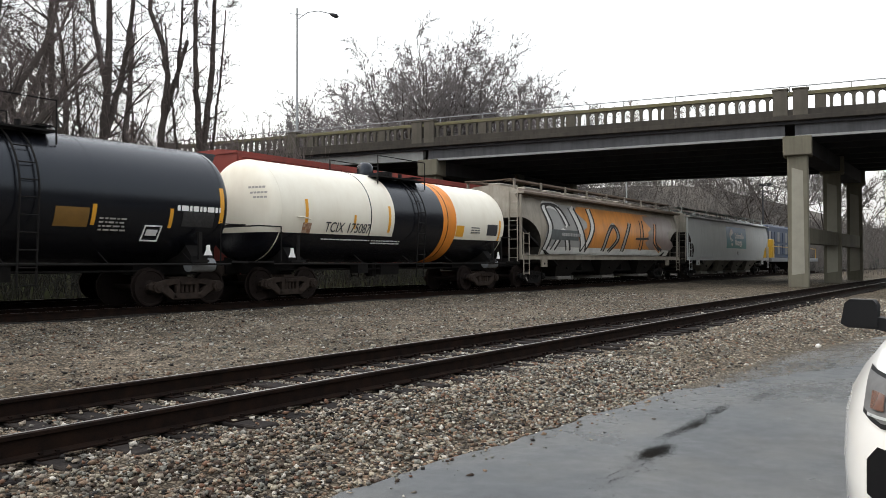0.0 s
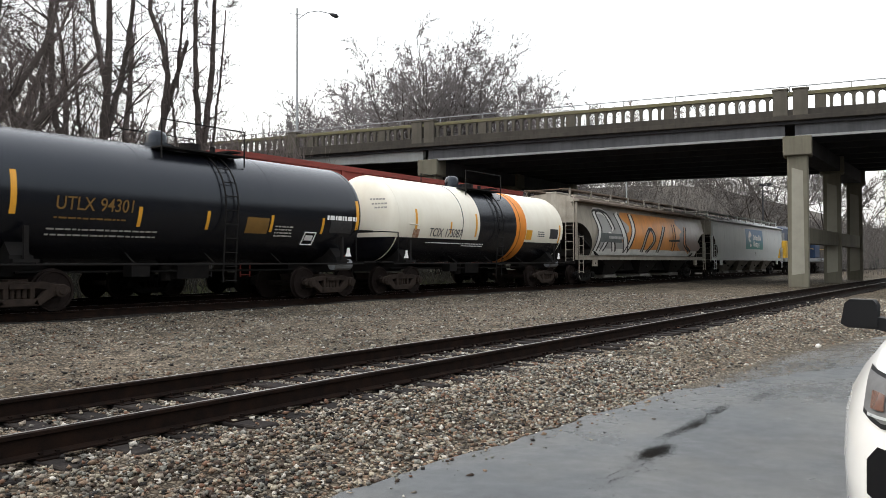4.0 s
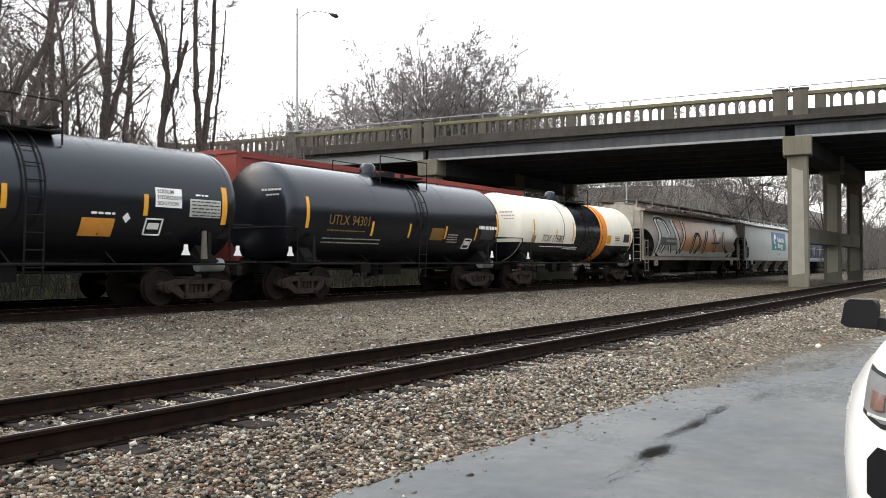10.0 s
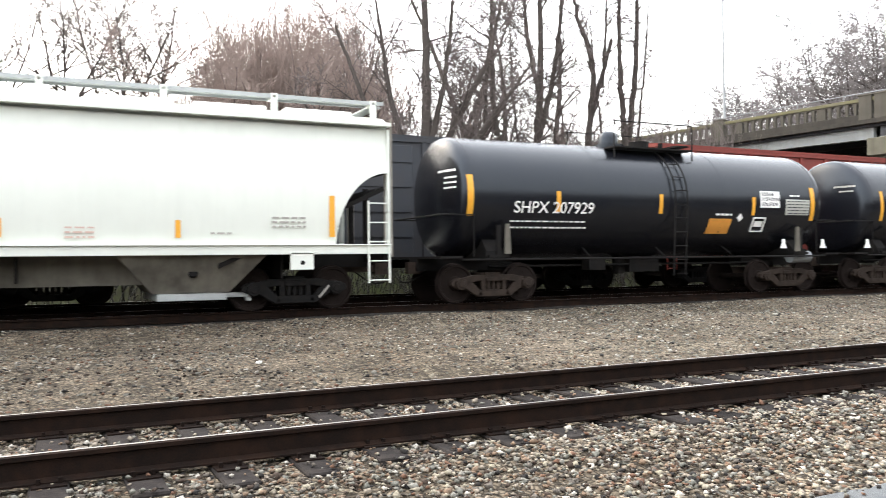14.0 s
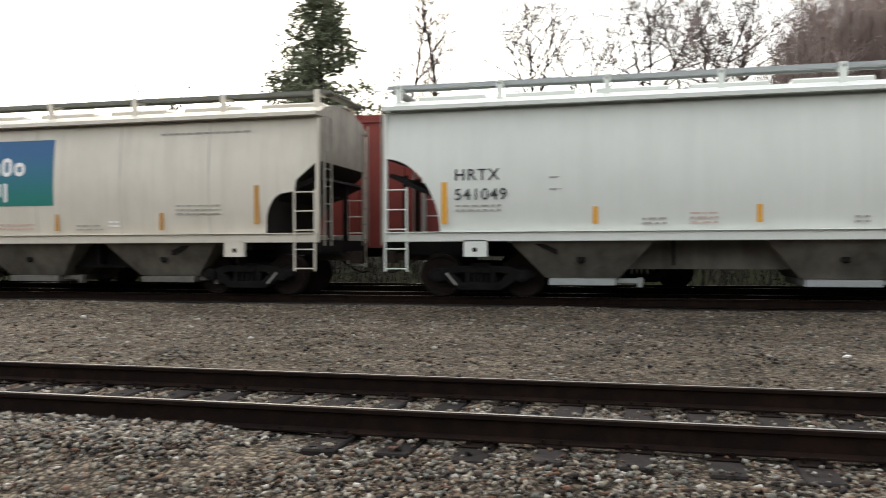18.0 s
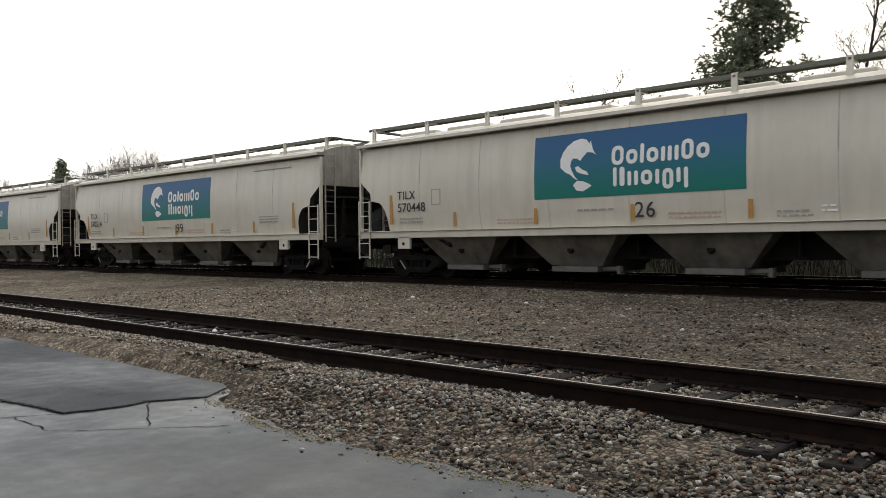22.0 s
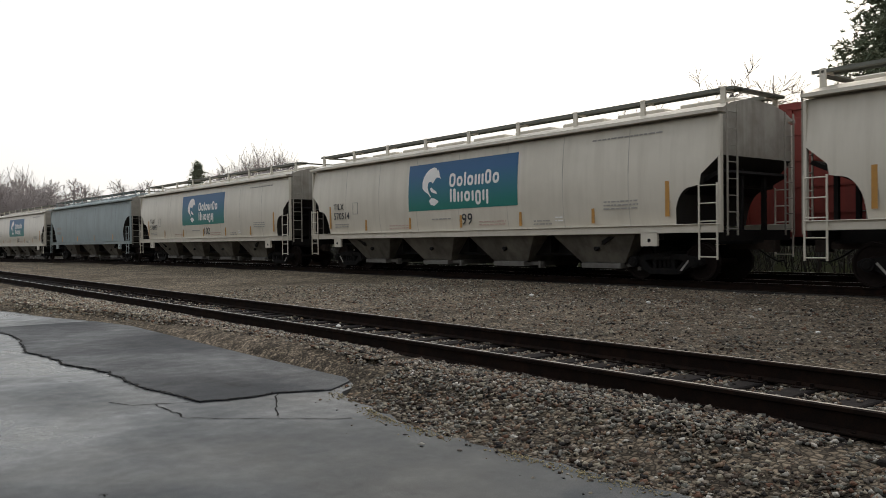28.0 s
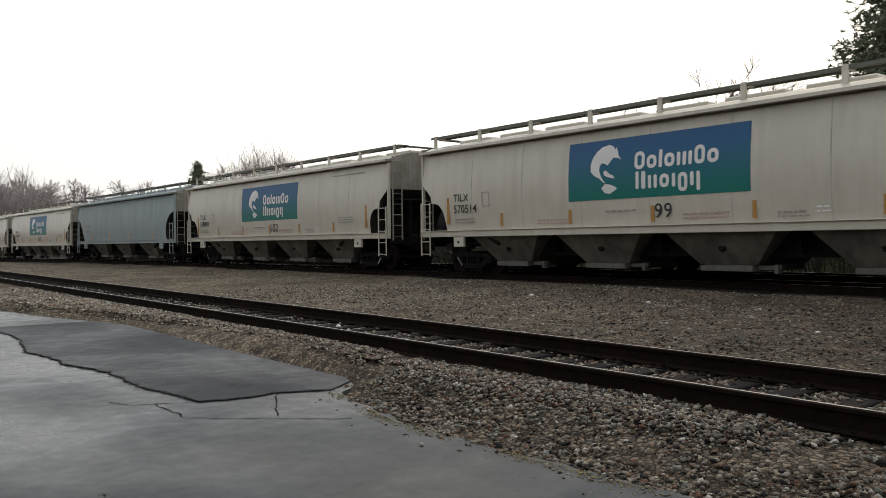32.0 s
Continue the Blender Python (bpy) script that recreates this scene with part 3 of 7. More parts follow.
def strip(points, width, z, rng):
    """A ragged dark line along a path on the ground."""
    bm = bmesh.new()
    left, right = [], []
    pts = []
    for (xa, ya), (xb, yb) in zip(points, points[1:]):
        n = max(2, int(math.hypot(xb - xa, yb - ya) / 0.08))
        pts += [(xa + (xb - xa) * i / n + rng.gauss(0, 0.015), ya + (yb - ya) * i / n + rng.gauss(0, 0.015)) for i in range(n)]
    for i, (x, y) in enumerate(pts):
        a, b = pts[max(i - 1, 0)], pts[min(i + 1, len(pts) - 1)]
        d = Vector((b[0] - a[0], b[1] - a[1])).normalized()
        w = width * rng.uniform(0.4, 1.3) / 2
        left.append(bm.verts.new((x - d.y * w, y + d.x * w, z)))
        right.append(bm.verts.new((x + d.y * w, y - d.x * w, z)))
    for i in range(len(pts) - 1):
        bm.faces.new((left[i], left[i + 1], right[i + 1], right[i]))
    return bm


def asphalt_details():
    rng = random.Random(8)
    step = [(-16.5, 2.55), (-14.15, 2.6), (-12.4, 2.42), (-11.09, 2.48), (-10.13, 2.66), (-8.99, 2.67), (-8.0, 2.81), (-7.33, 2.89), (-7.21, 3.34), (-7.27, 3.61), (-7.05, 4.1)]
    bm = bmesh.new()
    # the broken edge wanders between its corners
    wander = []
    for (xa, ya), (xb, yb) in zip(step, step[1:]):
        n = max(2, int(math.hypot(xb - xa, yb - ya) / 0.09))
        for i in range(n):
            x, y = xa + (xb - xa) * i / n, ya + (yb - ya) * i / n
            wander.append((x, y + 0.09 * noise.noise((x * 1.1, 0.3, 5)) + 0.045 * noise.noise((x * 4.3, y, 9)) + rng.gauss(0, 0.008)))
    step = wander + [step[-1]]
    lo = step
    hi = [(x, edge_y(x) - 0.14) for x in (-7.35, -8.0, -9.0, -10.1, -11.1, -12.4, -14.2, -16.5)]
    prism(bm, lo + hi, 0.005, 0.034, "z")
    slab = part("asphalt_overlay", bm, OVERLAY)
    tagged(slab, "darker smooth layer of asphalt with a ragged edge", "asphalt patch", kind="structure")
    cracks = [step, [(-7.6, 2.35), (-7.55, 2.5), (-6.75, 2.51), (-6.23, 3.09), (-5.75, 3.63)], [(-7.27, 3.61), (-6.23, 3.09)], [(-7.9, 2.2), (-7.6, 2.35), (-7.45, 2.7), (-7.33, 2.89)]]
    for c in cracks:
        tagged(part("pavement_crack", strip(c, 0.016 if c is not step else 0.026, 0.0245 if c is not step else 0.037, rng), DAMP), "thin dark crack in the wet asphalt", "crack", kind="structure")
    # a few pale scraps lying in the stones
    pale = mat("pale_scrap", (0.75, 0.74, 0.7), 0.6, spots=0.2)
    for x, y, z, s in ((-11.1, 6.6, 0.17, 0.06), (-10.1, 13.1, 0.2, 0.05), (-13.8, 13.5, 0.2, 0.06), (-5.6, 11.0, 0.19, 0.035), (2.4, 10.5, 0.2, 0.04), (-8.0, 13.6, 0.2, 0.03), (15.8, 2.75, 0.03, 0.06)):
        bm = bmesh.new()
        bmesh.ops.create_icosphere(bm, subdivisions=1, radius=s)
        for v in bm.verts:
            v.co = Vector((v.co.x * rng.uniform(0.8, 1.5), v.co.y * rng.uniform(0.6, 1.1), v.co.z * rng.uniform(0.4, 0.9)))
        tagged(part("pale_stone", bm, pale, at=pose(x, y, ballast_z(x, y) + s * 0.4 + 0.015)), "pale stone lying among the ballast", "stone", "pale stones")


asphalt_details()


# ---------------------------------------------------------------- tracks
RAIL_OUTLINE = [(-0.075, -0.18), (0.075, -0.18), (0.075, -0.168), (0.012, -0.15), (0.01, -0.045), (0.036, -0.035), (0.036, -0.008), (0.016, 0.0), (-0.016, 0.0), (-0.036, -0.008), (-0.036, -0.035), (-0.01, -0.045), (-0.012, -0.15), (-0.075, -0.168)]


def rail_mesh(x0, x1, head, bends):
    bm = bmesh.new()
    xs = [x0] + ([-12.0 - 4.0 * i for i in range(54, -1, -1) if -12.0 - 4.0 * i > x0] if bends else []) + [x1]
    rings = []
    for x in xs:
        dy, dz, _ = line_shift(x) if bends else (0.0, 0.0, 0.0)
        rings.append([bm.verts.new((x, y + dy, z + dz)) for y, z in RAIL_OUTLINE])
    k = len(RAIL_OUTLINE)
    for ra, rb in zip(rings, rings[1:]):
        for i in range(k):
            f = bm.faces.new((ra[i], ra[(i + 1) % k], rb[(i + 1) % k], rb[i]))
            if RAIL_OUTLINE[i][1] == RAIL_OUTLINE[(i + 1) % k][1] == 0.0:
                f.material_index = 1
    bm.faces.new(rings[0])
    bm.faces.new(rings[-1])
    return done(bm, "rail", [STEEL, head])


def track(label, y, z, x0, x1, single0, single1, name):
    tr = thing(name, label, "railway track", pose(0, y, z), kind="structure")
    bends = y == MAIN_Y
    rm = rail_mesh(x0, x1, DULL if y < 10 else WORN, bends)
    for s in (-0.7525, 0.7525):
        part("rail", rm, None, tr, at=pose(0, s, 0))
    rng = random.Random(int(y * 10))
    bm = bmesh.new()
    box(bm, 0, 0, -0.27, 0.225, 2.5, 0.16)
    tie_me = done(bm, "tie", TIE, bevel=0.012)
    bm = bmesh.new()
    box(bm, 0, 0, -0.186, 0.2, 0.34, 0.014)
    for sx in (-0.06, 0.06):
        for sy in (-0.095, 0.095):
            box(bm, sx, sy, -0.165, 0.025, 0.03, 0.04)
    plate_me = done(bm, "tie_plate", STEEL)
    far = bmesh.new()
    for x in TIE_X:
        if not x0 < x < x1:
            continue
        if single0 < x < single1:
            t = part("tie", tie_me, None, tr, at=pose(x, rng.uniform(-0.05, 0.05) + (0.22 if -17 < x < -7.2 and y < 10 else 0), rng.uniform(-0.01, 0.008), 0, 0, rng.uniform(-1.5, 1.5)))
            for s in (-0.7525, 0.7525):
                part("tie_plate", plate_me, None, t, at=pose(0, s, 0))
        else:
            dy, dz, _ = line_shift(x) if bends else (0.0, 0.0, 0.0)
            box(far, x, rng.uniform(-0.05, 0.05) + dy, -0.27 + dz, 0.225, 2.5, 0.16)
    tagged(part("far_ties", far, TIE, tr), kind="stuff")
    return tr


track("rusty siding with dark timber ties in crushed stone", NEAR_Y, NEAR_Z, -160, 160, -24, 26, "siding_track")
track("running line with bright rail heads under the train", MAIN_Y, MAIN_Z, -230, 230, 40, 41, "main_track")
track("storage track behind the running line", BACK_Y, MAIN_Z, -90, 120, 40, 41, "storage_track")


def stones():
    """Loose ballast, thick beside and between the near rails."""
    rng = np.random.default_rng(3)
    bv = np.array([(1, 0, 0), (-1, 0, 0), (0, 1, 0), (0, -1, 0), (0, 0, 1), (0, 0, -1)], dtype=float)
    bf = np.array([(0, 2, 4), (2, 1, 4), (1, 3, 4), (3, 0, 4), (2, 0, 5), (1, 2, 5), (3, 1, 5), (0, 3, 5)])

    def field(name, label, count, sample, small=0.014, large=0.036, m=STONE, category="gravel"):
        pts = sample(count)
        k = len(pts)
        size = (small + (large - small) * rng.uniform(0, 1, (k, 1, 1)) ** 1.5) * rng.uniform(0.6, 1.3, (k, 1, 3))
        v = bv[None] * rng.uniform(0.55, 1.25, (k, len(bv), 1)) * size
        q = rng.normal(size=(k, 4))
        q /= np.linalg.norm(q, axis=1, keepdims=True)
        w, x, y, z = q.T
        R = np.stack([1 - 2 * (y * y + z * z), 2 * (x * y - z * w), 2 * (x * z + y * w), 2 * (x * y + z * w), 1 - 2 * (x * x + z * z), 2 * (y * z - x * w), 2 * (x * z - y * w), 2 * (y * z + x * w), 1 - 2 * (x * x + y * y)], 1).reshape(k, 3, 3)
        v = np.einsum("kij,knj->kni", R, v) * np.array([1.0, 1.0, 0.68]) + pts[:, None]
        f = (bf[None] + (np.arange(k) * len(bv))[:, None, None]).reshape(-1, 3)
        me = bpy.data.meshes.new(name)
        me.vertices.add(k * len(bv))
        me.vertices.foreach_set("co", v.reshape(-1))
        me.loops.add(f.size)
        me.loops.foreach_set("vertex_index", f.reshape(-1))
        me.polygons.add(len(f))
        me.polygons.foreach_set("loop_start", np.arange(0, f.size, 3))
        me.materials.append(m)
        me.update()
        me.validate()
        tagged(new(name, me), label, category, kind="stuff")

    ties = np.array(TIE_X)

    def off_ties(x, y):
        """True where no tie top and no rail lies."""
        gap = np.min(np.abs(x[:, None] - ties[(ties > -40) & (ties < 40)][None]), axis=1)
        d = np.abs(y - NEAR_Y)
        luck = rng.uniform(0, 1, len(x))
        buried = (x < -2.75) & (y < 5.45)
        return ~((gap < 0.13) & (d < 1.24) & ~buried & (luck > np.where(d > 0.9, np.where(x < -2.2, 0.6, 0.12), 0.06))) & ~(np.abs(d - 0.7525) < 0.085)

    def band(x0, x1, y0, y1, lift):
        def sample(n):
            x, y = rng.uniform(x0, x1, n), rng.uniform(y0, y1, n)
            e = np.array([edge_y(a) for a in x])
            keep = (y > e + rng.normal(0.02, 0.05, n)) & off_ties(x, y)
            x, y = x[keep], y[keep]
            z = np.array([ballast_z(a, b) for a, b in zip(x, y)]) + rng.uniform(-0.004, lift, len(x))
            over = (np.min(np.abs(x[:, None] - ties[(ties > -40) & (ties < 40)][None]), axis=1) < 0.12) & (np.abs(y - NEAR_Y) < 1.25)
            z = np.where(over, np.maximum(z, NEAR_Z - 0.18), z)
            return np.stack([x, y, z], 1)
        return sample

    def scattered(n):
        x = rng.uniform(-9, 12, n)
        y = np.array([edge_y(a) for a in x]) - np.abs(rng.normal(0, 0.3, n)) * rng.uniform(0.1, 1.2, n)
        return np.stack([x, y, np.full(n, 0.022)], 1)

    field("loose_ballast", "loose grey and tan crushed stones beside the siding", 90000, band(-9, 11, 2.9, 8.0, 0.02), 0.013, 0.037)
    field("trackside_ballast", "crushed stone along the siding further off", 34000, band(-28, -9, 3.4, 8.0, 0.016), 0.016, 0.042)
    field("bridge_side_ballast", "crushed stone along the siding towards the bridge", 26000, band(11, 34, 1.0, 8.0, 0.012), 0.016, 0.04)
    field("middle_ballast", "scattered coarse stones between siding and running line", 46000, band(-22, 34, 8.0, 16.4, 0.006), 0.016, 0.045, DULL_STONE)
    field("shoulder_ballast", "crushed stone heaped against the tie ends", 29000, band(-21, -2.6, 4.75, 5.5, 0.03), 0.014, 0.038)
    def clods(n):
        spots = np.array([(6.15, 2.25, 0.24, 0.075, 5), (6.9, 2.36, 0.3, 0.045, 0.7), (7.4, 2.33, 0.3, 0.06, 2.0), (8.2, 2.36, 0.35, 0.05, 0.9), (9.4, 2.2, 0.5, 0.08, 0.6), (5.5, 2.2, 0.5, 0.1, 0.4), (10.6, 2.5, 0.9, 0.15, 0.4), (-5.0, 1.35, 0.03, 0.02, 0.05)])
        c = rng.choice(len(spots), n, p=spots[:, 4] / spots[:, 4].sum())
        x, y = spots[c, 0] + rng.normal(0, 1, n) * spots[c, 2] * 0.6, spots[c, 1] + rng.normal(0, 1, n) * spots[c, 3] * 0.6
        return np.stack([x, y, np.full(n, 0.024)], 1)

    def grains(n):
        x = rng.uniform(-7.2, -1.5, n)
        x = x[np.sin(x * 3.1) + np.sin(x * 7.3) > rng.uniform(-1.6, 1.6, len(x))]
        y = np.array([edge_y(a) for a in x]) - 0.03 - np.abs(rng.normal(0, 0.07, len(x)))
        return np.stack([x, y, np.full(len(x), 0.021)], 1)

    field("sand_grains", "yellowish sand washed over the asphalt edge", 2600, grains, 0.004, 0.012, mat("washed_out_sand", (0.3, 0.25, 0.14), 0.9, spots=0.6, spot_scale=5, second=(0.14, 0.12, 0.085), spec=0.2), "sand")
    def lot_dirt(n):
        x = rng.uniform(9.5, 17.5, n)
        y = np.array([edge_y(a) for a in x]) - rng.uniform(0, 1, n) ** 2 * np.clip((x - 9) * 0.3, 0.1, 1.3)
        return np.stack([x, y, np.full(n, 0.02)], 1)

    field("lot_dirt", "brown grit washed from the ballast over the asphalt", 9000, lot_dirt, 0.005, 0.017, mat("brown_lot_dirt", (0.16, 0.14, 0.112), 0.9, spots=0.6, spot_scale=2.0, second=(0.085, 0.077, 0.066), island=0.35, spec=0.15), "dirt")
    field("dirt_clods", "black crumbs of damp dirt on the asphalt", 3600, clods, 0.003, 0.0065, DAMP, "dirt")
    field("scattered_stones", "few small stones strewn over the asphalt edge", 420, scattered, 0.008, 0.03)


stones()

# ---------------------------------------------------------------- running gear of the railway cars (x along the car, z = 0 on the rail)
WHEEL_R = 0.457


def wheel_meshes():
    bm = bmesh.new()
    for s in (-1, 1):
        rows = [(0.68, 0.0), (0.68, 0.49), (0.705, 0.485), (0.712, WHEEL_R), (0.815, WHEEL_R - 0.006), (0.815, 0.4), (0.79, 0.385), (0.775, 0.18), (0.83, 0.14), (0.83, 0.0)]
        lathe(bm, [(s * p, max(r, 0.001)) for p, r in rows], "y", 28)
        for k in range(6):
            a = k * math.pi / 3
            box(bm, 0.27 * math.cos(a), s * 0.786, 0.27 * math.sin(a), 0.04, 0.02, 0.04)
    rod(bm, (0, -0.7, 0), (0, 0.7, 0), 0.08, 10)
    return done(bm, "wheelset", WHEEL, smooth=40)


def truck_mesh(iron):
    """Two cast side frames with their window and pedestals, springs, bolster and brake beams."""
    bm = bmesh.new()
    a, hub = 0.89, WHEEL_R
    for s in (-1, 1):
        y0, y1 = s * 0.93, s * 1.06
        prism(bm, [(-0.55, 0.66), (0.55, 0.66), (0.78, 0.6), (0.98, 0.6), (1.12, 0.52), (1.12, 0.42), (0.98, 0.36), (0.8, 0.4), (0.62, 0.48), (0.42, 0.52), (-0.42, 0.52), (-0.62, 0.48), (-0.8, 0.4), (-0.98, 0.36), (-1.12, 0.42), (-1.12, 0.52), (-0.98, 0.6), (-0.78, 0.6)], y0, y1)
        prism(bm, [(-0.44, 0.15), (0.44, 0.15), (0.38, 0.31), (-0.38, 0.31)], y0, y1)
        for q in (-1, 1):
            prism(bm, [(q * 0.28, 0.2), (q * 0.44, 0.15), (q * 0.84, 0.4), (q * 0.6, 0.52)], y0, y1)
            prism(bm, [(q * 0.22, 0.3), (q * 0.33, 0.3), (q * 0.33, 0.54), (q * 0.22, 0.54)], y0, y1)
            rod(bm, (q * a, s * 0.9, hub), (q * a, s * 1.13, hub), 0.14, 12)
            rod(bm, (q * a, s * 1.13, hub), (q * a, s * 1.16, hub), 0.09, 8)
        for q in (-0.13, 0.0, 0.13):
            rod(bm, (q, s * 1.0, 0.31), (q, s * 1.0, 0.53), 0.052, 8)
        box(bm, 0, s * 1.0, 0.56, 0.46, 0.2, 0.1)
    box(bm, 0, 0, 0.6, 0.42, 2.0, 0.22)
    for q in (-0.36, 0.36):
        box(bm, q, 0, 0.36, 0.08, 1.6, 0.1)
    return done(bm, "truck", iron, bevel=0.012)


WHEELSET = wheel_meshes()
TRUCK_RUSTY, TRUCK_BLACK = truck_mesh(TRUCK), truck_mesh(TRUCK_DARK)
WHEELSETS = []


def add_trucks(car, half, me):
    for s in (-1, 1):
        t = part("truck", me, None, car, at=pose(s * half, 0, 0))
        for q in (-0.89, 0.89):
            WHEELSETS.append((part("wheelset", WHEELSET, None, t, at=pose(q, 0, WHEEL_R)), q))


def add_couplers(car, end, z=0.84):
    for s in (-1, 1):
        bm = bmesh.new()
        box(bm, s * (end - 0.25), 0, z, 1.0, 0.14, 0.16)
        prism(bm, [(s * (end + 0.2), -0.14), (s * (end + 0.5), -0.16), (s * (end + 0.52), -0.02), (s * (end + 0.38), 0.02), (s * (end + 0.46), 0.13), (s * (end + 0.3), 0.17), (s * (end + 0.2), 0.1)], z - 0.14, z + 0.14, "z")
        part("coupler", bm, TRUCK, car)
        bm = bmesh.new()
        bent(bm, [(s * (end - 0.2), 0.25, z - 0.05), (s * (end + 0.1), 0.25, z - 0.25), (s * (end + 0.35), 0.22, z - 0.36), (s * (end + 0.55), 0.16, z - 0.33)], 0.022)
        part("air_hose", bm, UNDER, car)


def stripes(car, xs, y, z, w, h, m, name="reflector", tilt=0.0, thick=0.008):
    bm = bmesh.new()
    box(bm, 0, 0, 0, w, thick, h)
    me = done(bm, name, m)
    for x in xs:
        part(name, me, None, car, at=pose(x, y, z, tilt))


def words(car, text, x, y, z, h, m, tilt=0.0, spread=1.0, squeeze=1.0):
    """Painted words, each a part of its own, from the lower left corner on."""
    for word in text.split():
        me = lettering(word, h, m, spread=spread)
        me.transform(Matrix.Diagonal((squeeze, 1, 1, 1)))
        part("lettering", me, None, car, at=pose(x, y, z, tilt))
        x += max(v.co.x for v in me.vertices) + 0.4 * h


def bars(car, x, y, z, w, rows, m, tilt=0.0, h=0.038, gap=0.09, seed=1):
    """Small print that nobody can read, as bars of its size."""
    rng = random.Random(seed)
    bm = bmesh.new()
    for i in range(rows):
        u = 0.0
        while u < w - 0.04:
            k = min(rng.uniform(0.05, 0.2), w - u)
            box(bm, u + k / 2, 0, -i * gap, k, 0.006, h)
            u += k + 0.04
    return tagged(part("small_print", bm, m, car, at=pose(x, y, z, tilt)), kind="stuff")


def ladder(car, xa, xb, y, z0, z1, m, name="ladder", depth=0.0, step=0.37):
    bm = bmesh.new()
    for x in (xa, xb):
        box(bm, x, y, (z0 + z1) / 2, 0.036, 0.03, z1 - z0)
    z = z0 + 0.06
    while z < z1:
        rod(bm, (xa, y, z), (xb, y, z), 0.014, 6)
        z += step
    return part(name, bm, m, car)


# ---------------------------------------------------------------- covered hoppers
def side_y(z, bulge=0.11):
    """Bulge of the hopper's side, from the sill to the eave."""
    t = (z - 1.36) / (3.85 - 1.36)
    return 1.61 - bulge + bulge * math.sin(math.pi * min(max(t, 0), 1) ** 0.85)


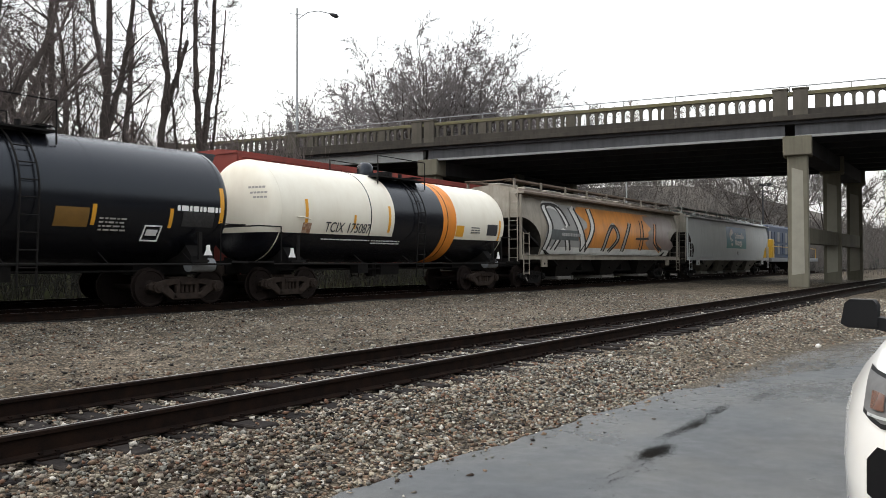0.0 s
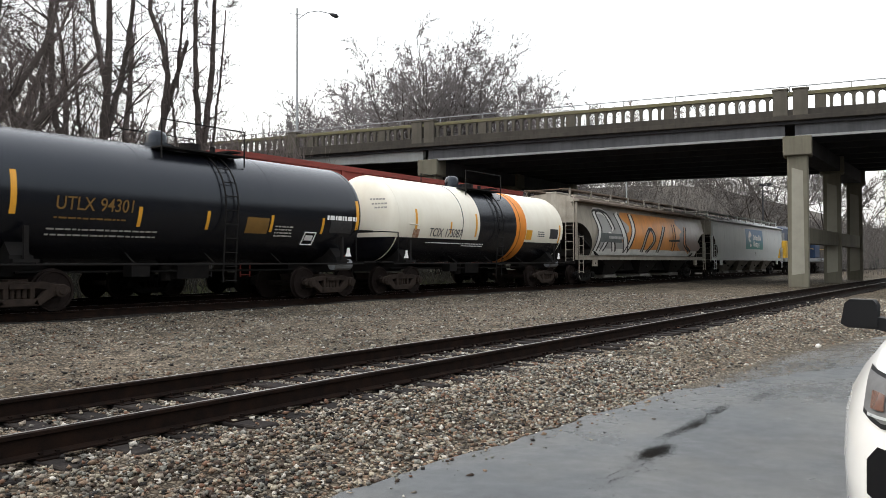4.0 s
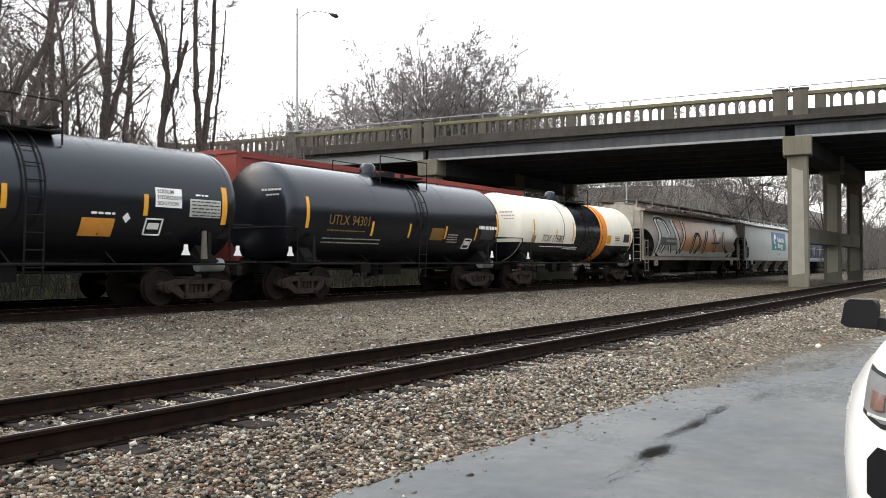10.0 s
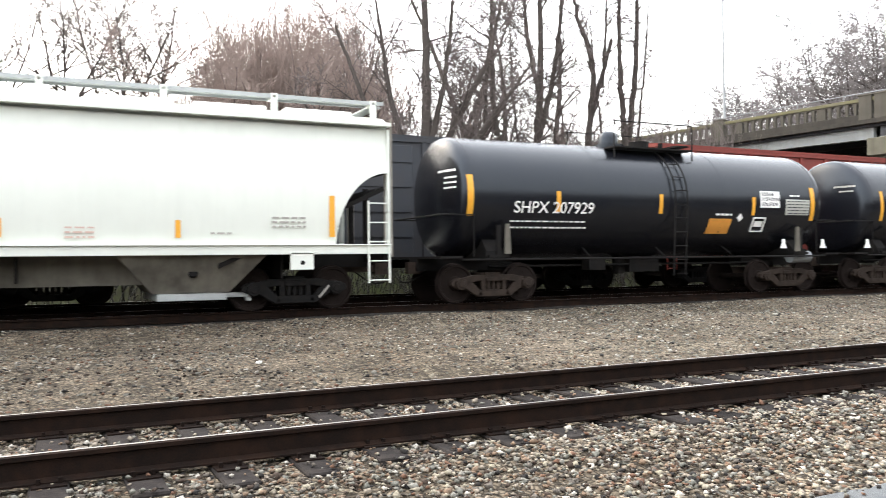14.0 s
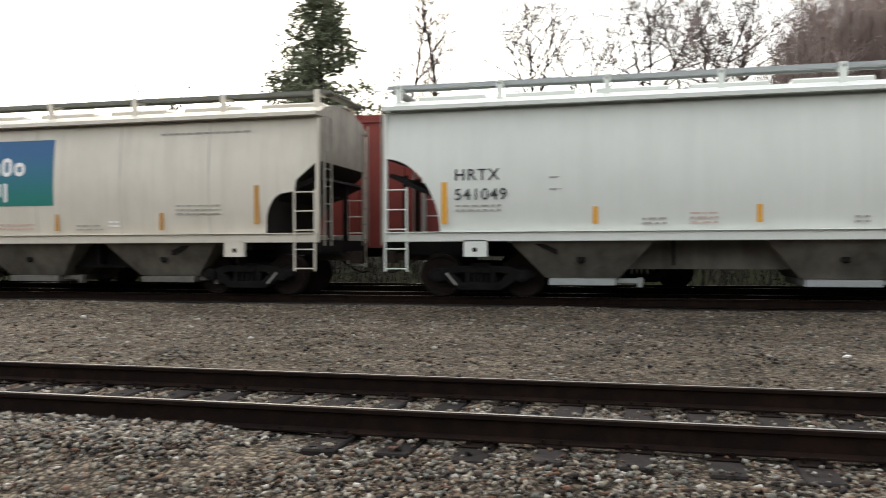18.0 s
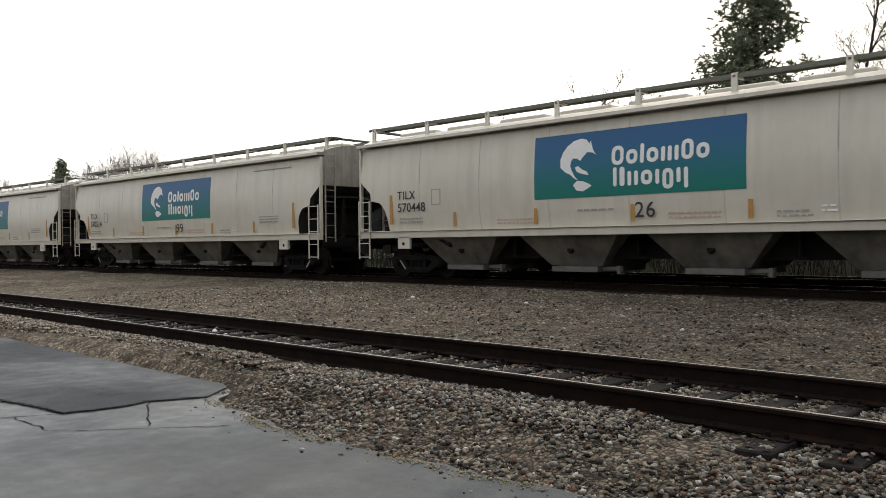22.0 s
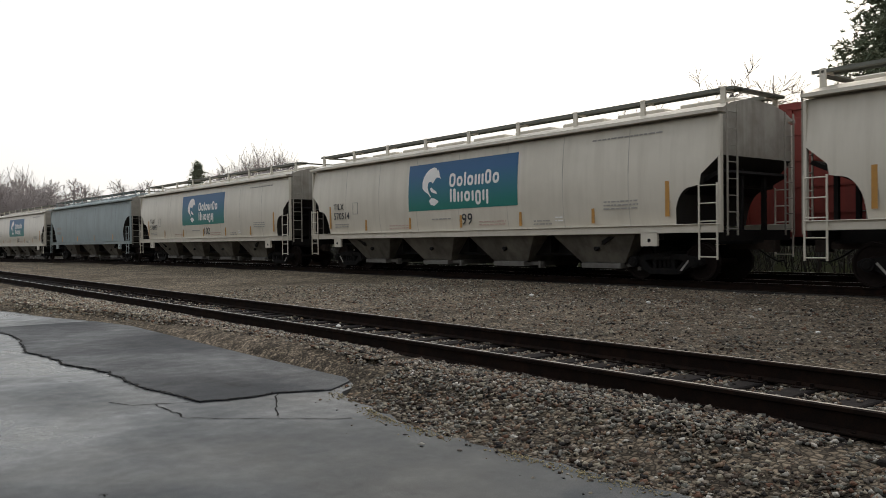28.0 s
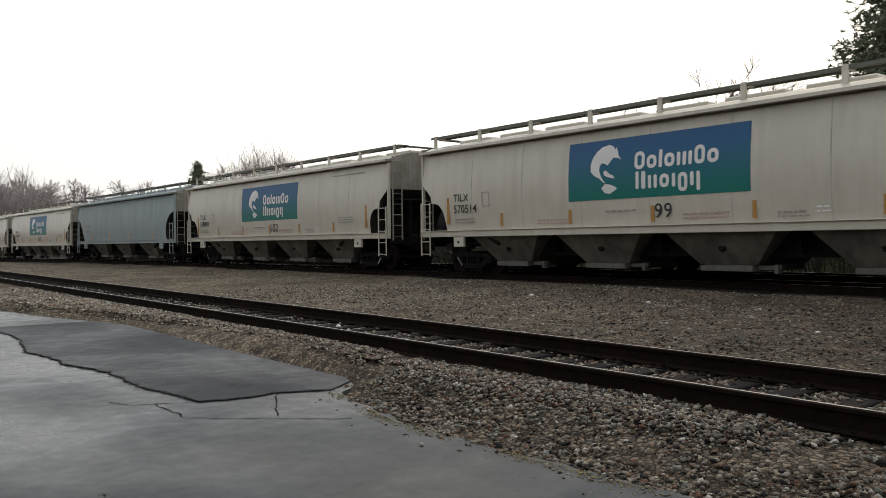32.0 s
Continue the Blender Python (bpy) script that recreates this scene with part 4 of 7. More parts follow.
def hopper(label, at, half, paint, bays, round_cut, group, boards=BOARD, iron=TRUCK_BLACK, cut=1.25, bulge=0.11, roof=None, under=None, seams=True):
    car = thing("hopper_car", label, "hopper car", at, group)
    e, eave, sill = half, 3.85, 1.36

    def low(x):
        """Underside of the body: the ends are cut away over the trucks."""
        d = e - abs(x)
        if d >= cut:
            return sill
        if round_cut:
            return sill + 1.55 * math.sqrt(max(0.0, 1 - (d / cut) ** 2))
        # a rounded lobe low down, a small step, then a slope up to the end post
        if d > 0.78:
            return sill + 0.06 + 0.82 * math.sqrt(max(0.0, 1 - ((d - 0.78) / (cut - 0.78)) ** 2))
        return 2.24 + (0.78 - d) * 0.18 if d > 0.52 else 2.93 - d * 0.82

    bm = bmesh.new()
    cols = sorted({-e, e} | {s * (e - d * cut / 30) for d in range(0, 31) for s in (-1, 1)} | {i * e / 8 for i in range(-7, 8) if abs(i * e / 8) < e - cut})
    rings = []
    for x in cols:
        z0 = low(x)
        prof = [(side_y(z0 + (eave - z0) * i / 8, bulge), z0 + (eave - z0) * i / 8) for i in range(9)]
        prof += [(1.36, eave + 0.002), (1.36, eave + 0.06), (1.71, eave + 0.05), (1.71, eave + 0.13), (1.5, eave + 0.15), (1.15, 4.15), (0.6, 4.27), (0.0, 4.3)]
        ring = [bm.verts.new((x, -y, z)) for y, z in prof] + [bm.verts.new((x, y, z)) for y, z in prof[-2::-1]]
        rings.append(ring)
    k = len(rings[0])
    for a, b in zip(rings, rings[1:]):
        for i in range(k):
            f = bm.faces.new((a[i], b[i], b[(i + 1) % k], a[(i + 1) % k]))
            # underside sheet: shade beneath the body is put into its dark colour
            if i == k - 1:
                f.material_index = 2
    bm.faces.new(rings[0]).material_index = 3
    bm.faces.new(rings[-1]).material_index = 3
    if roof:
        for f in bm.faces:
            if f.calc_center_median().z > eave + 0.02 and abs(f.normal.x) < 0.9:
                f.material_index = 1
    part("body", bm, [paint, roof or paint, mat("shaded_inner_sheet", (0.045, 0.042, 0.038), 0.8, spots=0.5, spot_scale=1.5, spec=0.15), SHADED_DIRTY_END], car, smooth=25)
    # joints of the side sheets
    seam = bmesh.new()
    ring = [(side_y(sill + (eave - sill) * q / 8, bulge) + 0.004, sill + (eave - sill) * q / 8) for q in range(9)]
    for (ya, za), (yb, zb) in zip(ring, ring[1:]):
        seam.faces.new([seam.verts.new(p) for p in ((-0.013, -ya, za), (0.013, -ya, za), (0.013, -yb, zb), (-0.013, -yb, zb))])
    bmesh.ops.remove_doubles(seam, verts=seam.verts, dist=0.001)
    tone = MATS[paint.name].node_tree.nodes["RGB"].outputs[0].default_value[:3]
    seam = done(seam, "sheet_seam", mat(paint.name + "_seam", tuple(c * 0.5 for c in tone), 0.7, spots=1.0, spot_scale=0.9, second=tone))
    for i in range(-3, 4) if seams else ():
        for turn in (0, 180):
            part("sheet_seam", seam, None, car, at=pose(i * (e - cut) / 3.6, 0, 0, 0, 0, turn))
    # side sills, end posts
    for s in (-1, 1):
        bm = bmesh.new()
        box(bm, 0, s * 1.58, 1.265, 2 * e, 0.1, 0.19)
        box(bm, 0, s * 1.6, 1.365, 2 * e, 0.16, 0.02)
        part("side_sill", bm, paint, car, bevel=0.008)
        for q in (-1, 1):
            bm = bmesh.new()
            box(bm, q * (e - 0.03), s * 1.54, (1.17 + eave) / 2, 0.07, 0.1, eave - 1.17)
            part("end_post", bm, paint, car)
            bm = bmesh.new()
            prism(bm, [(q * (e - 1.72), 1.2), (q * (e - 1.72), 0.86), (q * (e - 2.2), 0.86), (q * (e - 2.2), 1.2)], s * 1.55, s * 1.63)
            jp = part("jacking_pad", bm, paint, car, bevel=0.01)
            bm = bmesh.new()
            rod(bm, (q * (e - 1.95), s * 1.62, 1.0), (q * (e - 1.95), s * 1.637, 1.0), 0.05, 10)
            part("hole", bm, UNDER, jp)
            ladder(car, q * (e - 0.05), q * (e - 0.52), s * 1.66, 0.55, 2.3, paint, step=0.41)
            bm = bmesh.new()
            for y in (s * 1.45, s * 1.05):
                box(bm, q * (e + 0.09), y, 2.6, 0.03, 0.04, 3.0)
            for i in range(8):
                rod(bm, (q * (e + 0.09), s * 1.45, 1.25 + i * 0.38), (q * (e + 0.09), s * 1.05, 1.25 + i * 0.38), 0.012, 6)
            part("end_ladder", bm, SHADED_DIRTY_END, car)
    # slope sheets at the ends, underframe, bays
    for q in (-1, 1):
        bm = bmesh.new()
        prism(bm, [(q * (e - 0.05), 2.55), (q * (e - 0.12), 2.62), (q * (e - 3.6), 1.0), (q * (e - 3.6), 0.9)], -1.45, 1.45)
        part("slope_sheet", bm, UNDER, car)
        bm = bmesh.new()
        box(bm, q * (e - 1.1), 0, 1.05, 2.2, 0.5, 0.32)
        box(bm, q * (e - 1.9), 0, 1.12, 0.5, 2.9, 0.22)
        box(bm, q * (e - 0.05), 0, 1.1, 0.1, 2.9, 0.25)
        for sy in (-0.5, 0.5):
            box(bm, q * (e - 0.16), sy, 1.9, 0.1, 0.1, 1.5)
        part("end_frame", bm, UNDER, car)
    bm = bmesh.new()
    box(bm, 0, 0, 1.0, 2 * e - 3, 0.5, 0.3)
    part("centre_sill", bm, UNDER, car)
    # dark sheets added to close the gaps between bays, in place of shade
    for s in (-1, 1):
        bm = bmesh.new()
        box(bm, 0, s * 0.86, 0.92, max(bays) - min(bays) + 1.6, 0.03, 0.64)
        part("inner_sheet", bm, UNDER if seams else DIM_GRIME, car)
    for x in bays:
        bm = bmesh.new()
        top, bot = 1.45, 0.74
        va = [bm.verts.new(p) for p in ((x - top, -1.5, 1.2), (x + top, -1.5, 1.2), (x + top, 1.5, 1.2), (x - top, 1.5, 1.2))]
        vb = [bm.verts.new(p) for p in ((x - bot, -1.05, 0.42), (x + bot, -1.05, 0.42), (x + bot, 1.05, 0.42), (x - bot, 1.05, 0.42))]
        bm.faces.new(va)
        bm.faces.new(vb)
        for i in range(4):
            bm.faces.new((va[i], va[(i + 1) % 4], vb[(i + 1) % 4], vb[i]))
        # bays take a darker colour that holds the shade below the sill
        bay = part("hopper_bay", bm, under or DIM_GRIME, car)
        for sy in (-1, 1):
            bm = bmesh.new()
            rod(bm, (x, sy * 1.26, 0.8), (x, sy * 1.31, 0.83), 0.09, 12)
            part("vibrator_pocket", bm, TRUCK_DARK, bay)
        bm = bmesh.new()
        box(bm, x, 0, 0.34, 1.34, 2.3, 0.14)
        box(bm, x + 0.95, -0.9, 0.36, 0.55, 0.1, 0.1)
        box(bm, x + 1.15, -0.9, 0.33, 0.1, 0.2, 0.2)
        part("gate", bm, GATE if seams else GALV, bay, bevel=0.01)
        bm = bmesh.new()
        box(bm, x + 1.8, 0, 0.93, 0.04, 2.4, 0.5)
        part("partition", bm, UNDER, bay)
    # roof: running board on brackets, hatches
    for s in (-1, 1):
        bm = bmesh.new()
        prism(bm, [(s * 0.7, 4.45), (s * 0.73, 4.45), (s * 0.73, 4.495), (s * 1.11, 4.495), (s * 1.11, 4.45), (s * 1.14, 4.45), (s * 1.14, 4.525), (s * 0.7, 4.525)], -e - 0.05, e + 0.05, "x")
        part("running_board", bm, boards, car)
        k = 9
        for i in range(k):
            x = -e + 0.2 + i * (2 * e - 0.4) / (k - 1)
            bm = bmesh.new()
            box(bm, x, s * 1.14, 4.31, 0.13, 0.06, 0.46)
            box(bm, x, s * 0.92, 4.47, 0.06, 0.5, 0.05)
            part("bracket", bm, paint, car)
    for i in range(-4, 5):
        bm = bmesh.new()
        box(bm, i * e / 4.6, 0, 4.36, 1.55, 0.6, 0.14)
        part("hatch_cover", bm, paint, car, bevel=0.03)
    for q in (-1, 1):
        bm = bmesh.new()
        box(bm, q * (e - 0.02), 0, 4.48, 0.3, 1.5, 0.03)
        part("end_platform", bm, boards, car)
    # pale stencil on each outer side-frame arm
    for s in (-1, 1):
        for sy in (-1, 1):
            bm = bmesh.new()
            box(bm, 0, 0, 0, 0.34, 0.01, 0.045)
            part("frame_stencil", bm, FAINT, car, at=pose(s * (e - 1.95 + 0.62), sy * 1.068, 0.38, 0, -s * 48, 0))
    add_trucks(car, e - 1.95, iron)
    add_couplers(car, e)
    return car


LOGO_BLUE = mat("blue_green_panel", (0.02, 0.11, 0.3), 0.45, spots=0.15)




def panel_material():
    """The panel runs from blue at its top to green at its foot."""
    m = LOGO_BLUE
    n, l = m.node_tree.nodes, m.node_tree.links
    b = n["Principled BSDF"]
    tc, sp, r = n.new("ShaderNodeTexCoord"), n.new("ShaderNodeSeparateXYZ"), n.new("ShaderNodeValToRGB")
    l.new(tc.outputs["Generated"], sp.inputs[0])
    l.new(sp.outputs["Z"], r.inputs[0])
    e = r.color_ramp.elements
    e[0].color, e[0].position = (0.004, 0.18, 0.15, 1), 0.08
    e[1].color, e[1].position = (0.01, 0.105, 0.26, 1), 0.8
    l.new(r.outputs[0], b.inputs["Base Color"])


panel_material()


def company_panel(car, x0, number, seed):
    """Blue-green panel with a white emblem and two rows of white blocks."""
    zc, w, h = 2.83, 5.36, 1.54
    bm = bmesh.new()
    cols = 8
    grid = []
    for j in range(7):
        z = zc - h / 2 + h * j / 6
        y = -side_y(z) - 0.008
        grid.append([bm.verts.new((x0 + w * i / cols, y, z)) for i in range(cols + 1)])
    for a, b in zip(grid, grid[1:]):
        for i in range(cols):
            bm.faces.new((a[i], a[i + 1], b[i + 1], b[i]))
    panel = part("company_panel", bm, LOGO_BLUE, car, "blue to green company panel", smooth=30)

    def shape(outline):
        b = bmesh.new()
        vs = [b.verts.new((x0 + u, -side_y(zc - h / 2 + v) - 0.016, zc - h / 2 + v)) for u, v in outline]
        b.faces.new(vs)
        return b

    cap = [(0.8, 0.74), (0.79, 0.92), (0.86, 1.1), (0.99, 1.25), (1.17, 1.36), (1.38, 1.4), (1.52, 1.36), (1.6, 1.26), (1.63, 1.33), (1.68, 1.2), (1.72, 1.08), (1.8, 0.98), (1.7, 1.04), (1.55, 1.06), (1.46, 0.98), (1.36, 0.87), (1.27, 0.93), (1.16, 0.94), (1.1, 0.87), (1.08, 0.76), (1.14, 0.62), (1.22, 0.5), (1.3, 0.42), (1.22, 0.44), (1.08, 0.56), (0.94, 0.62)]
    island = [(1.22, 0.72), (1.3, 0.75), (1.42, 0.66), (1.55, 0.6), (1.6, 0.52), (1.48, 0.54), (1.34, 0.58), (1.26, 0.62)]
    foot = [(1.16, 0.3), (1.28, 0.4), (1.44, 0.38), (1.6, 0.32), (1.68, 0.26), (1.56, 0.2), (1.44, 0.14), (1.26, 0.17)]
    for o in (cap, island, foot):
        part("emblem", shape(o), WHITE, panel)

    def block(u, w, low, high, hole):
        """A plain rounded block, or a rounded ring, as wide as one character of the name."""
        def loop(k):
            c = min(0.45 * (w - 2 * k), 0.13)
            x, y = (u + k, u + w - k), (low + k, high - k)
            pts = []
            for cx, cy, a0 in ((x[1] - c, y[0] + c, -90), (x[1] - c, y[1] - c, 0), (x[0] + c, y[1] - c, 90), (x[0] + c, y[0] + c, 180)):
                pts += [(cx + c * math.cos(radians(a0 + 30 * i)), cy + c * math.sin(radians(a0 + 30 * i))) for i in range(4)]
            return pts
        b = bmesh.new()
        rings = [[b.verts.new((x0 + p, -side_y(zc - h / 2 + q) - 0.016, zc - h / 2 + q)) for p, q in loop(k)] for k in ((0, 0.09) if hole else (0,))]
        if hole:
            for i in range(16):
                b.faces.new((rings[0][i], rings[0][(i + 1) % 16], rings[1][(i + 1) % 16], rings[1][i]))
        else:
            b.faces.new(rings[0])
        part("name_block", b, WHITE, panel)

    # two rows of plain blocks: rings, wide rings and bars (width, foot, height, ring or not)
    tall, mid, bar = 0.44, 0.33, 0.095
    upper = [(0.31, 0, tall, 1), (0.29, 0, mid, 1), (bar, 0, tall, 0), (0.29, 0, mid, 1), (bar, 0, mid, 0), (bar, 0, mid, 0), (bar, 0, mid, 0), (0.28, 0, tall, 1), (0.29, 0, mid, 1)]
    lower = [(bar, 0, tall, 0), (0.13, 0, tall, 0), (bar, 0, mid, 0), (bar, 0, mid, 0), (0.28, 0, mid, 1), (bar, 0, mid, 0), (0.26, -0.12, mid, 1), (bar, 0, mid, 0), (bar, -0.12, mid, 0)]
    for v0, u0, u1, blocks in ((0.7, 2.22, 4.58, upper), (0.21, 2.26, 4.1, lower)):
        space = (u1 - u0 - sum(k[0] for k in blocks)) / (len(blocks) - 1)
        u = u0
        for wide, low, high, hole in blocks:
            block(u, wide, v0 + low, v0 + high, hole)
            u += wide + space
    words(car, number, x0 + 2.78, -side_y(1.75) - 0.012, 1.55, 0.36, INK, spread=1.1)


def colombo(x, number, marks, label):
    car = hopper(label, pose(x, MAIN_Y, MAIN_Z), 9.3, HOPPER, (-5.4, -1.8, 1.8, 5.4), False, "train")
    company_panel(car, -2.65, number, 1)
    y = -side_y(2.0) - 0.012
    stripes(car, (-7.88, 7.87), y, 2.0, 0.12, 0.86, AMBER)
    stripes(car, (-5.38, -2.64, 0.08, 2.78, 5.52), -side_y(1.7) - 0.012, 1.67, 0.1, 0.42, AMBER)
    words(car, marks[0], -7.6, -side_y(2.5) - 0.012, 2.28, 0.24, INK, spread=1.1)
    words(car, marks[1], -7.6, -side_y(2.15) - 0.012, 1.92, 0.26, INK, spread=1.05)
    bars(car, -7.55, -side_y(1.75) - 0.012, 1.72, 0.95, 2, FAINT, seed=3)
    bars(car, -3.9, -side_y(1.55) - 0.012, 1.6, 1.2, 2, RED_INK, seed=4)
    bars(car, -1.4, -side_y(1.75) - 0.012, 1.76, 1.0, 1, FAINT, seed=5)
    bars(car, 0.95, -side_y(1.6) - 0.012, 1.62, 1.2, 2, RED_INK, seed=6)
    bars(car, 5.9, -side_y(1.9) - 0.012, 2.0, 1.1, 3, FAINT, seed=7)
    bars(car, 3.3, -side_y(1.55) - 0.012, 1.58, 0.7, 2, FAINT, seed=8)
    bars(car, 4.15, -side_y(1.62) - 0.012, 1.66, 0.3, 2, WHITE, seed=9)
    bars(car, 5.5, -side_y(3.6) - 0.012, 3.62, 2.2, 1, FAINT, seed=10)
    bm = bmesh.new()
    for q in (-0.16, 0.16):
        box(bm, -6.05 + q, -side_y(2.2) - 0.012, 2.3, 0.02, 0.006, 0.42)
        box(bm, -6.05, -side_y(2.2) - 0.012, 2.3 + q * 1.3, 0.34, 0.006, 0.02)
    part("stencil_frame", bm, FAINT, car)
    return car


def pale_hopper():
    car = hopper("pale greenish-white covered hopper car with three discharge bays", pose(2.2, MAIN_Y, MAIN_Z), 8.97, HOPPER_NEW, (-4.9, 0.0, 4.9), True, "train", GALV, cut=1.2, seams=False)
    stripes(car, (-7.66, 7.66), -side_y(2.0) - 0.012, 1.96, 0.12, 0.86, YELLOW)
    stripes(car, (-4.6, -1.55, 1.54, 4.58), -side_y(1.7) - 0.012, 1.72, 0.1, 0.42, YELLOW)
    y = -side_y(2.4) - 0.012
    words(car, "HRTX", -7.45, y, 2.42, 0.24, INK, spread=1.12)
    words(car, "541049", -7.45, y, 2.02, 0.24, INK, spread=1.12)
    bars(car, -7.42, -side_y(1.85) - 0.012, 1.9, 1.0, 2, FAINT, seed=13)
    bars(car, -3.7, -side_y(1.55) - 0.012, 1.6, 0.5, 2, FAINT, seed=14)
    bars(car, -2.8, -side_y(1.6) - 0.012, 1.7, 0.5, 3, RED_INK, seed=15)
    bars(car, 0.1, -side_y(1.55) - 0.012, 1.6, 0.25, 2, FAINT, seed=16)
    bars(car, 2.6, -side_y(1.6) - 0.012, 1.7, 0.5, 3, RED_INK, seed=17)
    bars(car, 5.2, -side_y(1.55) - 0.012, 1.6, 0.4, 1, FAINT, seed=18)
    bars(car, 6.4, -side_y(1.85) - 0.012, 1.92, 0.7, 3, FAINT, seed=19)
    bars(car, -5.5, -side_y(2.2) - 0.012, 2.45, 0.24, 2, FAINT, gap=0.24, h=0.02, seed=20)
    return car


# ---------------------------------------------------------------- tank cars
def tank_car(label, x, length, r=1.48, paint=None, iron=TRUCK_RUSTY):
    car = thing("tank_car", label, "tank car", pose(x, MAIN_Y, MAIN_Z), "train")
    zc, h = 2.53, length / 2
    head = 0.5
    # a shallow dish, then a tight knuckle into the barrel
    rows = [(-h + 0.2 * (q / 1.3) ** 2, q) for q in (0.002, 0.3, 0.6, 0.9, 1.12, 1.25)] + [(-h + 0.23, r - 0.13), (-h + 0.29, r - 0.06), (-h + 0.36, r - 0.022), (-h + head, r)]
    cyl = [-h + head + (2 * (h - head)) * i / 40 for i in range(1, 40)]
    rows += [(c, r) for c in cyl] + [(-p, q) for p, q in rows[::-1]]
    bm = bmesh.new()
    lathe(bm, rows, "x", 64, (0, 0, zc))
    if paint:
        for co, no in (((0, 0, 1.9), (0, 0, 1)), ((-0.95, 0, 0), (1, 0, 0)), ((1.85, 0, 0), (1, 0, 0)), ((2.6, 0, 0), (1, 0, 0))):
            bmesh.ops.bisect_plane(bm, geom=bm.verts[:] + bm.edges[:] + bm.faces[:], plane_co=co, plane_no=no)
        for f in bm.faces:
            c = f.calc_center_median()
            f.material_index = paint(c.x, c.z)
    part("tank", bm, [CAR_BLACK, CREAM, ORANGE], car, smooth=50)
    for q in (-h + head, h - head, -h * 0.33, h * 0.33):
        bm = bmesh.new()
        lathe(bm, [(q - 0.02, r + 0.001), (q - 0.015, r + 0.006), (q + 0.015, r + 0.006), (q + 0.02, r + 0.001)], "x", 64, (0, 0, zc))
        part("weld_band", bm, [CAR_BLACK] if not paint or abs(q) < h * 0.5 else [CREAM], car, smooth=40)
    # stub sills, saddles, platforms at the ends
    for q in (-1, 1):
        bm = bmesh.new()
        box(bm, q * (h - 0.9), 0, 0.92, 2.6, 0.42, 0.32)
        box(bm, q * (h - 1.1), 0, 1.12, 0.5, 2.7, 0.2)
        prism(bm, [(-1.3, 1.2), (1.3, 1.2), (1.05, 1.5), (0.5, 1.2), (-0.5, 1.2), (-1.05, 1.5)], q * (h - 1.3), q * (h - 0.9), "x")
        part("end_sill", bm, UNDER, car)
        bm = bmesh.new()
        box(bm, q * (h + 0.1), 0, 1.08, 0.55, 2.95, 0.05)
        part("end_platform", bm, UNDER, car)
        bm = bmesh.new()
        pipe(bm, [(q * (h - 0.5), -1.42, 1.1), (q * (h - 0.5), -1.42, 2.05), (q * (h + 0.3), -1.42, 2.05), (q * (h + 0.3), 1.42, 2.05), (q * (h - 0.5), 1.42, 2.05), (q * (h - 0.5), 1.42, 1.1)], 0.02)
        part("end_railing", bm, UNDER, car)
        for sy in (-1, 1):
            bm = bmesh.new()
            box(bm, q * (h - 1.15), sy * 1.42, 1.45, 0.1, 0.06, 0.75)
            box(bm, q * (h - 1.15), sy * 1.4, 1.1, 0.55, 0.1, 0.07)
            part("saddle_post", bm, UNDER, car)
    bm = bmesh.new()
    for sy in (-1.46, 1.46):
        rod(bm, (-h + 0.2, sy, 1.02), (h - 0.2, sy, 1.02), 0.025, 6)
        for i in range(-2, 3):
            rod(bm, (i * h / 2.6, sy, 1.02), (i * h / 2.6, sy * 0.72, 1.3), 0.018, 6)
    part("side_handrail", bm, UNDER, car)
    # dome, platform with railing, ladders on both sides
    bm = bmesh.new()
    lathe(bm, [(zc + r - 0.1, 0.42), (zc + r + 0.07, 0.42), (zc + r + 0.09, 0.28), (zc + r + 0.28, 0.275), (zc + r + 0.38, 0.22), (zc + r + 0.43, 0.13), (zc + r + 0.445, 0.01)], "z", 20, (-0.7, 0, 0))
    part("dome", bm, CAR_BLACK, car, smooth=40)
    bm = bmesh.new()
    lathe(bm, [(zc + r - 0.1, 0.28), (zc + r + 0.2, 0.28), (zc + r + 0.24, 0.01)], "z", 14, (0.35, 0, 0))
    for sx, sy in ((0.8, 0.3), (0.85, -0.3), (0.1, 0.4)):
        rod(bm, (sx, sy, zc + r - 0.1), (sx, sy, zc + r + 0.16), 0.07, 8)
    part("valve", bm, UNDER, car)
    bm = bmesh.new()
    for sy in (-0.85, 0.85):
        box(bm, 0, sy, zc + r - 0.12, 2.6, 0.45, 0.04)
    box(bm, 1.15, 0, zc + r + 0.02, 0.4, 1.7, 0.04)
    part("top_platform", bm, UNDER, car)
    for sy in (-1.05, 1.05):
        bm = bmesh.new()
        pipe(bm, [(-1.3, sy, zc + r - 0.4), (-1.3, sy, zc + r + 0.55), (1.3, sy, zc + r + 0.55), (1.3, sy, zc + r - 0.4)], 0.022)
        part("top_railing", bm, UNDER, car)
    for sy in (-1, 1):
        bm = bmesh.new()
        pts = [(zc + r * math.sin(a), r * math.cos(a) + 0.09) for a in [math.pi / 2.6 - i * 0.17 for i in range(9)]] + [(0.55, r * 0.98)]
        for xx in (0.25, 0.65):
            bent(bm, [(xx, sy * p, z) for z, p in pts], 0.022)
        zz = 0.6
        while zz < zc + r * 0.85:
            yy = r * math.cos(math.asin(max(-1, min(1, (zz - zc) / r)))) + 0.09 if zz > zc else r + 0.07
            rod(bm, (0.25, sy * yy, zz), (0.65, sy * yy, zz), 0.014, 6)
            zz += 0.36
        part("ladder", bm, UNDER, car)
    # air tank, brake rigging, outlet
    bm = bmesh.new()
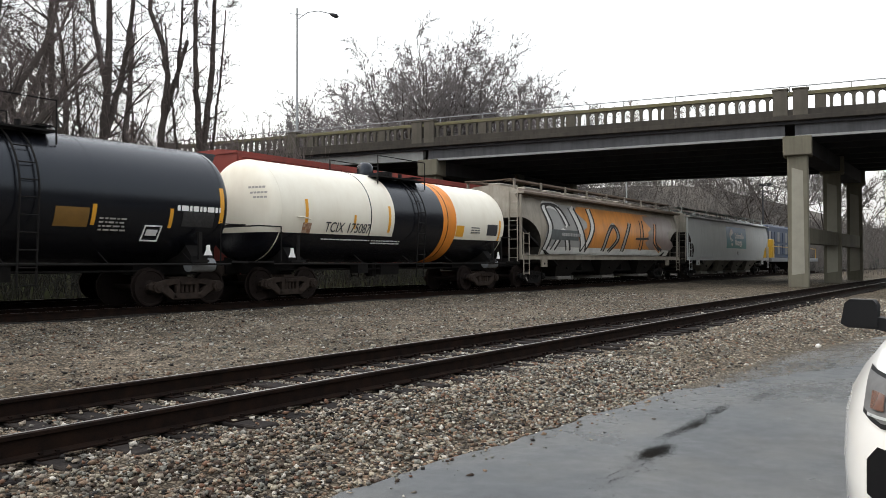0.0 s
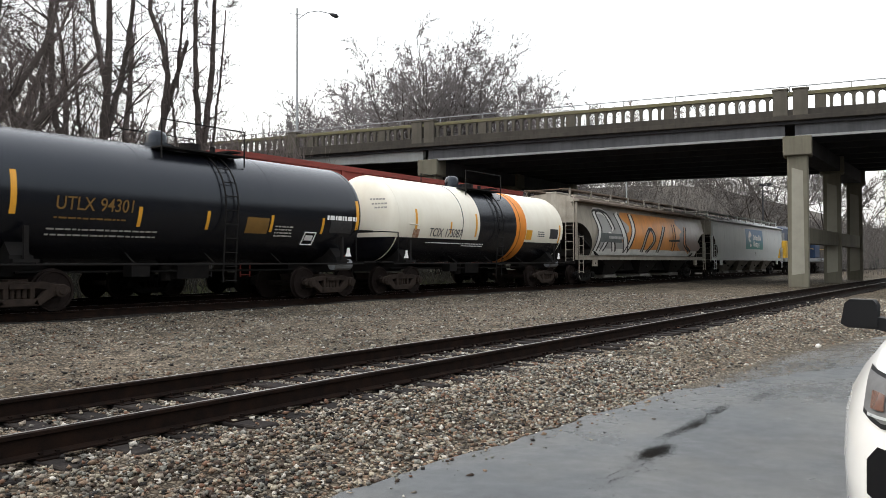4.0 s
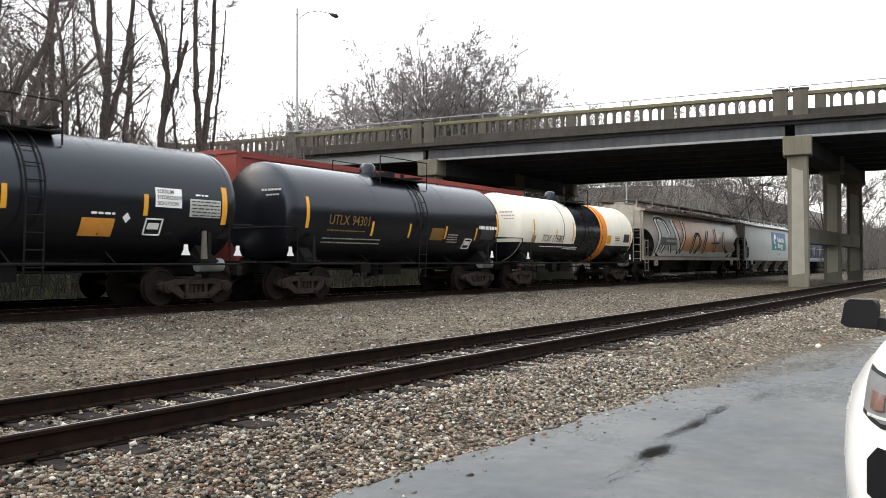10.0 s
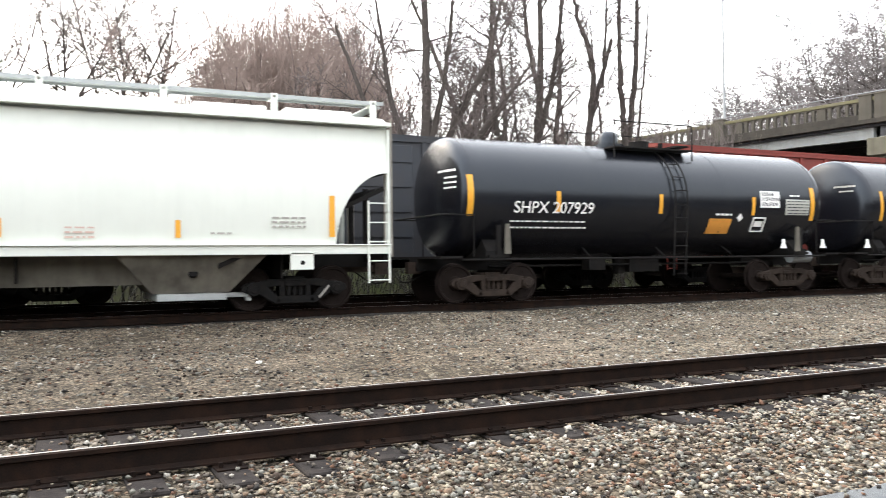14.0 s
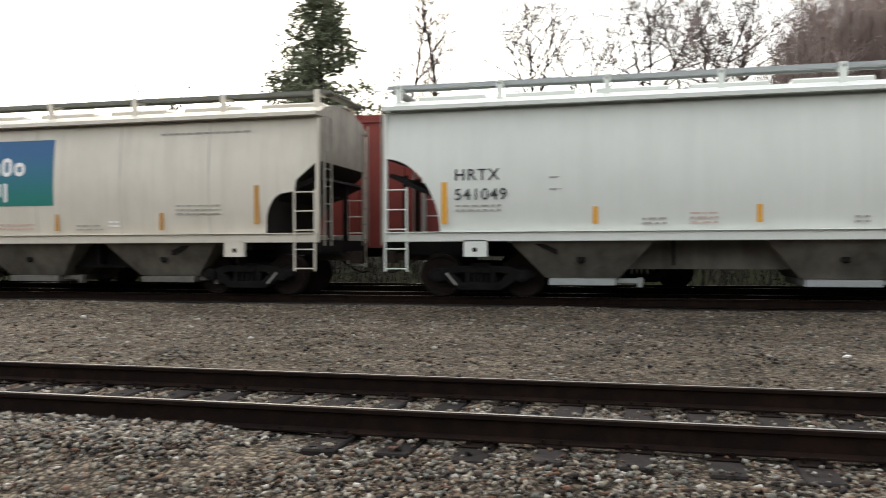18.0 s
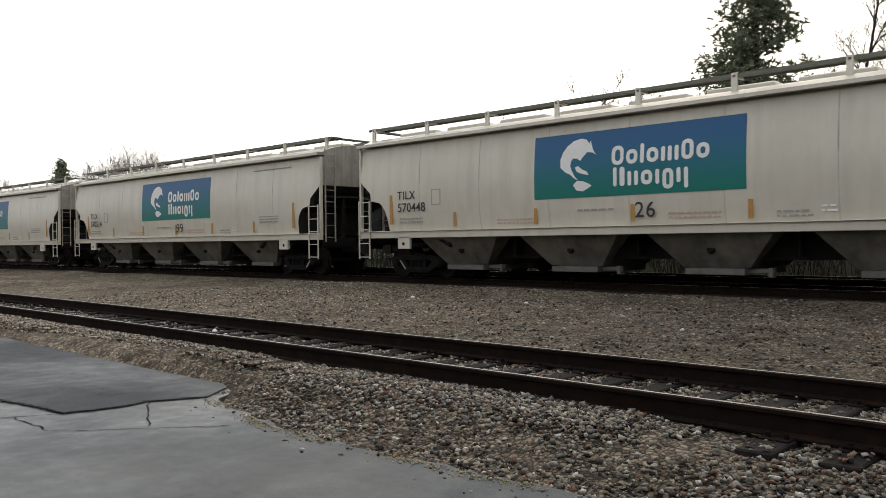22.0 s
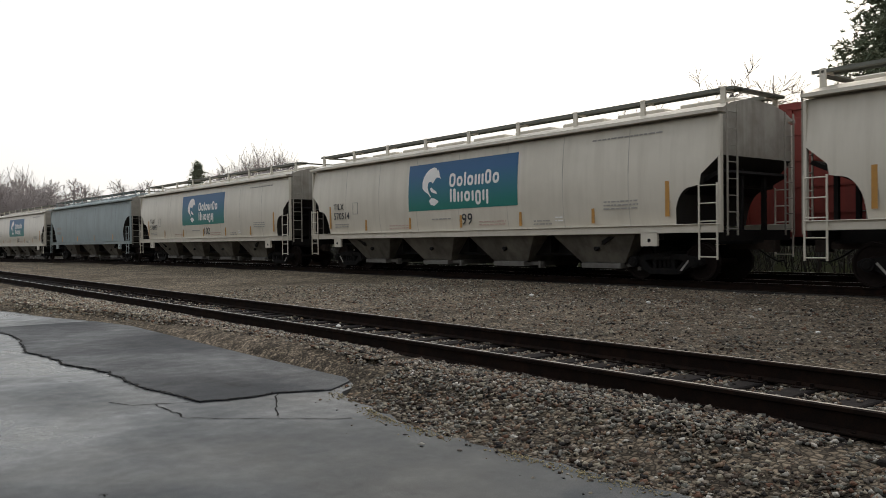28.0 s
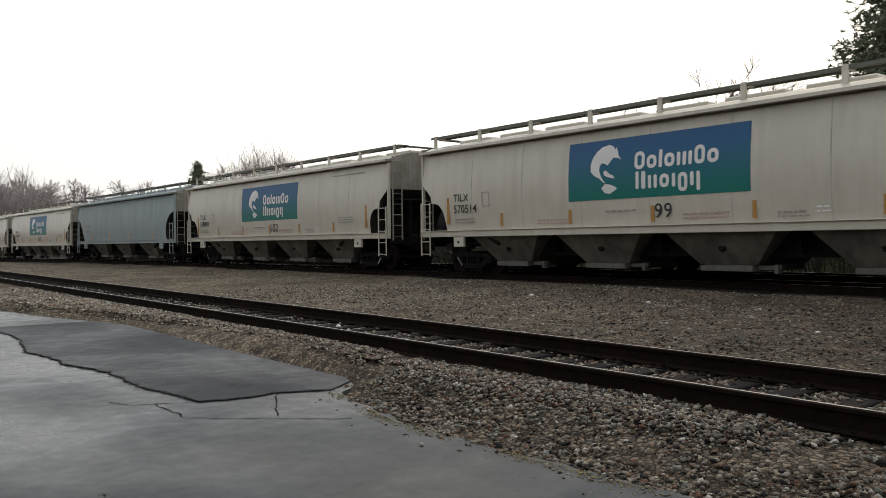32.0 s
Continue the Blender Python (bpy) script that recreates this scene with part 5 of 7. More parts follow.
    rod(bm, (h - 1.3, -1.15, 1.0), (h - 0.55, -1.15, 1.0), 0.17, 14)
    part("air_reservoir", bm, mat("dull_grey_paint", (0.22, 0.23, 0.24), 0.6, spots=0.5), car, smooth=40)
    bm = bmesh.new()
    box(bm, 0.2, 0, 0.82, 1.0, 0.7, 0.35)
    rod(bm, (-0.4, 0, 0.6), (-0.4, 0, 1.1), 0.18, 10)
    rod(bm, (-h + 1.5, -0.3, 0.85), (h - 1.5, -0.3, 0.85), 0.03, 6)
    box(bm, -1.6, -0.5, 0.86, 0.5, 0.35, 0.28)
    part("brake_rigging", bm, UNDER, car)
    add_trucks(car, h - 1.22, iron)
    add_couplers(car, h + 0.1)
    return car


def on_tank(z, r=1.48, zc=2.53, lift=0.008):
    """Distance from the middle, and lean, of something fixed on the tank's near side at height z."""
    a = math.asin((z - zc) / r)
    return -(r + lift) * math.cos(a), -math.degrees(a)


def decal(car, kind, x, z, *args, **kw):
    y, lean = on_tank(z)
    if kind == "words":
        return words(car, args[0], x, y, z, args[1], args[2], lean, **kw)
    if kind == "bars":
        return bars(car, x, y, z, args[0], args[1], args[2], lean, **kw)
    bm = bmesh.new()
    w, h, m = args
    rows = 6
    grid = []
    for i in range(rows + 1):
        zz = z - h / 2 + h * i / rows
        grid.append([bm.verts.new((x + s * w / 2, on_tank(zz)[0], zz)) for s in (-1, 1)])
    for a, b in zip(grid, grid[1:]):
        bm.faces.new((a[0], a[1], b[1], b[0]))
    return part(kind, bm, m, car, smooth=30)


def head_print(car, length, lines, m, zc=2.53):
    """Lines of print that nobody can read, on the rounded tank end."""
    bm = bmesh.new()

    def at(y, z):
        return -length / 2 + 0.2 * (y * y + (z - zc) ** 2) / 1.69 - 0.008, y, z

    for z, y0, y1, tall in lines:
        y = y0
        while y < y1:
            k = 0.09
            bm.faces.new([bm.verts.new(at(a, b)) for a, b in ((y, z), (y + k, z), (y + k, z + tall), (y, z + tall))])
            y += k + 0.025
    tagged(part("small_print", bm, m, car), kind="stuff")


def placard_holder(car, x, z):
    bm = bmesh.new()
    for q in (-1, 1):
        box(bm, q * 0.22, 0, 0, 0.03, 0.02, 0.42)
        box(bm, 0, 0, q * 0.2, 0.46, 0.02, 0.03)
    box(bm, 0, 0, 0.02, 0.3, 0.012, 0.16)
    y, lean = on_tank(z)
    part("placard_holder", bm, WHITE, car, at=pose(x, y - 0.01, z, lean))


def cone_mark(car, x, y, z):
    bm = bmesh.new()
    prism(bm, [(-0.13, -0.12), (0.13, -0.12), (0.06, 0.02), (0.05, 0.14), (-0.05, 0.14), (-0.06, 0.02)], 0, 0.02)
    part("white_stencil", bm, WHITE, car, at=pose(x, y, z))


def white_tank():
    def paint(x, z):
        if -0.95 < x < 1.95:
            return 0
        if 1.95 <= x < 2.7:
            return 2
        return 1 if z > 1.9 else 0
    car = tank_car("cream-white tank car with a black centre band and an orange stripe", 45.9, 12.9, paint=paint)
    for x in (-5.0, -1.2):
        decal(car, "reflector", x, 2.45, 0.12, 0.85, YELLOW)
    decal(car, "reflector", -2.9, 2.3, 0.1, 0.42, YELLOW)
    decal(car, "reflector", 5.75, 2.3, 0.12, 0.8, YELLOW)
    decal(car, "words", -4.2, 1.97, "TCIX 175087", 0.32, INK, squeeze=0.82)
    decal(car, "bars", -4.2, 1.75, 2.2, 1, WHITE)
    decal(car, "bars", -1.9, 1.75, 1.5, 2, WHITE, seed=4)
    decal(car, "bars", 3.7, 2.35, 0.6, 3, INK, seed=5)
    decal(car, "label_plate", 5.2, 2.3, 0.75, 0.42, INK)
    decal(car, "label_plate", 2.95, 2.2, 0.5, 0.4, YELLOW)
    head_print(car, 12.9, ((3.12, -1.12, -0.6, 0.06), (2.97, -1.2, -0.65, 0.055), (2.84, -1.2, -0.75, 0.055)), FAINT)
    bm = bmesh.new()
    bent(bm, [(-6.0, -1.2, 2.35), (-5.2, -1.53, 2.35), (-4.9, -1.53, 2.3)], 0.02)
    part("grab_rail", bm, CREAM, car)
    cone_mark(car, -5.6, -1.5, 1.32)
    cone_mark(car, 5.6, -1.5, 1.32)
    decal(car, "rust_stain", -4.95, 2.05, 0.35, 0.3, mat("rust_stain", (0.25, 0.12, 0.06), 0.9, spots=0.7, spot_scale=9, second=(0.6, 0.5, 0.4)))
    return car


def black_tank_a():
    car = tank_car("black tank car with faded yellow reporting marks", 32.4, 11.9)
    for x in (-5.08, 5.45):
        decal(car, "reflector", x, 2.5, 0.13, 0.9, YELLOW)
    for x in (-2.15, -0.2, 1.95, 3.95):
        decal(car, "reflector", x, 2.12, 0.1, 0.46, YELLOW)
    decal(car, "words", -4.2, 2.2, "UTLX 94301", 0.3, DIRTY_YELLOW, squeeze=0.86)
    decal(car, "bars", -4.2, 2.02, 1.7, 1, DIRTY_YELLOW)
    decal(car, "bars", -4.3, 1.78, 2.7, 2, FAINT, gap=0.14, seed=6)
    decal(car, "label_plate", 1.45, 2.05, 0.78, 0.42, DIRTY_YELLOW)
    decal(car, "bars", 2.1, 2.05, 0.7, 4, FAINT, seed=7)
    decal(car, "bars", 4.1, 2.38, 1.3, 1, WHITE, h=0.13, seed=8)
    decal(car, "label_plate", 4.75, 2.12, 0.95, 0.36, mat("black_data_plate", (0.02, 0.02, 0.022), 0.5, spots=0.6, spot_scale=16, second=(0.07, 0.07, 0.07)))
    placard_holder(car, 3.5, 1.75)
    cone_mark(car, -5.8, -1.5, 1.36)
    cone_mark(car, 5.0, -1.5, 1.36)
    head_print(car, 11.9, ((3.1, -1.1, -0.45, 0.06), (2.96, -1.05, -0.7, 0.045)), FAINT)
    return car


def black_tank_b():
    car = tank_car("black tank car with white lettering and an orange label", 18.9, 12.2)
    for x in (-5.7, 5.4):
        decal(car, "reflector", x, 2.5, 0.16, 0.95, YELLOW)
    for x in (-3.3, -0.15, 3.1):
        decal(car, "reflector", x, 2.4, 0.12, 0.5, YELLOW)
    decal(car, "words", -4.55, 2.12, "SHPX 207929", 0.29, WHITE)
    decal(car, "bars", -4.6, 1.92, 2.2, 2, WHITE, gap=0.16, seed=9)
    decal(car, "label_plate", 3.72, 2.6, 0.74, 0.46, WHITE)
    for line, z in (("SODIUM", 2.7), ("HYDROXIDE", 2.56), ("SOLUTION", 2.42)):
        y, lean = on_tank(z, lift=0.014)
        words(car, line, 3.4, y, z, 0.098, INK, lean, squeeze=0.9)
    decal(car, "label_plate", 4.8, 2.4, 0.94, 0.44, mat("printed_grey_panel", (0.5, 0.5, 0.46), 0.6, spots=0.3, spot_scale=14, second=(0.3, 0.3, 0.28)))
    y, lean = on_tank(2.56, lift=0.014)
    bars(car, 4.38, y, 2.56, 0.84, 5, INK, lean, h=0.03, gap=0.085, seed=41)
    decal(car, "bars", 4.5, 2.72, 0.45, 1, WHITE, seed=42)
    bm = bmesh.new()
    prism(bm, [(-0.1, 0.0), (0.0, -0.12), (0.1, 0.0), (0.0, 0.12)], -0.006, 0.006)
    y, lean = on_tank(2.1)
    part("diamond_mark", bm, WHITE, car, at=pose(2.62, y - 0.008, 2.08, lean))
    decal(car, "label_plate", 1.95, 1.85, 0.8, 0.4, mat("orange_label", (0.7, 0.3, 0.05), 0.6, spots=0.3))
    decal(car, "bars", 1.75, 2.16, 0.58, 1, WHITE, h=0.05, seed=10)
    placard_holder(car, 3.36, 1.9)
    cone_mark(car, 4.2, -1.5, 1.36)
    cone_mark(car, 5.9, -1.4, 1.36)
    head_print(car, 12.2, ((3.08, -1.15, -0.55, 0.055), (2.92, -1.2, -0.75, 0.045), (2.8, -1.2, -0.8, 0.045), (2.68, -1.2, -0.85, 0.045)), WHITE)
    for s in (-1, 1):
        bm = bmesh.new()
        prism(bm, [(-0.08, 1.15), (0.08, 1.15), (0.045, 1.85), (-0.045, 1.85)], -1.52, -1.46)
        part("jacking_bracket", bm, DIM_GRIME, car, at=pose(s * 4.75, 0, 0))
    return car


def graffiti_hopper():
    rust = mat("rust_brown_hopper_paint", (0.16, 0.12, 0.09), 0.75, spots=0.6, spot_scale=0.7, second=(0.07, 0.05, 0.038), streaks=0.7, grain=0.2)
    car = hopper("grimy tan covered hopper car with orange and white spray paint", pose(62.9, MAIN_Y, MAIN_Z), 9.7, HOPPER_TAN, (-4.9, 0.0, 4.9), True, "train", rust, cut=1.9, bulge=0.3, roof=rust, under=UNDER)
    white = mat("spray_white", (0.66, 0.66, 0.63), 0.34, spots=0.5, spot_scale=1.6, second=(0.36, 0.36, 0.34))
    grey = mat("spray_grey", (0.3, 0.3, 0.29), 0.34, spots=0.6, spot_scale=0.8, second=(0.16, 0.14, 0.13))
    orange = mat("spray_orange", (0.62, 0.25, 0.05), 0.34, spots=0.5, spot_scale=0.5, second=(0.2, 0.1, 0.06), streaks=0.5)
    mauve = mat("spray_mauve", (0.2, 0.15, 0.14), 0.34, spots=0.7, spot_scale=0.6, second=(0.3, 0.26, 0.24), streaks=0.5)
    black = mat("spray_black", (0.035, 0.032, 0.032), 0.8, spots=0.3)

    def on_side(x, z, lift):
        return x * 1.12, -side_y(z, 0.3) - lift, z

    def field(x0, x1, z0, z1, m, lift, rag=0.2):
        bm = bmesh.new()
        grid = []
        for j in range(9):
            z = z0 + (z1 - z0) * j / 8
            grid.append([bm.verts.new(on_side(x0 + (x1 - x0) * i / 8 + (rag * math.sin(z * 5 + i * 2.1) if i in (0, 8) else 0), z, lift)) for i in range(9)])
        for ra, rb in zip(grid, grid[1:]):
            for i in range(8):
                bm.faces.new((ra[i], ra[i + 1], rb[i + 1], rb[i]))
        part("spray_paint", bm, m, car, smooth=40)

    def curve(points, n=9):
        """A rounded run through the points."""
        out = []
        p = [points[0]] + list(points) + [points[-1]]
        for a, b, c, d in zip(p, p[1:], p[2:], p[3:]):
            for i in range(n):
                t = i / n
                out.append(tuple(0.5 * (2 * b[k] + (c[k] - a[k]) * t + (2 * a[k] - 5 * b[k] + 4 * c[k] - d[k]) * t * t + (3 * b[k] - a[k] - 3 * c[k] + d[k]) * t ** 3) for k in (0, 1)))
        return out + [points[-1]]

    def stroke(points, w, m, lift):
        bm = bmesh.new()
        pts = curve(points)
        left, right = [], []
        for i, (x, z) in enumerate(pts):
            (xa, za), (xb, zb) = pts[max(i - 1, 0)], pts[min(i + 1, len(pts) - 1)]
            d = math.hypot(xb - xa, zb - za) or 1
            nx, nz = -(zb - za) / d * w / 2, (xb - xa) / d * w / 2
            left.append(bm.verts.new(on_side(x + nx, min(max(z + nz, 1.4), 3.75), lift)))
            right.append(bm.verts.new(on_side(x - nx, min(max(z - nz, 1.4), 3.75), lift)))
        for i in range(len(pts) - 1):
            bm.faces.new((left[i], left[i + 1], right[i + 1], right[i]))
        part("spray_paint", bm, m, car, smooth=40)

    field(-6.6, -2.6, 1.75, 3.65, grey, 0.006)
    field(-3.4, 4.6, 1.75, 3.65, orange, 0.008, 0.5)
    field(4.2, 7.4, 1.75, 3.6, mauve, 0.01, 0.5)
    field(-6.9, 7.4, 1.42, 1.74, white, 0.007, 0.05)
    for pts, wide, m in (([(-6.7, 1.6), (-6.4, 2.6), (-6.7, 3.5), (-5.6, 3.5), (-4.9, 2.7)], 0.36, white), ([(-6.0, 1.6), (-5.3, 2.4), (-4.6, 1.6)], 0.36, white), ([(-4.3, 3.55), (-3.5, 2.2), (-3.2, 1.55)], 0.5, white), ([(-3.2, 1.55), (-2.5, 2.7), (-2.6, 3.6)], 0.4, white), ([(-1.2, 1.6), (-0.9, 2.4), (-0.2, 2.9), (0.3, 2.3), (-0.5, 1.6)], 0.28, grey), ([(1.8, 3.1), (1.2, 2.3), (1.0, 1.6)], 0.32, grey), ([(2.6, 2.3), (4.0, 2.35)], 0.3, orange), ([(3.3, 3.3), (3.2, 1.7)], 0.34, orange), ([(5.2, 3.2), (5.0, 2.2), (6.1, 1.7)], 0.34, orange)):
        stroke(pts, wide, m, 0.016)
        stroke([(a + wide * 0.5, b) for a, b in pts], 0.13, black, 0.022)
        stroke([(a - wide * 0.5, b) for a, b in pts], 0.1, black, 0.022)
    field(-6.3, -3.9, 2.05, 2.5, mat("spray_dark_grey", (0.09, 0.1, 0.1), 0.7, spots=0.5), 0.026, 0.05)
    bars(car, -6.1, -side_y(2.3, 0.3) - 0.034, 2.3, 2.0, 1, grey, h=0.14, seed=31)
    return car


TRAIN = []
HOPPER_PLAIN = mat("pale_grey_hopper_paint", (0.5, 0.52, 0.51), 0.55, spots=0.4, spot_scale=0.5, second=(0.36, 0.38, 0.38), streaks=0.4, grain=0.06)
far_hopper = hopper("pale grey covered hopper car with a teal company panel", pose(84.9, MAIN_Y, MAIN_Z), 10.4, HOPPER_PLAIN, (-5.7, -1.9, 1.9, 5.7), False, "train")
company_panel(far_hopper, -1.9, "41", 2)
TRAIN += [far_hopper, graffiti_hopper(), white_tank(), black_tank_a(), black_tank_b(), pale_hopper()]
TRAIN.append(colombo(-17.55, "26", ("TILX", "570448"), "cream covered hopper car with a blue-green company panel and 26"))
TRAIN.append(colombo(-38.1, "99", ("TILX", "570514"), "cream covered hopper car with a blue-green company panel and 99"))
TRAIN.append(colombo(-58.7, "102", ("TILX", "570497"), "cream covered hopper car with a blue-green company panel"))
grey_hopper = hopper("grey-green covered hopper car with plain sides", pose(-79.3, MAIN_Y, MAIN_Z), 9.3, HOPPER_GREY, (-4.65, 0.0, 4.65), True, "train", cut=1.4)
bars(grey_hopper, -7.3, -1.62, 2.4, 1.1, 2, FAINT, h=0.2, gap=0.34, seed=21)
stripes(grey_hopper, (-6.0, -2.0, 2.0, 6.0), -1.6, 1.6, 0.1, 0.4, YELLOW)
TRAIN.append(grey_hopper)
for car_x in (-99.9, -120.5, -141.1):
    far_car = copy_thing(TRAIN[8], pose(car_x, MAIN_Y, MAIN_Z))
    TRAIN.append(far_car)
    WHEELSETS += [(o, o.location.x) for o in far_car.children_recursive if o.name.startswith("wheelset")]


def locomotive():
    """Blue and yellow diesel, seen past the bridge pier."""
    blue = mat("locomotive_blue", (0.012, 0.034, 0.085), 0.5, spots=0.3, streaks=0.3)
    yel = mat("locomotive_yellow", (0.6, 0.36, 0.03), 0.5, spots=0.3, streaks=0.3)
    grey = mat("locomotive_grey", (0.2, 0.21, 0.22), 0.6, spots=0.4)
    car = thing("locomotive", "blue and yellow diesel locomotive beyond the bridge", "locomotive", pose(107.6, MAIN_Y, MAIN_Z), "train")
    bm = bmesh.new()
    box(bm, 0, 0, 1.25, 21, 3.0, 0.35)
    part("frame", bm, grey, car, bevel=0.03)
    bm = bmesh.new()
    box(bm, -3.2, 0, 2.85, 12.2, 1.9, 2.85)
    hood = part("long_hood", bm, blue, car, bevel=0.08)
    for i in range(11):
        for z in (2.2, 3.3):
            bm = bmesh.new()
            box(bm, -8.7 + i * 1.08, -0.965, z, 0.9, 0.04, 0.9)
            part("hood_door", bm, blue if i % 3 else grey, hood, bevel=0.01)
    bm = bmesh.new()
    box(bm, -9.5, 0, 2.15, 0.6, 2.9, 1.7)
    part("end_panel", bm, yel, car, bevel=0.05)
    bm = bmesh.new()
    box(bm, 5.0, 0, 3.0, 2.6, 3.0, 3.1)
    part("cab", bm, blue, car, bevel=0.08)
    bm = bmesh.new()
    box(bm, 7.6, 0, 2.2, 2.4, 2.0, 1.6)
    part("nose", bm, yel, car, bevel=0.1)
    for x in (-6.5, -4.2, -1.9):
        bm = bmesh.new()
        lathe(bm, [(4.25, 0.75), (4.45, 0.72), (4.5, 0.01)], "z", 20, (x, 0, 0))
        part("roof_fan", bm, grey, car)
    for sy in (-1.4, 1.4):
        bm = bmesh.new()
        bent(bm, [(-10, sy, 1.4), (-10, sy, 2.4), (9.6, sy, 2.4), (9.6, sy, 1.4)], 0.025)
        part("handrail", bm, yel, car)
    bm = bmesh.new()
    box(bm, 0, 0, 0.75, 5, 2.6, 0.8)
    part("fuel_tank", bm, UNDER, car, bevel=0.1)
    add_trucks(car, 6.8, TRUCK_BLACK)
    add_couplers(car, 10.4)
    return car


TRAIN.append(locomotive())

# ---------------------------------------------------------------- standing cars on the storage track
def boxcar(x0, x1, paint, label, top=4.5):
    half, xc = (x1 - x0) / 2, (x0 + x1) / 2
    car = thing("boxcar", label, "boxcar", pose(xc, BACK_Y, MAIN_Z), "standing cars")
    bm = bmesh.new()
    box(bm, 0, 0, (1.1 + top) / 2, 2 * half, 2.9, top - 1.1)
    part("body", bm, paint, car, bevel=0.02)
    bm = bmesh.new()
    prism(bm, [(-1.52, top - 0.02), (1.52, top - 0.02), (1.52, top + 0.05), (0.6, top + 0.16), (-0.6, top + 0.16), (-1.52, top + 0.05)], -half - 0.05, half + 0.05, "x")
    part("roof", bm, paint, car)
    k = int(2 * half / 1.25)
    bm = bmesh.new()
    prism(bm, [(-0.07, 1.15), (0.07, 1.15), (0.07, top - 0.1), (-0.07, top - 0.1)], -1.51, -1.44)
    rib = done(bm, "side_post", paint)
    for i in range(k + 1):
        x = -half + 0.1 + i * (2 * half - 0.2) / k
        part("side_post", rib, None, car, at=pose(x, 0, 0))
    for z in (1.9, 2.65, 3.4):
        for q in (-1, 1):
            bm = bmesh.new()
            box(bm, q * (half + 0.02), 0, z, 0.08, 2.8, 0.12)
            part("end_rib", bm, paint, car)
    for y, z, k in ((-1.5, 1.15, 0.2), (-1.47, top - 0.08, 0.12)):
        bm = bmesh.new()
        box(bm, 0, y, z, 2 * half, 0.08, k)
        part("side_rail", bm, paint, car)
    bm = bmesh.new()
    box(bm, 0, -1.49, 2.75, 3.0, 0.06, 3.0)
    door = part("sliding_door", bm, paint, car, bevel=0.01)
    for z in (1.7, 2.4, 3.1, 3.8):
        bm = bmesh.new()
        box(bm, 0, -1.535, z, 2.9, 0.03, 0.06)
        part("door_rib", bm, paint, door)
    bm = bmesh.new()
    box(bm, 0, 0, 0.95, 2 * half - 1, 0.6, 0.3)
    part("underframe", bm, UNDER, car)
    for s in (-1, 1):
        ladder(car, s * (half - 0.1), s * (half - 0.5), -1.53, 0.6, 2.6, paint)
        t = part("truck", TRUCK_BLACK, None, car, at=pose(s * (half - 1.9), 0, 0))
        for q in (-0.89, 0.89):
            part("wheelset", WHEELSET, None, t, at=pose(q, 0, WHEEL_R))
    bars(car, -half + 1.2, -1.52, 3.4, 1.6, 2, WHITE if paint is RED_CAR else FAINT, h=0.14, gap=0.24, seed=int(x0))
    return car


boxcar(18.2, 37.6, RED_CAR, "red-brown high-sided freight car standing on the storage track", 4.75)
boxcar(-1.9, 17.2, DARK_CAR, "dark grey boxcar standing on the storage track", 4.5)
boxcar(-18.0, -2.2, RED_CAR, "red-brown boxcar standing on the storage track", 4.6)
boxcar(-36.0, -19.2, DARK_CAR, "dark grey boxcar standing on the storage track", 4.4)


# ---------------------------------------------------------------- road bridge
B0, BD = Vector((46.2, 9.35, 0)), Vector((-0.16, 1.0, 0)).normalized()
BN = Vector((BD.y, -BD.x, 0))  # across the deck, away from the camera
BANG = math.degrees(math.atan2(BD.y, BD.x))


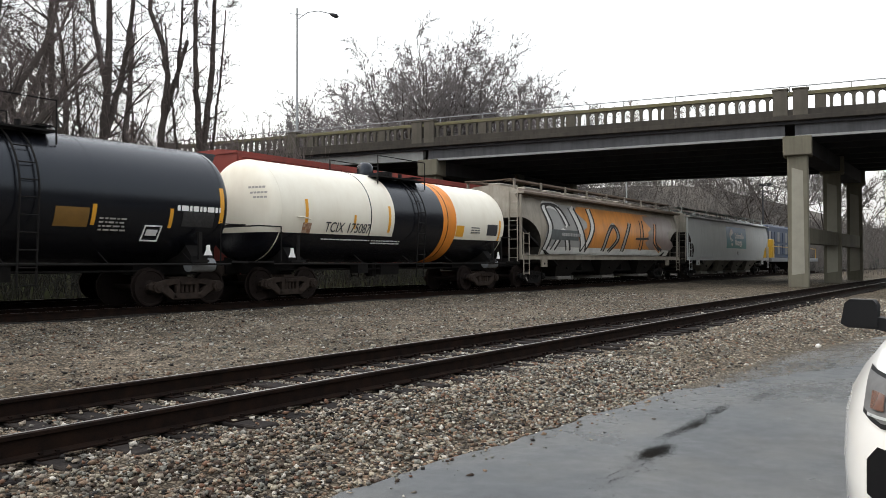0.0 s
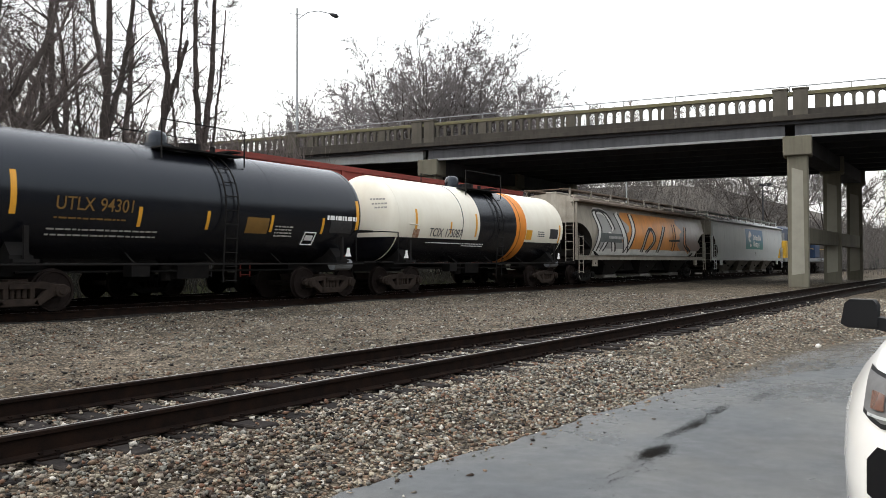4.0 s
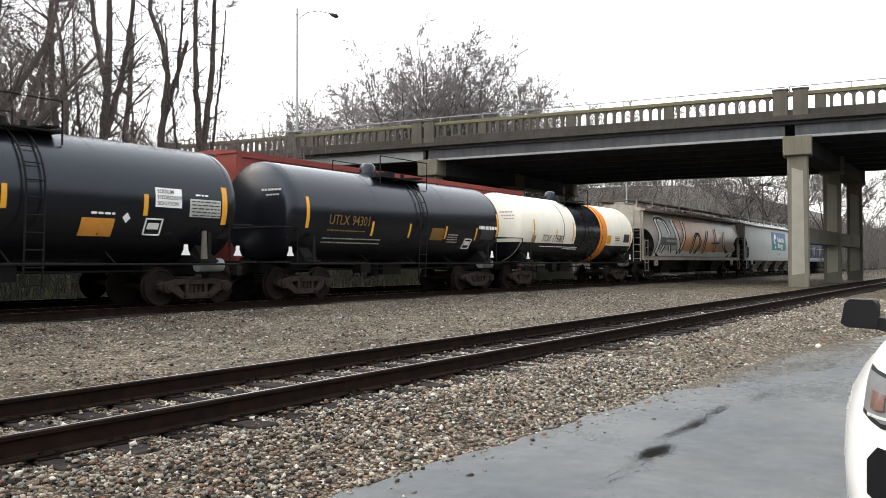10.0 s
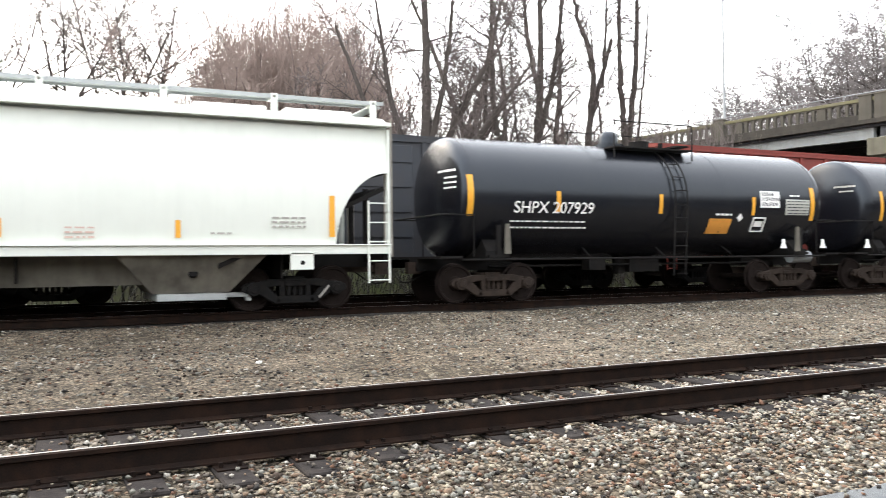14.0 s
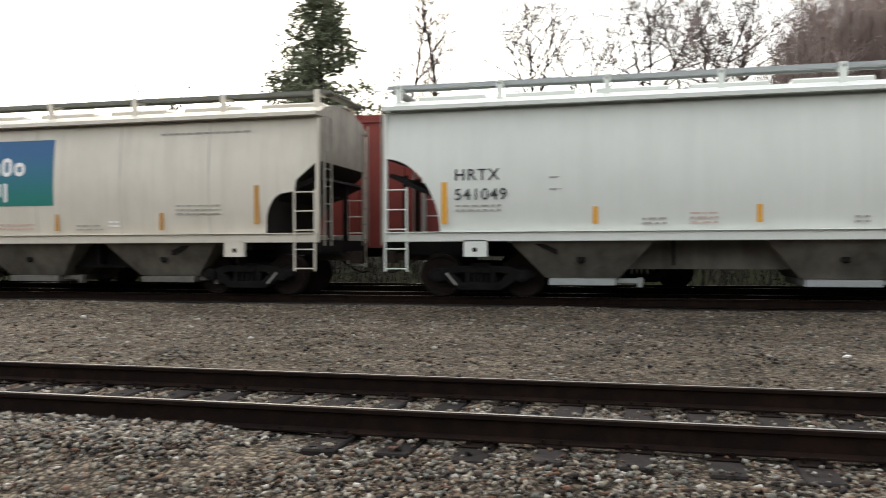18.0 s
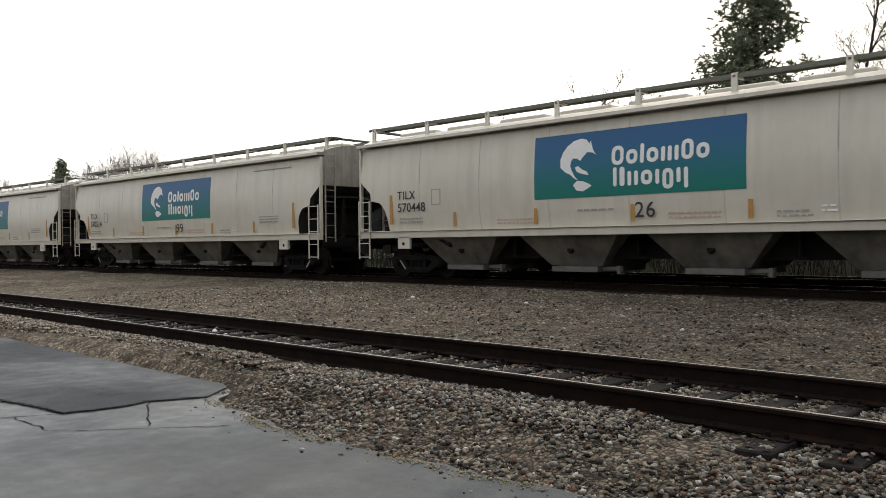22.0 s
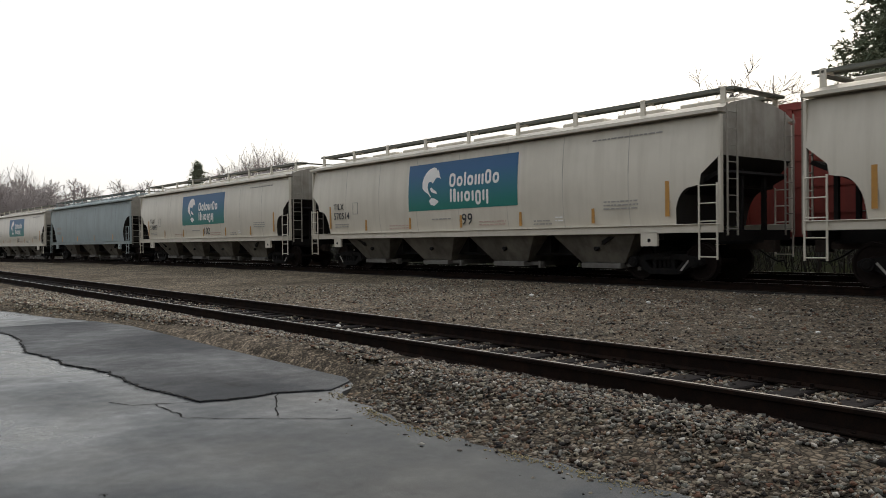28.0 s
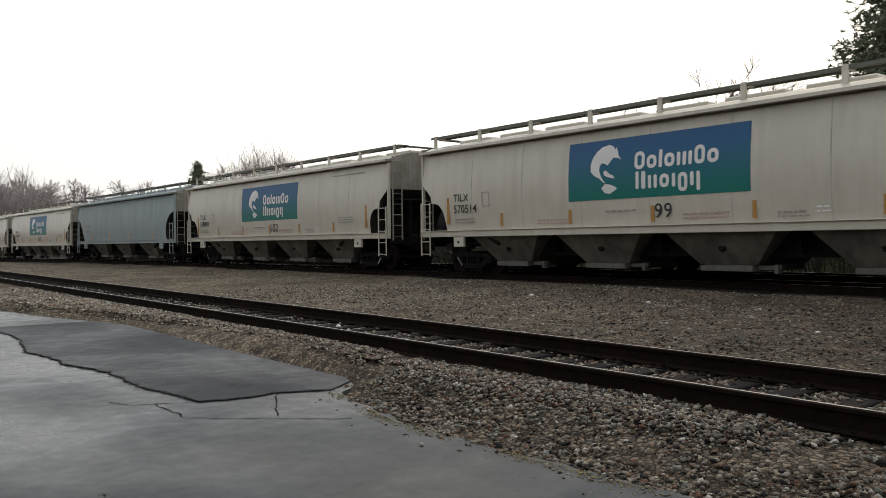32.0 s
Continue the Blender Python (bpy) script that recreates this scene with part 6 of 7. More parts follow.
def bridge():
    """Local axes: x along the bridge (0 at the pier beside the siding), y across with 0 on the near face and -y away from it."""
    br = thing("road_bridge", "weathered concrete road bridge with a balustrade of arched openings", "bridge", Matrix.Translation(B0) @ Matrix.Rotation(radians(BANG), 4, "Z"))
    W = 21.5
    x0, x1 = -60.0, 64.0
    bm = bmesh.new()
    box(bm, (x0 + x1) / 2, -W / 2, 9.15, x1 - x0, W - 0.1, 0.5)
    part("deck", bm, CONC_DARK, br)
    bm = bmesh.new()
    box(bm, (x0 + x1) / 2, -0.05, 9.2, x1 - x0, 0.6, 0.26)
    part("cornice", bm, CORNICE, br, bevel=0.02)
    spans = [(-44, -22.2), (-22.0, -0.25), (0.25, 21.8), (22.2, 43.6), (44, 63)]
    for a, b in spans:
        for i in range(8):
            y = -0.45 - i * (W - 0.9) / 7
            bm = bmesh.new()
            if i in (0, 7):
                # the outer girders deepen towards the piers
                n = 10
                out = [(a + (b - a) * k / n, 8.22 + 0.12 * math.sin(math.pi * k / n)) for k in range(n + 1)]
                prism(bm, out + [(b, 8.95), (a, 8.95)], y - 0.2, y + 0.2)
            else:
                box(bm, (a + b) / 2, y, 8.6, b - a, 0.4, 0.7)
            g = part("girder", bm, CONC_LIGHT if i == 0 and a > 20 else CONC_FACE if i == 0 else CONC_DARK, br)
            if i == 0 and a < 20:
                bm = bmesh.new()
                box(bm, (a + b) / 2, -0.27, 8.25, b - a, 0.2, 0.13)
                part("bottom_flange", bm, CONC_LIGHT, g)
    # balustrade: posts, rails, and balusters with arched openings between
    post = bmesh.new()
    box(post, 0, 0, 10.05, 0.75, 0.5, 1.42)
    box(post, 0, 0, 10.78, 0.85, 0.58, 0.1)
    post = done(post, "parapet_post", CONCRETE, bevel=0.03)
    bal = bmesh.new()
    half_arch = [(0.08, 9.6), (0.08, 10.17), (0.1, 10.27), (0.15, 10.345), (0.262, 10.4), (0.262, 10.44)]
    prism(bal, half_arch + [(-u, v) for u, v in half_arch[::-1]], -0.11, 0.11)
    bal = done(bal, "baluster", CONCRETE)
    panel = bmesh.new()
    box(panel, 0, 0, 9.95, 0.55, 0.24, 0.95)
    panel = done(panel, "parapet_panel", CONCRETE)
    for side in (0, 1):
        y = -0.15 if side == 0 else -W + 0.15
        bm = bmesh.new()
        box(bm, (x0 + x1) / 2, y, 10.53, x1 - x0, 0.34, 0.2)
        part("top_rail", bm, MOSS, br, bevel=0.02)
        bm = bmesh.new()
        box(bm, (x0 + x1) / 2, y, 9.52, x1 - x0, 0.36, 0.34)
        part("bottom_rail", bm, CORNICE, br, bevel=0.02)
        for px in (-44, -22.5, -21.6, -0.55, 0.45, 21.6, 22.5, 32.5, 43.6, 44.5, 54, 63):
            part("parapet_post", post, None, br, at=pose(px, y, 0))
        px = -43.0 if side == 0 else -20
        i = 0
        while px < 62:
            near_post = min(abs(px - q) for q in (-44, -22.5, -21.6, -0.55, 0.45, 21.6, 22.5, 32.5, 43.6, 44.5, 54, 63))
            if near_post > 0.55:
                i += 1
                part("parapet_panel" if i % 11 == 0 else "baluster", panel if i % 11 == 0 else bal, None, br, at=pose(px, y, 0))
            px += 0.525
    bm = bmesh.new()
    px = x0
    while px < x1:
        rod(bm, (px, -0.4, 10.5), (px, -0.4, 11.0), 0.03, 6)
        px += 3.0
    rod(bm, (x0, -0.4, 11.0), (x1, -0.4, 11.0), 0.03, 6)
    part("pipe_rail", bm, GREYPOLE, br)
    # bents: columns in a row across the bridge, with cap beams and struts
    # (the rows follow the tracks, askew to the deck)
    def local(x, y):
        d = Vector((x, y, 0)) - B0
        return d.dot(BD), -d.dot(BN)

    for row_y in (-12.9, 9.12, 31.0, 52.8):
        feet = [local(47.1 - 0.16 * (row_y - 9.12) + k, row_y) for k in (0, 10.6, 20.2)]
        (xa, ya), (xb, yb) = feet[0], feet[2]
        bm = bmesh.new()
        prism(bm, [(xa - 0.6, ya + 0.3), (xa + 0.6, ya + 0.3), (xb + 0.6, yb - 0.4), (xb - 0.6, yb - 0.4)], 7.35, 8.2, "z")
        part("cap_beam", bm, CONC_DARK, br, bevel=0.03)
        for i, (x, y) in enumerate(feet):
            bm = bmesh.new()
            box(bm, x, y, 3.7, 1.05, 1.1, 7.2)
            col = part("column", bm, PIER, br, bevel=0.06)
            bm = bmesh.new()
            prism(bm, [(x - 0.3, 0.9), (x + 0.34, 0.8), (x + 0.3, 6.6), (x - 0.26, 6.4)], y + 0.548, y + 0.556)
            prism(bm, [(y - 0.25, 0.7), (y + 0.3, 0.9), (y + 0.28, 6.5), (y - 0.3, 6.7)], x - 0.531, x - 0.524, "x")
            part("repair_patch", bm, REPAIR, col)
            bm = bmesh.new()
            box(bm, x, y + (0.1 if i == 0 else 0), 7.75, 1.45, 1.45, 1.05)
            part("column_head", bm, PIER, br, bevel=0.05)
            if i < 2:
                u, v = feet[i + 1]
                bm = bmesh.new()
                prism(bm, [(x - 0.35, y - 0.5), (x + 0.35, y - 0.5), (u + 0.35, v + 0.5), (u - 0.35, v + 0.5)], 2.55, 3.4, "z")
                part("strut", bm, PIER, br, bevel=0.04)
    return br


bridge()


def street_lamp(x, y, z, h, arm):
    la = thing("street_lamp", "tall grey street lamp with a cobra-head arm on the bridge", "street lamp", pose(x, y, z))
    bm = bmesh.new()
    rod(bm, (0, 0, 0), (0, 0, h), 0.12, 10, 0.07)
    part("pole", bm, GREYPOLE, la, smooth=40)
    bm = bmesh.new()
    d = Vector((0.57, -0.82, 0))
    bent(bm, [Vector((0, 0, h - 0.9)) + d * 0.0, Vector((0, 0, h - 0.35)) + d * 0.8, Vector((0, 0, h - 0.25)) + d * 1.6, Vector((0, 0, h - 0.45)) + d * arm], 0.04)
    part("arm", bm, GREYPOLE, la)
    bm = bmesh.new()
    lathe(bm, [(-0.05, 0.03), (0.05, 0.12), (0.45, 0.17), (0.62, 0.05)], "x", 10)
    bmesh.ops.transform(bm, matrix=Matrix.Translation(Vector((0, 0, h - 0.5)) + d * arm) @ Matrix.Rotation(radians(-35), 4, "Z") @ Matrix.Rotation(radians(12), 4, "Y"), verts=bm.verts)
    part("lamp_head", bm, CONC_DARK, la, smooth=40)
    bm = bmesh.new()
    rod(bm, (-0.45, 0.3, h - 0.5), (0.45, -0.3, h - 0.5), 0.03, 6)
    part("bracket", bm, GREYPOLE, la)
    return la


street_lamp(43.0, 42.9, 9.3, 11.2, 2.5)


def yard_pole(x, y, h, lamp):
    po = thing("yard_light" if lamp else "utility_pole", "dark yard light on a tall pole beyond the bridge" if lamp else "pale slender pole beyond the bridge", "pole", pose(x, y, bank_z(x, y)))
    bm = bmesh.new()
    rod(bm, (0, 0, -0.3), (0, 0, h), 0.14, 8, 0.09)
    part("pole", bm, CONC_DARK if lamp else GALV, po, smooth=40)
    if lamp:
        bm = bmesh.new()
        box(bm, 0, -0.3, h + 0.1, 0.3, 1.4, 0.1)
        for sy in (-0.8, 0.2):
            box(bm, 0, sy, h + 0.25, 0.4, 0.55, 0.3)
        part("lamp_head", bm, CONC_DARK, po, bevel=0.03)


yard_pole(110.0, 25.6, 9.0, True)
yard_pole(100.0, 40.2, 11.8, False)

# ---------------------------------------------------------------- trees
def tubes(segs, sides):
    """Tapered bars (a, b, ra, rb) as one mesh's arrays."""
    a = np.array([s[0] for s in segs])
    b = np.array([s[1] for s in segs])
    ra = np.array([s[2] for s in segs])[:, None, None]
    rb = np.array([s[3] for s in segs])[:, None, None]
    d = b - a
    d /= np.linalg.norm(d, axis=1, keepdims=True) + 1e-9
    up = np.where(np.abs(d[:, 2:3]) > 0.9, np.array([[1.0, 0, 0]]), np.array([[0, 0, 1.0]]))
    u = np.cross(d, up)
    u /= np.linalg.norm(u, axis=1, keepdims=True)
    w = np.cross(d, u)
    ang = np.arange(sides) * 2 * np.pi / sides
    ring = np.cos(ang)[None, :, None] * u[:, None] + np.sin(ang)[None, :, None] * w[:, None]
    v = np.concatenate([a[:, None] + ring * ra, b[:, None] + ring * rb], 1).reshape(-1, 3)
    base = (np.arange(len(segs)) * 2 * sides)[:, None]
    f = []
    for i in range(sides):
        j = (i + 1) % sides
        f.append(np.concatenate([base + i, base + j, base + sides + j, base + sides + i], 1))
    return v, np.concatenate(f, 0)


def quad_mesh(name, v, f, m):
    me = bpy.data.meshes.new(name)
    me.vertices.add(len(v))
    me.vertices.foreach_set("co", np.ascontiguousarray(v, dtype=np.float32).reshape(-1))
    k = f.shape[1]
    me.loops.add(f.size)
    me.loops.foreach_set("vertex_index", f.reshape(-1).astype(np.int32))
    me.polygons.add(len(f))
    me.polygons.foreach_set("loop_start", np.arange(0, f.size, k))
    me.materials.append(m)
    me.update()
    return me


def bare_tree(label, at, height, seed, twig=None, trunk_r=0.25, clear=0.35, reach=0.36, lean=50.0, lift=0.25, dense=1.0, stems=1, fork=0.0, twig_r=0.012, far=1.0, runs=None, group="bare trees"):
    """A leafless tree. Each limb is a run of short tapering pieces that puts out finer limbs along its outer part.
    clear: bare part of the stem; reach: first limbs to height; fork: height of the first fork to the whole; far: coarser pieces for distant trees; runs: bends (sideways, up) of each main stem, its radius, and whether it is broken off."""
    rng = random.Random(seed)
    thick, thin = [], []

    def limb(p, d, length, r, level, start):
        seg = (0.75, 0.65, 0.55, 0.75)[min(level, 3)] * far
        n = max(2 if level < 3 else 1, int(length / seg))
        q, dd = Vector(p), Vector(d).normalized()
        wob = (0.06, 0.12, 0.16, 0.2)[min(level, 3)]
        for i in range(n):
            dd = (dd + Vector((rng.gauss(0, wob), rng.gauss(0, wob), rng.gauss(0, wob * 0.7) + (lift * 0.22 if level else 0.03)))).normalized()
            nq = q + dd * (length / n)
            ra, rb = r * (1 - 0.85 * i / n), r * (1 - 0.85 * (i + 1) / n)
            (thick if r > 0.035 * far else thin).append((tuple(q), tuple(nq), max(ra, twig_r), max(rb, twig_r * 0.8)))
            q = nq
            t = (i + 1) / n
            if level >= 3 or t < start:
                continue
            count = (1.7, 1.9, 2.2)[level] * dense
            k = int(count) + (1 if rng.random() < count - int(count) else 0)
            for _ in range(k):
                a = rng.uniform(0, 2 * math.pi)
                u = dd.orthogonal().normalized()
                w = dd.cross(u)
                side = u * math.cos(a) + w * math.sin(a)
                ang = radians(rng.gauss(lean, 11))
                nd = dd * math.cos(ang) + side * math.sin(ang) + Vector((0, 0, lift * 0.5))
                rest = length * (1 - t) + 0.25 * length
                ln = (reach * height * (1.05 - 0.75 * t) if level == 0 else rest * rng.uniform(0.35, 0.7)) * rng.uniform(0.6, 1.15)
                ln = max(ln, 0.5 * far)
                limb(q, nd, ln, max(min(ra * 0.62, ln * 0.019), twig_r), level + 1, 0.22)

    tree = thing("bare_tree", label, "tree", at, group)
    thick.append(((0, 0, -0.6), (0, 0, 0.02), trunk_r * 1.3, trunk_r))
    if runs:
        for pts, r0, broken in runs:
            slant = rng.uniform(-0.4, 0.4) if pts[0][1] > 1 else 0.0
            pts = [Vector((u, slant * (z - pts[0][1]) + (0.25 * noise.noise((u * 2, z * 0.3, seed)) if z > 1 else 0.0), z)) for u, z in pts]
            total = sum((q - p).length for p, q in zip(pts, pts[1:]))
            run = 0.0
            for p, q in zip(pts, pts[1:]):
                n = max(1, int((q - p).length / 0.6))
                for i in range(n):
                    ta, tb = (run + (q - p).length * i / n) / total, (run + (q - p).length * (i + 1) / n) / total
                    taper = 0.2 if broken else 0.72
                    ra, rb = r0 * (1 - taper * ta), r0 * (1 - taper * tb)
                    a, c = p.lerp(q, i / n), p.lerp(q, (i + 1) / n) + (Vector((rng.gauss(0, 0.03), rng.gauss(0, 0.03), 0)) if i < n - 1 else Vector())
                    thick.append((tuple(a), tuple(c), ra, rb))
                    if broken or c.z < height * clear:
                        continue
                    count = 1.2 * dense
                    for _ in range(int(count) + (1 if rng.random() < count - int(count) else 0)):
                        ang, turn = radians(rng.gauss(lean, 11)), rng.uniform(0, 2 * math.pi)
                        nd = Vector((math.sin(ang) * math.cos(turn), math.sin(ang) * math.sin(turn), math.cos(ang) + lift * 0.5))
                        ln = reach * height * rng.uniform(0.35, 1.0) * (1.1 - 0.6 * c.z / height)
                        limb(c, nd, ln, max(min(rb * 0.5, ln * 0.017), twig_r), 1, 0.2)
                run += (q - p).length
    elif stems > 1:
        zf = height * fork
        if zf:
            thick.append(((0, 0, 0), (0, 0, zf), trunk_r, trunk_r * 0.9))
        for i in range(stems):
            a = 2 * math.pi * (i + rng.uniform(-0.3, 0.3)) / stems
            tilt = rng.uniform(0.25, 0.8)
            limb((0, 0, zf), Vector((tilt * math.cos(a), tilt * math.sin(a), 1)), (height - zf) * rng.uniform(0.75, 1.05), trunk_r * (0.5 if stems < 5 else 0.34), 0, clear)
    else:
        limb((0, 0, 0), Vector((rng.gauss(0, 0.03), rng.gauss(0, 0.03), 1)), height, trunk_r, 0, clear)
    v, f = tubes(thick, 6)
    part("trunk", quad_mesh("trunk", v, f, BARK), None, tree)
    if thin:
        v, f = tubes(thin, 3)
        part("crown", quad_mesh("crown", v, f, twig or TWIG), None, tree)
    return tree


def polar(az, dist, z=0.0, turn=0.0):
    x, y = dist * math.sin(radians(az)), dist * math.cos(radians(az))
    return pose(x, y, bank_z(x, y) + z, 0, 0, turn)


def evergreen(label, at, height, seed, r=0.22, width=0.24):
    """A pine: clumps of needles on tiers of limbs, open towards the foot."""
    rng = random.Random(seed)
    limbs, pts = [((0, 0, -0.3), (0, 0, height * 0.55), r, r * 0.6), ((0, 0, height * 0.55), (0.1, 0, height * 0.98), r * 0.6, 0.03)], []
    z = height * 0.25
    while z < height:
        t = (z / height - 0.25) / 0.75
        reach = height * width * (1 - t) ** 1.0 * rng.uniform(0.65, 1.1) + 0.18
        a = rng.uniform(0, 6.28)
        e = Vector((reach * math.cos(a), reach * math.sin(a), z + reach * rng.uniform(0.05, 0.35)))
        limbs.append(((0, 0, z), tuple(e), 0.04 * (1 - t) + 0.015, 0.01))
        n = int(16 + reach * 24)
        for i in range(n):
            q = Vector((0, 0, z)).lerp(e, rng.uniform(0.2, 1.05)) + Vector((rng.gauss(0, 0.3), rng.gauss(0, 0.3), rng.gauss(0.05, 0.25)))
            pts.append((q, rng.uniform(0.14, 0.3)))
        z += height * 0.007 + rng.uniform(0, 0.05)
    tree = thing("pine_tree", label, "tree", at)
    v, f = tubes(limbs, 5)
    part("trunk", quad_mesh("trunk", v, f, BARK), None, tree)
    nr = np.random.default_rng(seed)
    vs, k = [], 0
    for q, s in pts:
        m = 9
        d = nr.normal(size=(m, 3))
        d /= np.linalg.norm(d, axis=1, keepdims=True)
        d[:, 2] = d[:, 2] * 0.7 + 0.25
        o = np.cross(d, nr.normal(size=(m, 3)))
        o /= np.linalg.norm(o, axis=1, keepdims=True)
        c = np.array(q)[None]
        vs.append(np.stack([c - o * 0.03, c + o * 0.03, c + d * s + o * 0.02, c + d * s - o * 0.02], 1).reshape(-1, 3))
        k += m
    f = np.arange(k * 4).reshape(-1, 4)
    part("crown", quad_mesh("crown", np.concatenate(vs), f, PINE), None, tree)
    return tree


TREE_LABEL = "tall bare winter tree with dark trunk behind the standing cars"


def facing(az, dist):
    """A place on the bank whose x axis runs across the line of sight from the lot."""
    return polar(az, dist, 0, -az)


bare_tree(TREE_LABEL, facing(32.4, 40), 17, 11, runs=[([(0, 0), (0, 5), (0.25, 8.4), (0.3, 11.5), (0.2, 17)], 0.3, False), ([(0.2, 8.2), (-0.35, 11), (-0.6, 15.5)], 0.16, False), ([(0.15, 6), (0.85, 8.8), (1.3, 12), (1.7, 16)], 0.19, False)], clear=0.25, reach=0.27, lean=56, lift=0.2, dense=1.05)
bare_tree("dark bare tree with one thick limb broken off", facing(36.0, 40), 16, 12, runs=[([(-0.1, 0), (-0.1, 5), (0.35, 9.3), (0.1, 10.8), (-0.45, 12.2), (-0.9, 16)], 0.25, False), ([(0.05, 6.6), (0.6, 8.9), (1.25, 11.3)], 0.13, True), ([(0.75, 8.7), (0.95, 11.6), (1.0, 15)], 0.1, False)], clear=0.25, reach=0.24, lean=54, lift=0.25, dense=1.05)
bare_tree(TREE_LABEL, facing(38.6, 40), 17, 13, runs=[([(0, 0), (0, 5), (0.5, 9.6), (0.6, 11.8), (0.7, 16.5)], 0.26, False), ([(0, 5.5), (-0.2, 9.5), (-0.25, 11.8), (-0.1, 15.5)], 0.2, False)], clear=0.25, reach=0.16, lean=60, lift=0.2, dense=1.15)
slender = bare_tree(TREE_LABEL, facing(39.2, 41), 13, 14, runs=[([(0, 0), (0, 5.2), (0.5, 9.5), (0.75, 13)], 0.13, False)], clear=0.4, reach=0.1, lean=58, lift=0.2, dense=1.1)
bare_tree(TREE_LABEL, facing(29.4, 38), 17, 15, runs=[([(0.35, 0), (0.35, 5), (0, 8), (0, 12), (0.1, 16.5)], 0.22, False), ([(-0.5, 0), (-0.45, 6), (0, 12), (0.1, 15.5)], 0.14, False)], clear=0.25, reach=0.26, lean=62, lift=0.12, dense=0.95)
tall = bare_tree(TREE_LABEL, polar(27.6, 44), 18, 16, trunk_r=0.24, clear=0.16, reach=0.24, lean=56, lift=0.2, dense=1.1)
bare_tree("broad bare tree with many spreading limbs", facing(24.2, 33), 14, 21, runs=[([(0, 0), (0, 3.6), (0.3, 6.5), (0.3, 9.8), (0.2, 14)], 0.36, False), ([(0, 3.0), (-0.9, 6.5), (-1.2, 7.6), (-1.8, 12)], 0.2, False), ([(-0.1, 2.6), (-1.0, 4.5), (-2.3, 7.5), (-3.4, 10.5)], 0.2, False), ([(0.1, 3.0), (1.0, 4.6), (2.1, 5.6), (3.7, 7.7), (5.0, 9.5)], 0.18, False), ([(0.1, 3.4), (1.6, 6.8), (2.8, 9.0), (3.6, 12)], 0.2, False), ([(-0.2, 2.2), (-1.8, 4.0), (-3.3, 5.2), (-4.6, 7.2)], 0.15, False), ([(0.05, 4.0), (0.9, 7.5), (1.3, 10), (1.5, 13)], 0.17, False)], clear=0.3, reach=0.27, lean=50, lift=0.25, dense=1.1)
for az, dist, s, src in ((28.3, 41, 100, tall), (33.9, 45, 20, tall), (30.6, 46, 40, tall), (34.4, 50, 80, slender), (37.2, 47, 150, slender), (26.4, 52, 290, tall), (31.2, 43, 200, slender)):
    copy_thing(src, polar(az, dist, 0, s))
shrub = bare_tree("bare shrubby tree with reddish twigs", polar(14.0, 44), 12.0, 31, twig=TWIG_RED, trunk_r=0.16, clear=0.25, reach=0.22, stems=8, fork=0.04, lean=38, lift=0.35, dense=0.86, twig_r=0.015)
for az, dist, s, z in ((9.6, 44, 40, 0), (16.2, 44, 160, 0.6), (12.9, 46, 300, 0.6), (7.9, 48, 70, -0.5), (20.6, 47, 123, 1), (17.4, 49, 10, 1.2), (30.6, 58, 60, -4), (35.0, 62, 290, -4.5), (38.5, 64, 20, -5), (41.0, 62, 33, -5.5), (43.8, 64, 77, -4.5), (46.6, 66, 140, -5), (31.5, 50, 100, -4), (26.5, 48, 310, -3)):
    copy_thing(shrub, polar(az, dist, z, s))
slim = bare_tree("slender bare tree against the sky", polar(-14.4, 46), 17.5, 41, twig=TWIG_GREY, trunk_r=0.17, clear=0.3, reach=0.25, lean=42, lift=0.35, dense=1.15)
small = bare_tree("small bare tree against the sky", polar(-7.2, 42), 14.2, 42, twig=TWIG_GREY, trunk_r=0.17, clear=0.2, reach=0.36, stems=3, fork=0.45, lean=44, lift=0.25)
for az, dist, s, src, z in ((-3.2, 46, 50, small, -0.3), (0.9, 43, 120, small, 0), (4.6, 44, 200, small, 0.3), (2.5, 52, 300, slim, 0), (6.4, 48, 15, small, 0.8), (-15.9, 49, 90, slim, -1.5), (-33.0, 36, 60, small, -7.9), (-31.0, 38, 10, small, -8.3), (-35.2, 38, 200, small, -8.3)):
    copy_thing(src, polar(az, dist, z, s))
evergreen("dark green pine with brown lower boughs", polar(-22.2, 46), 15.8, 51, width=0.27)
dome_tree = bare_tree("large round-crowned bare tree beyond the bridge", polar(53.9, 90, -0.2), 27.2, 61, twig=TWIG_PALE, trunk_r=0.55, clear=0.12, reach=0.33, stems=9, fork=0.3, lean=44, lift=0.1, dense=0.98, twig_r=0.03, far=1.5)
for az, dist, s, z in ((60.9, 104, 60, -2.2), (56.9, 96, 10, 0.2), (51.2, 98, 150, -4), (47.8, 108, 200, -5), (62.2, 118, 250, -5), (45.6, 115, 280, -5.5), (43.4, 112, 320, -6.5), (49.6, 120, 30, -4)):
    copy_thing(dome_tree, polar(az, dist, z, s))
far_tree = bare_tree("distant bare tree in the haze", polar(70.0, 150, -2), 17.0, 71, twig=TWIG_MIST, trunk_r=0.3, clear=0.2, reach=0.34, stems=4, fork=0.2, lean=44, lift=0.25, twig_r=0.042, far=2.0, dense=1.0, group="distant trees")


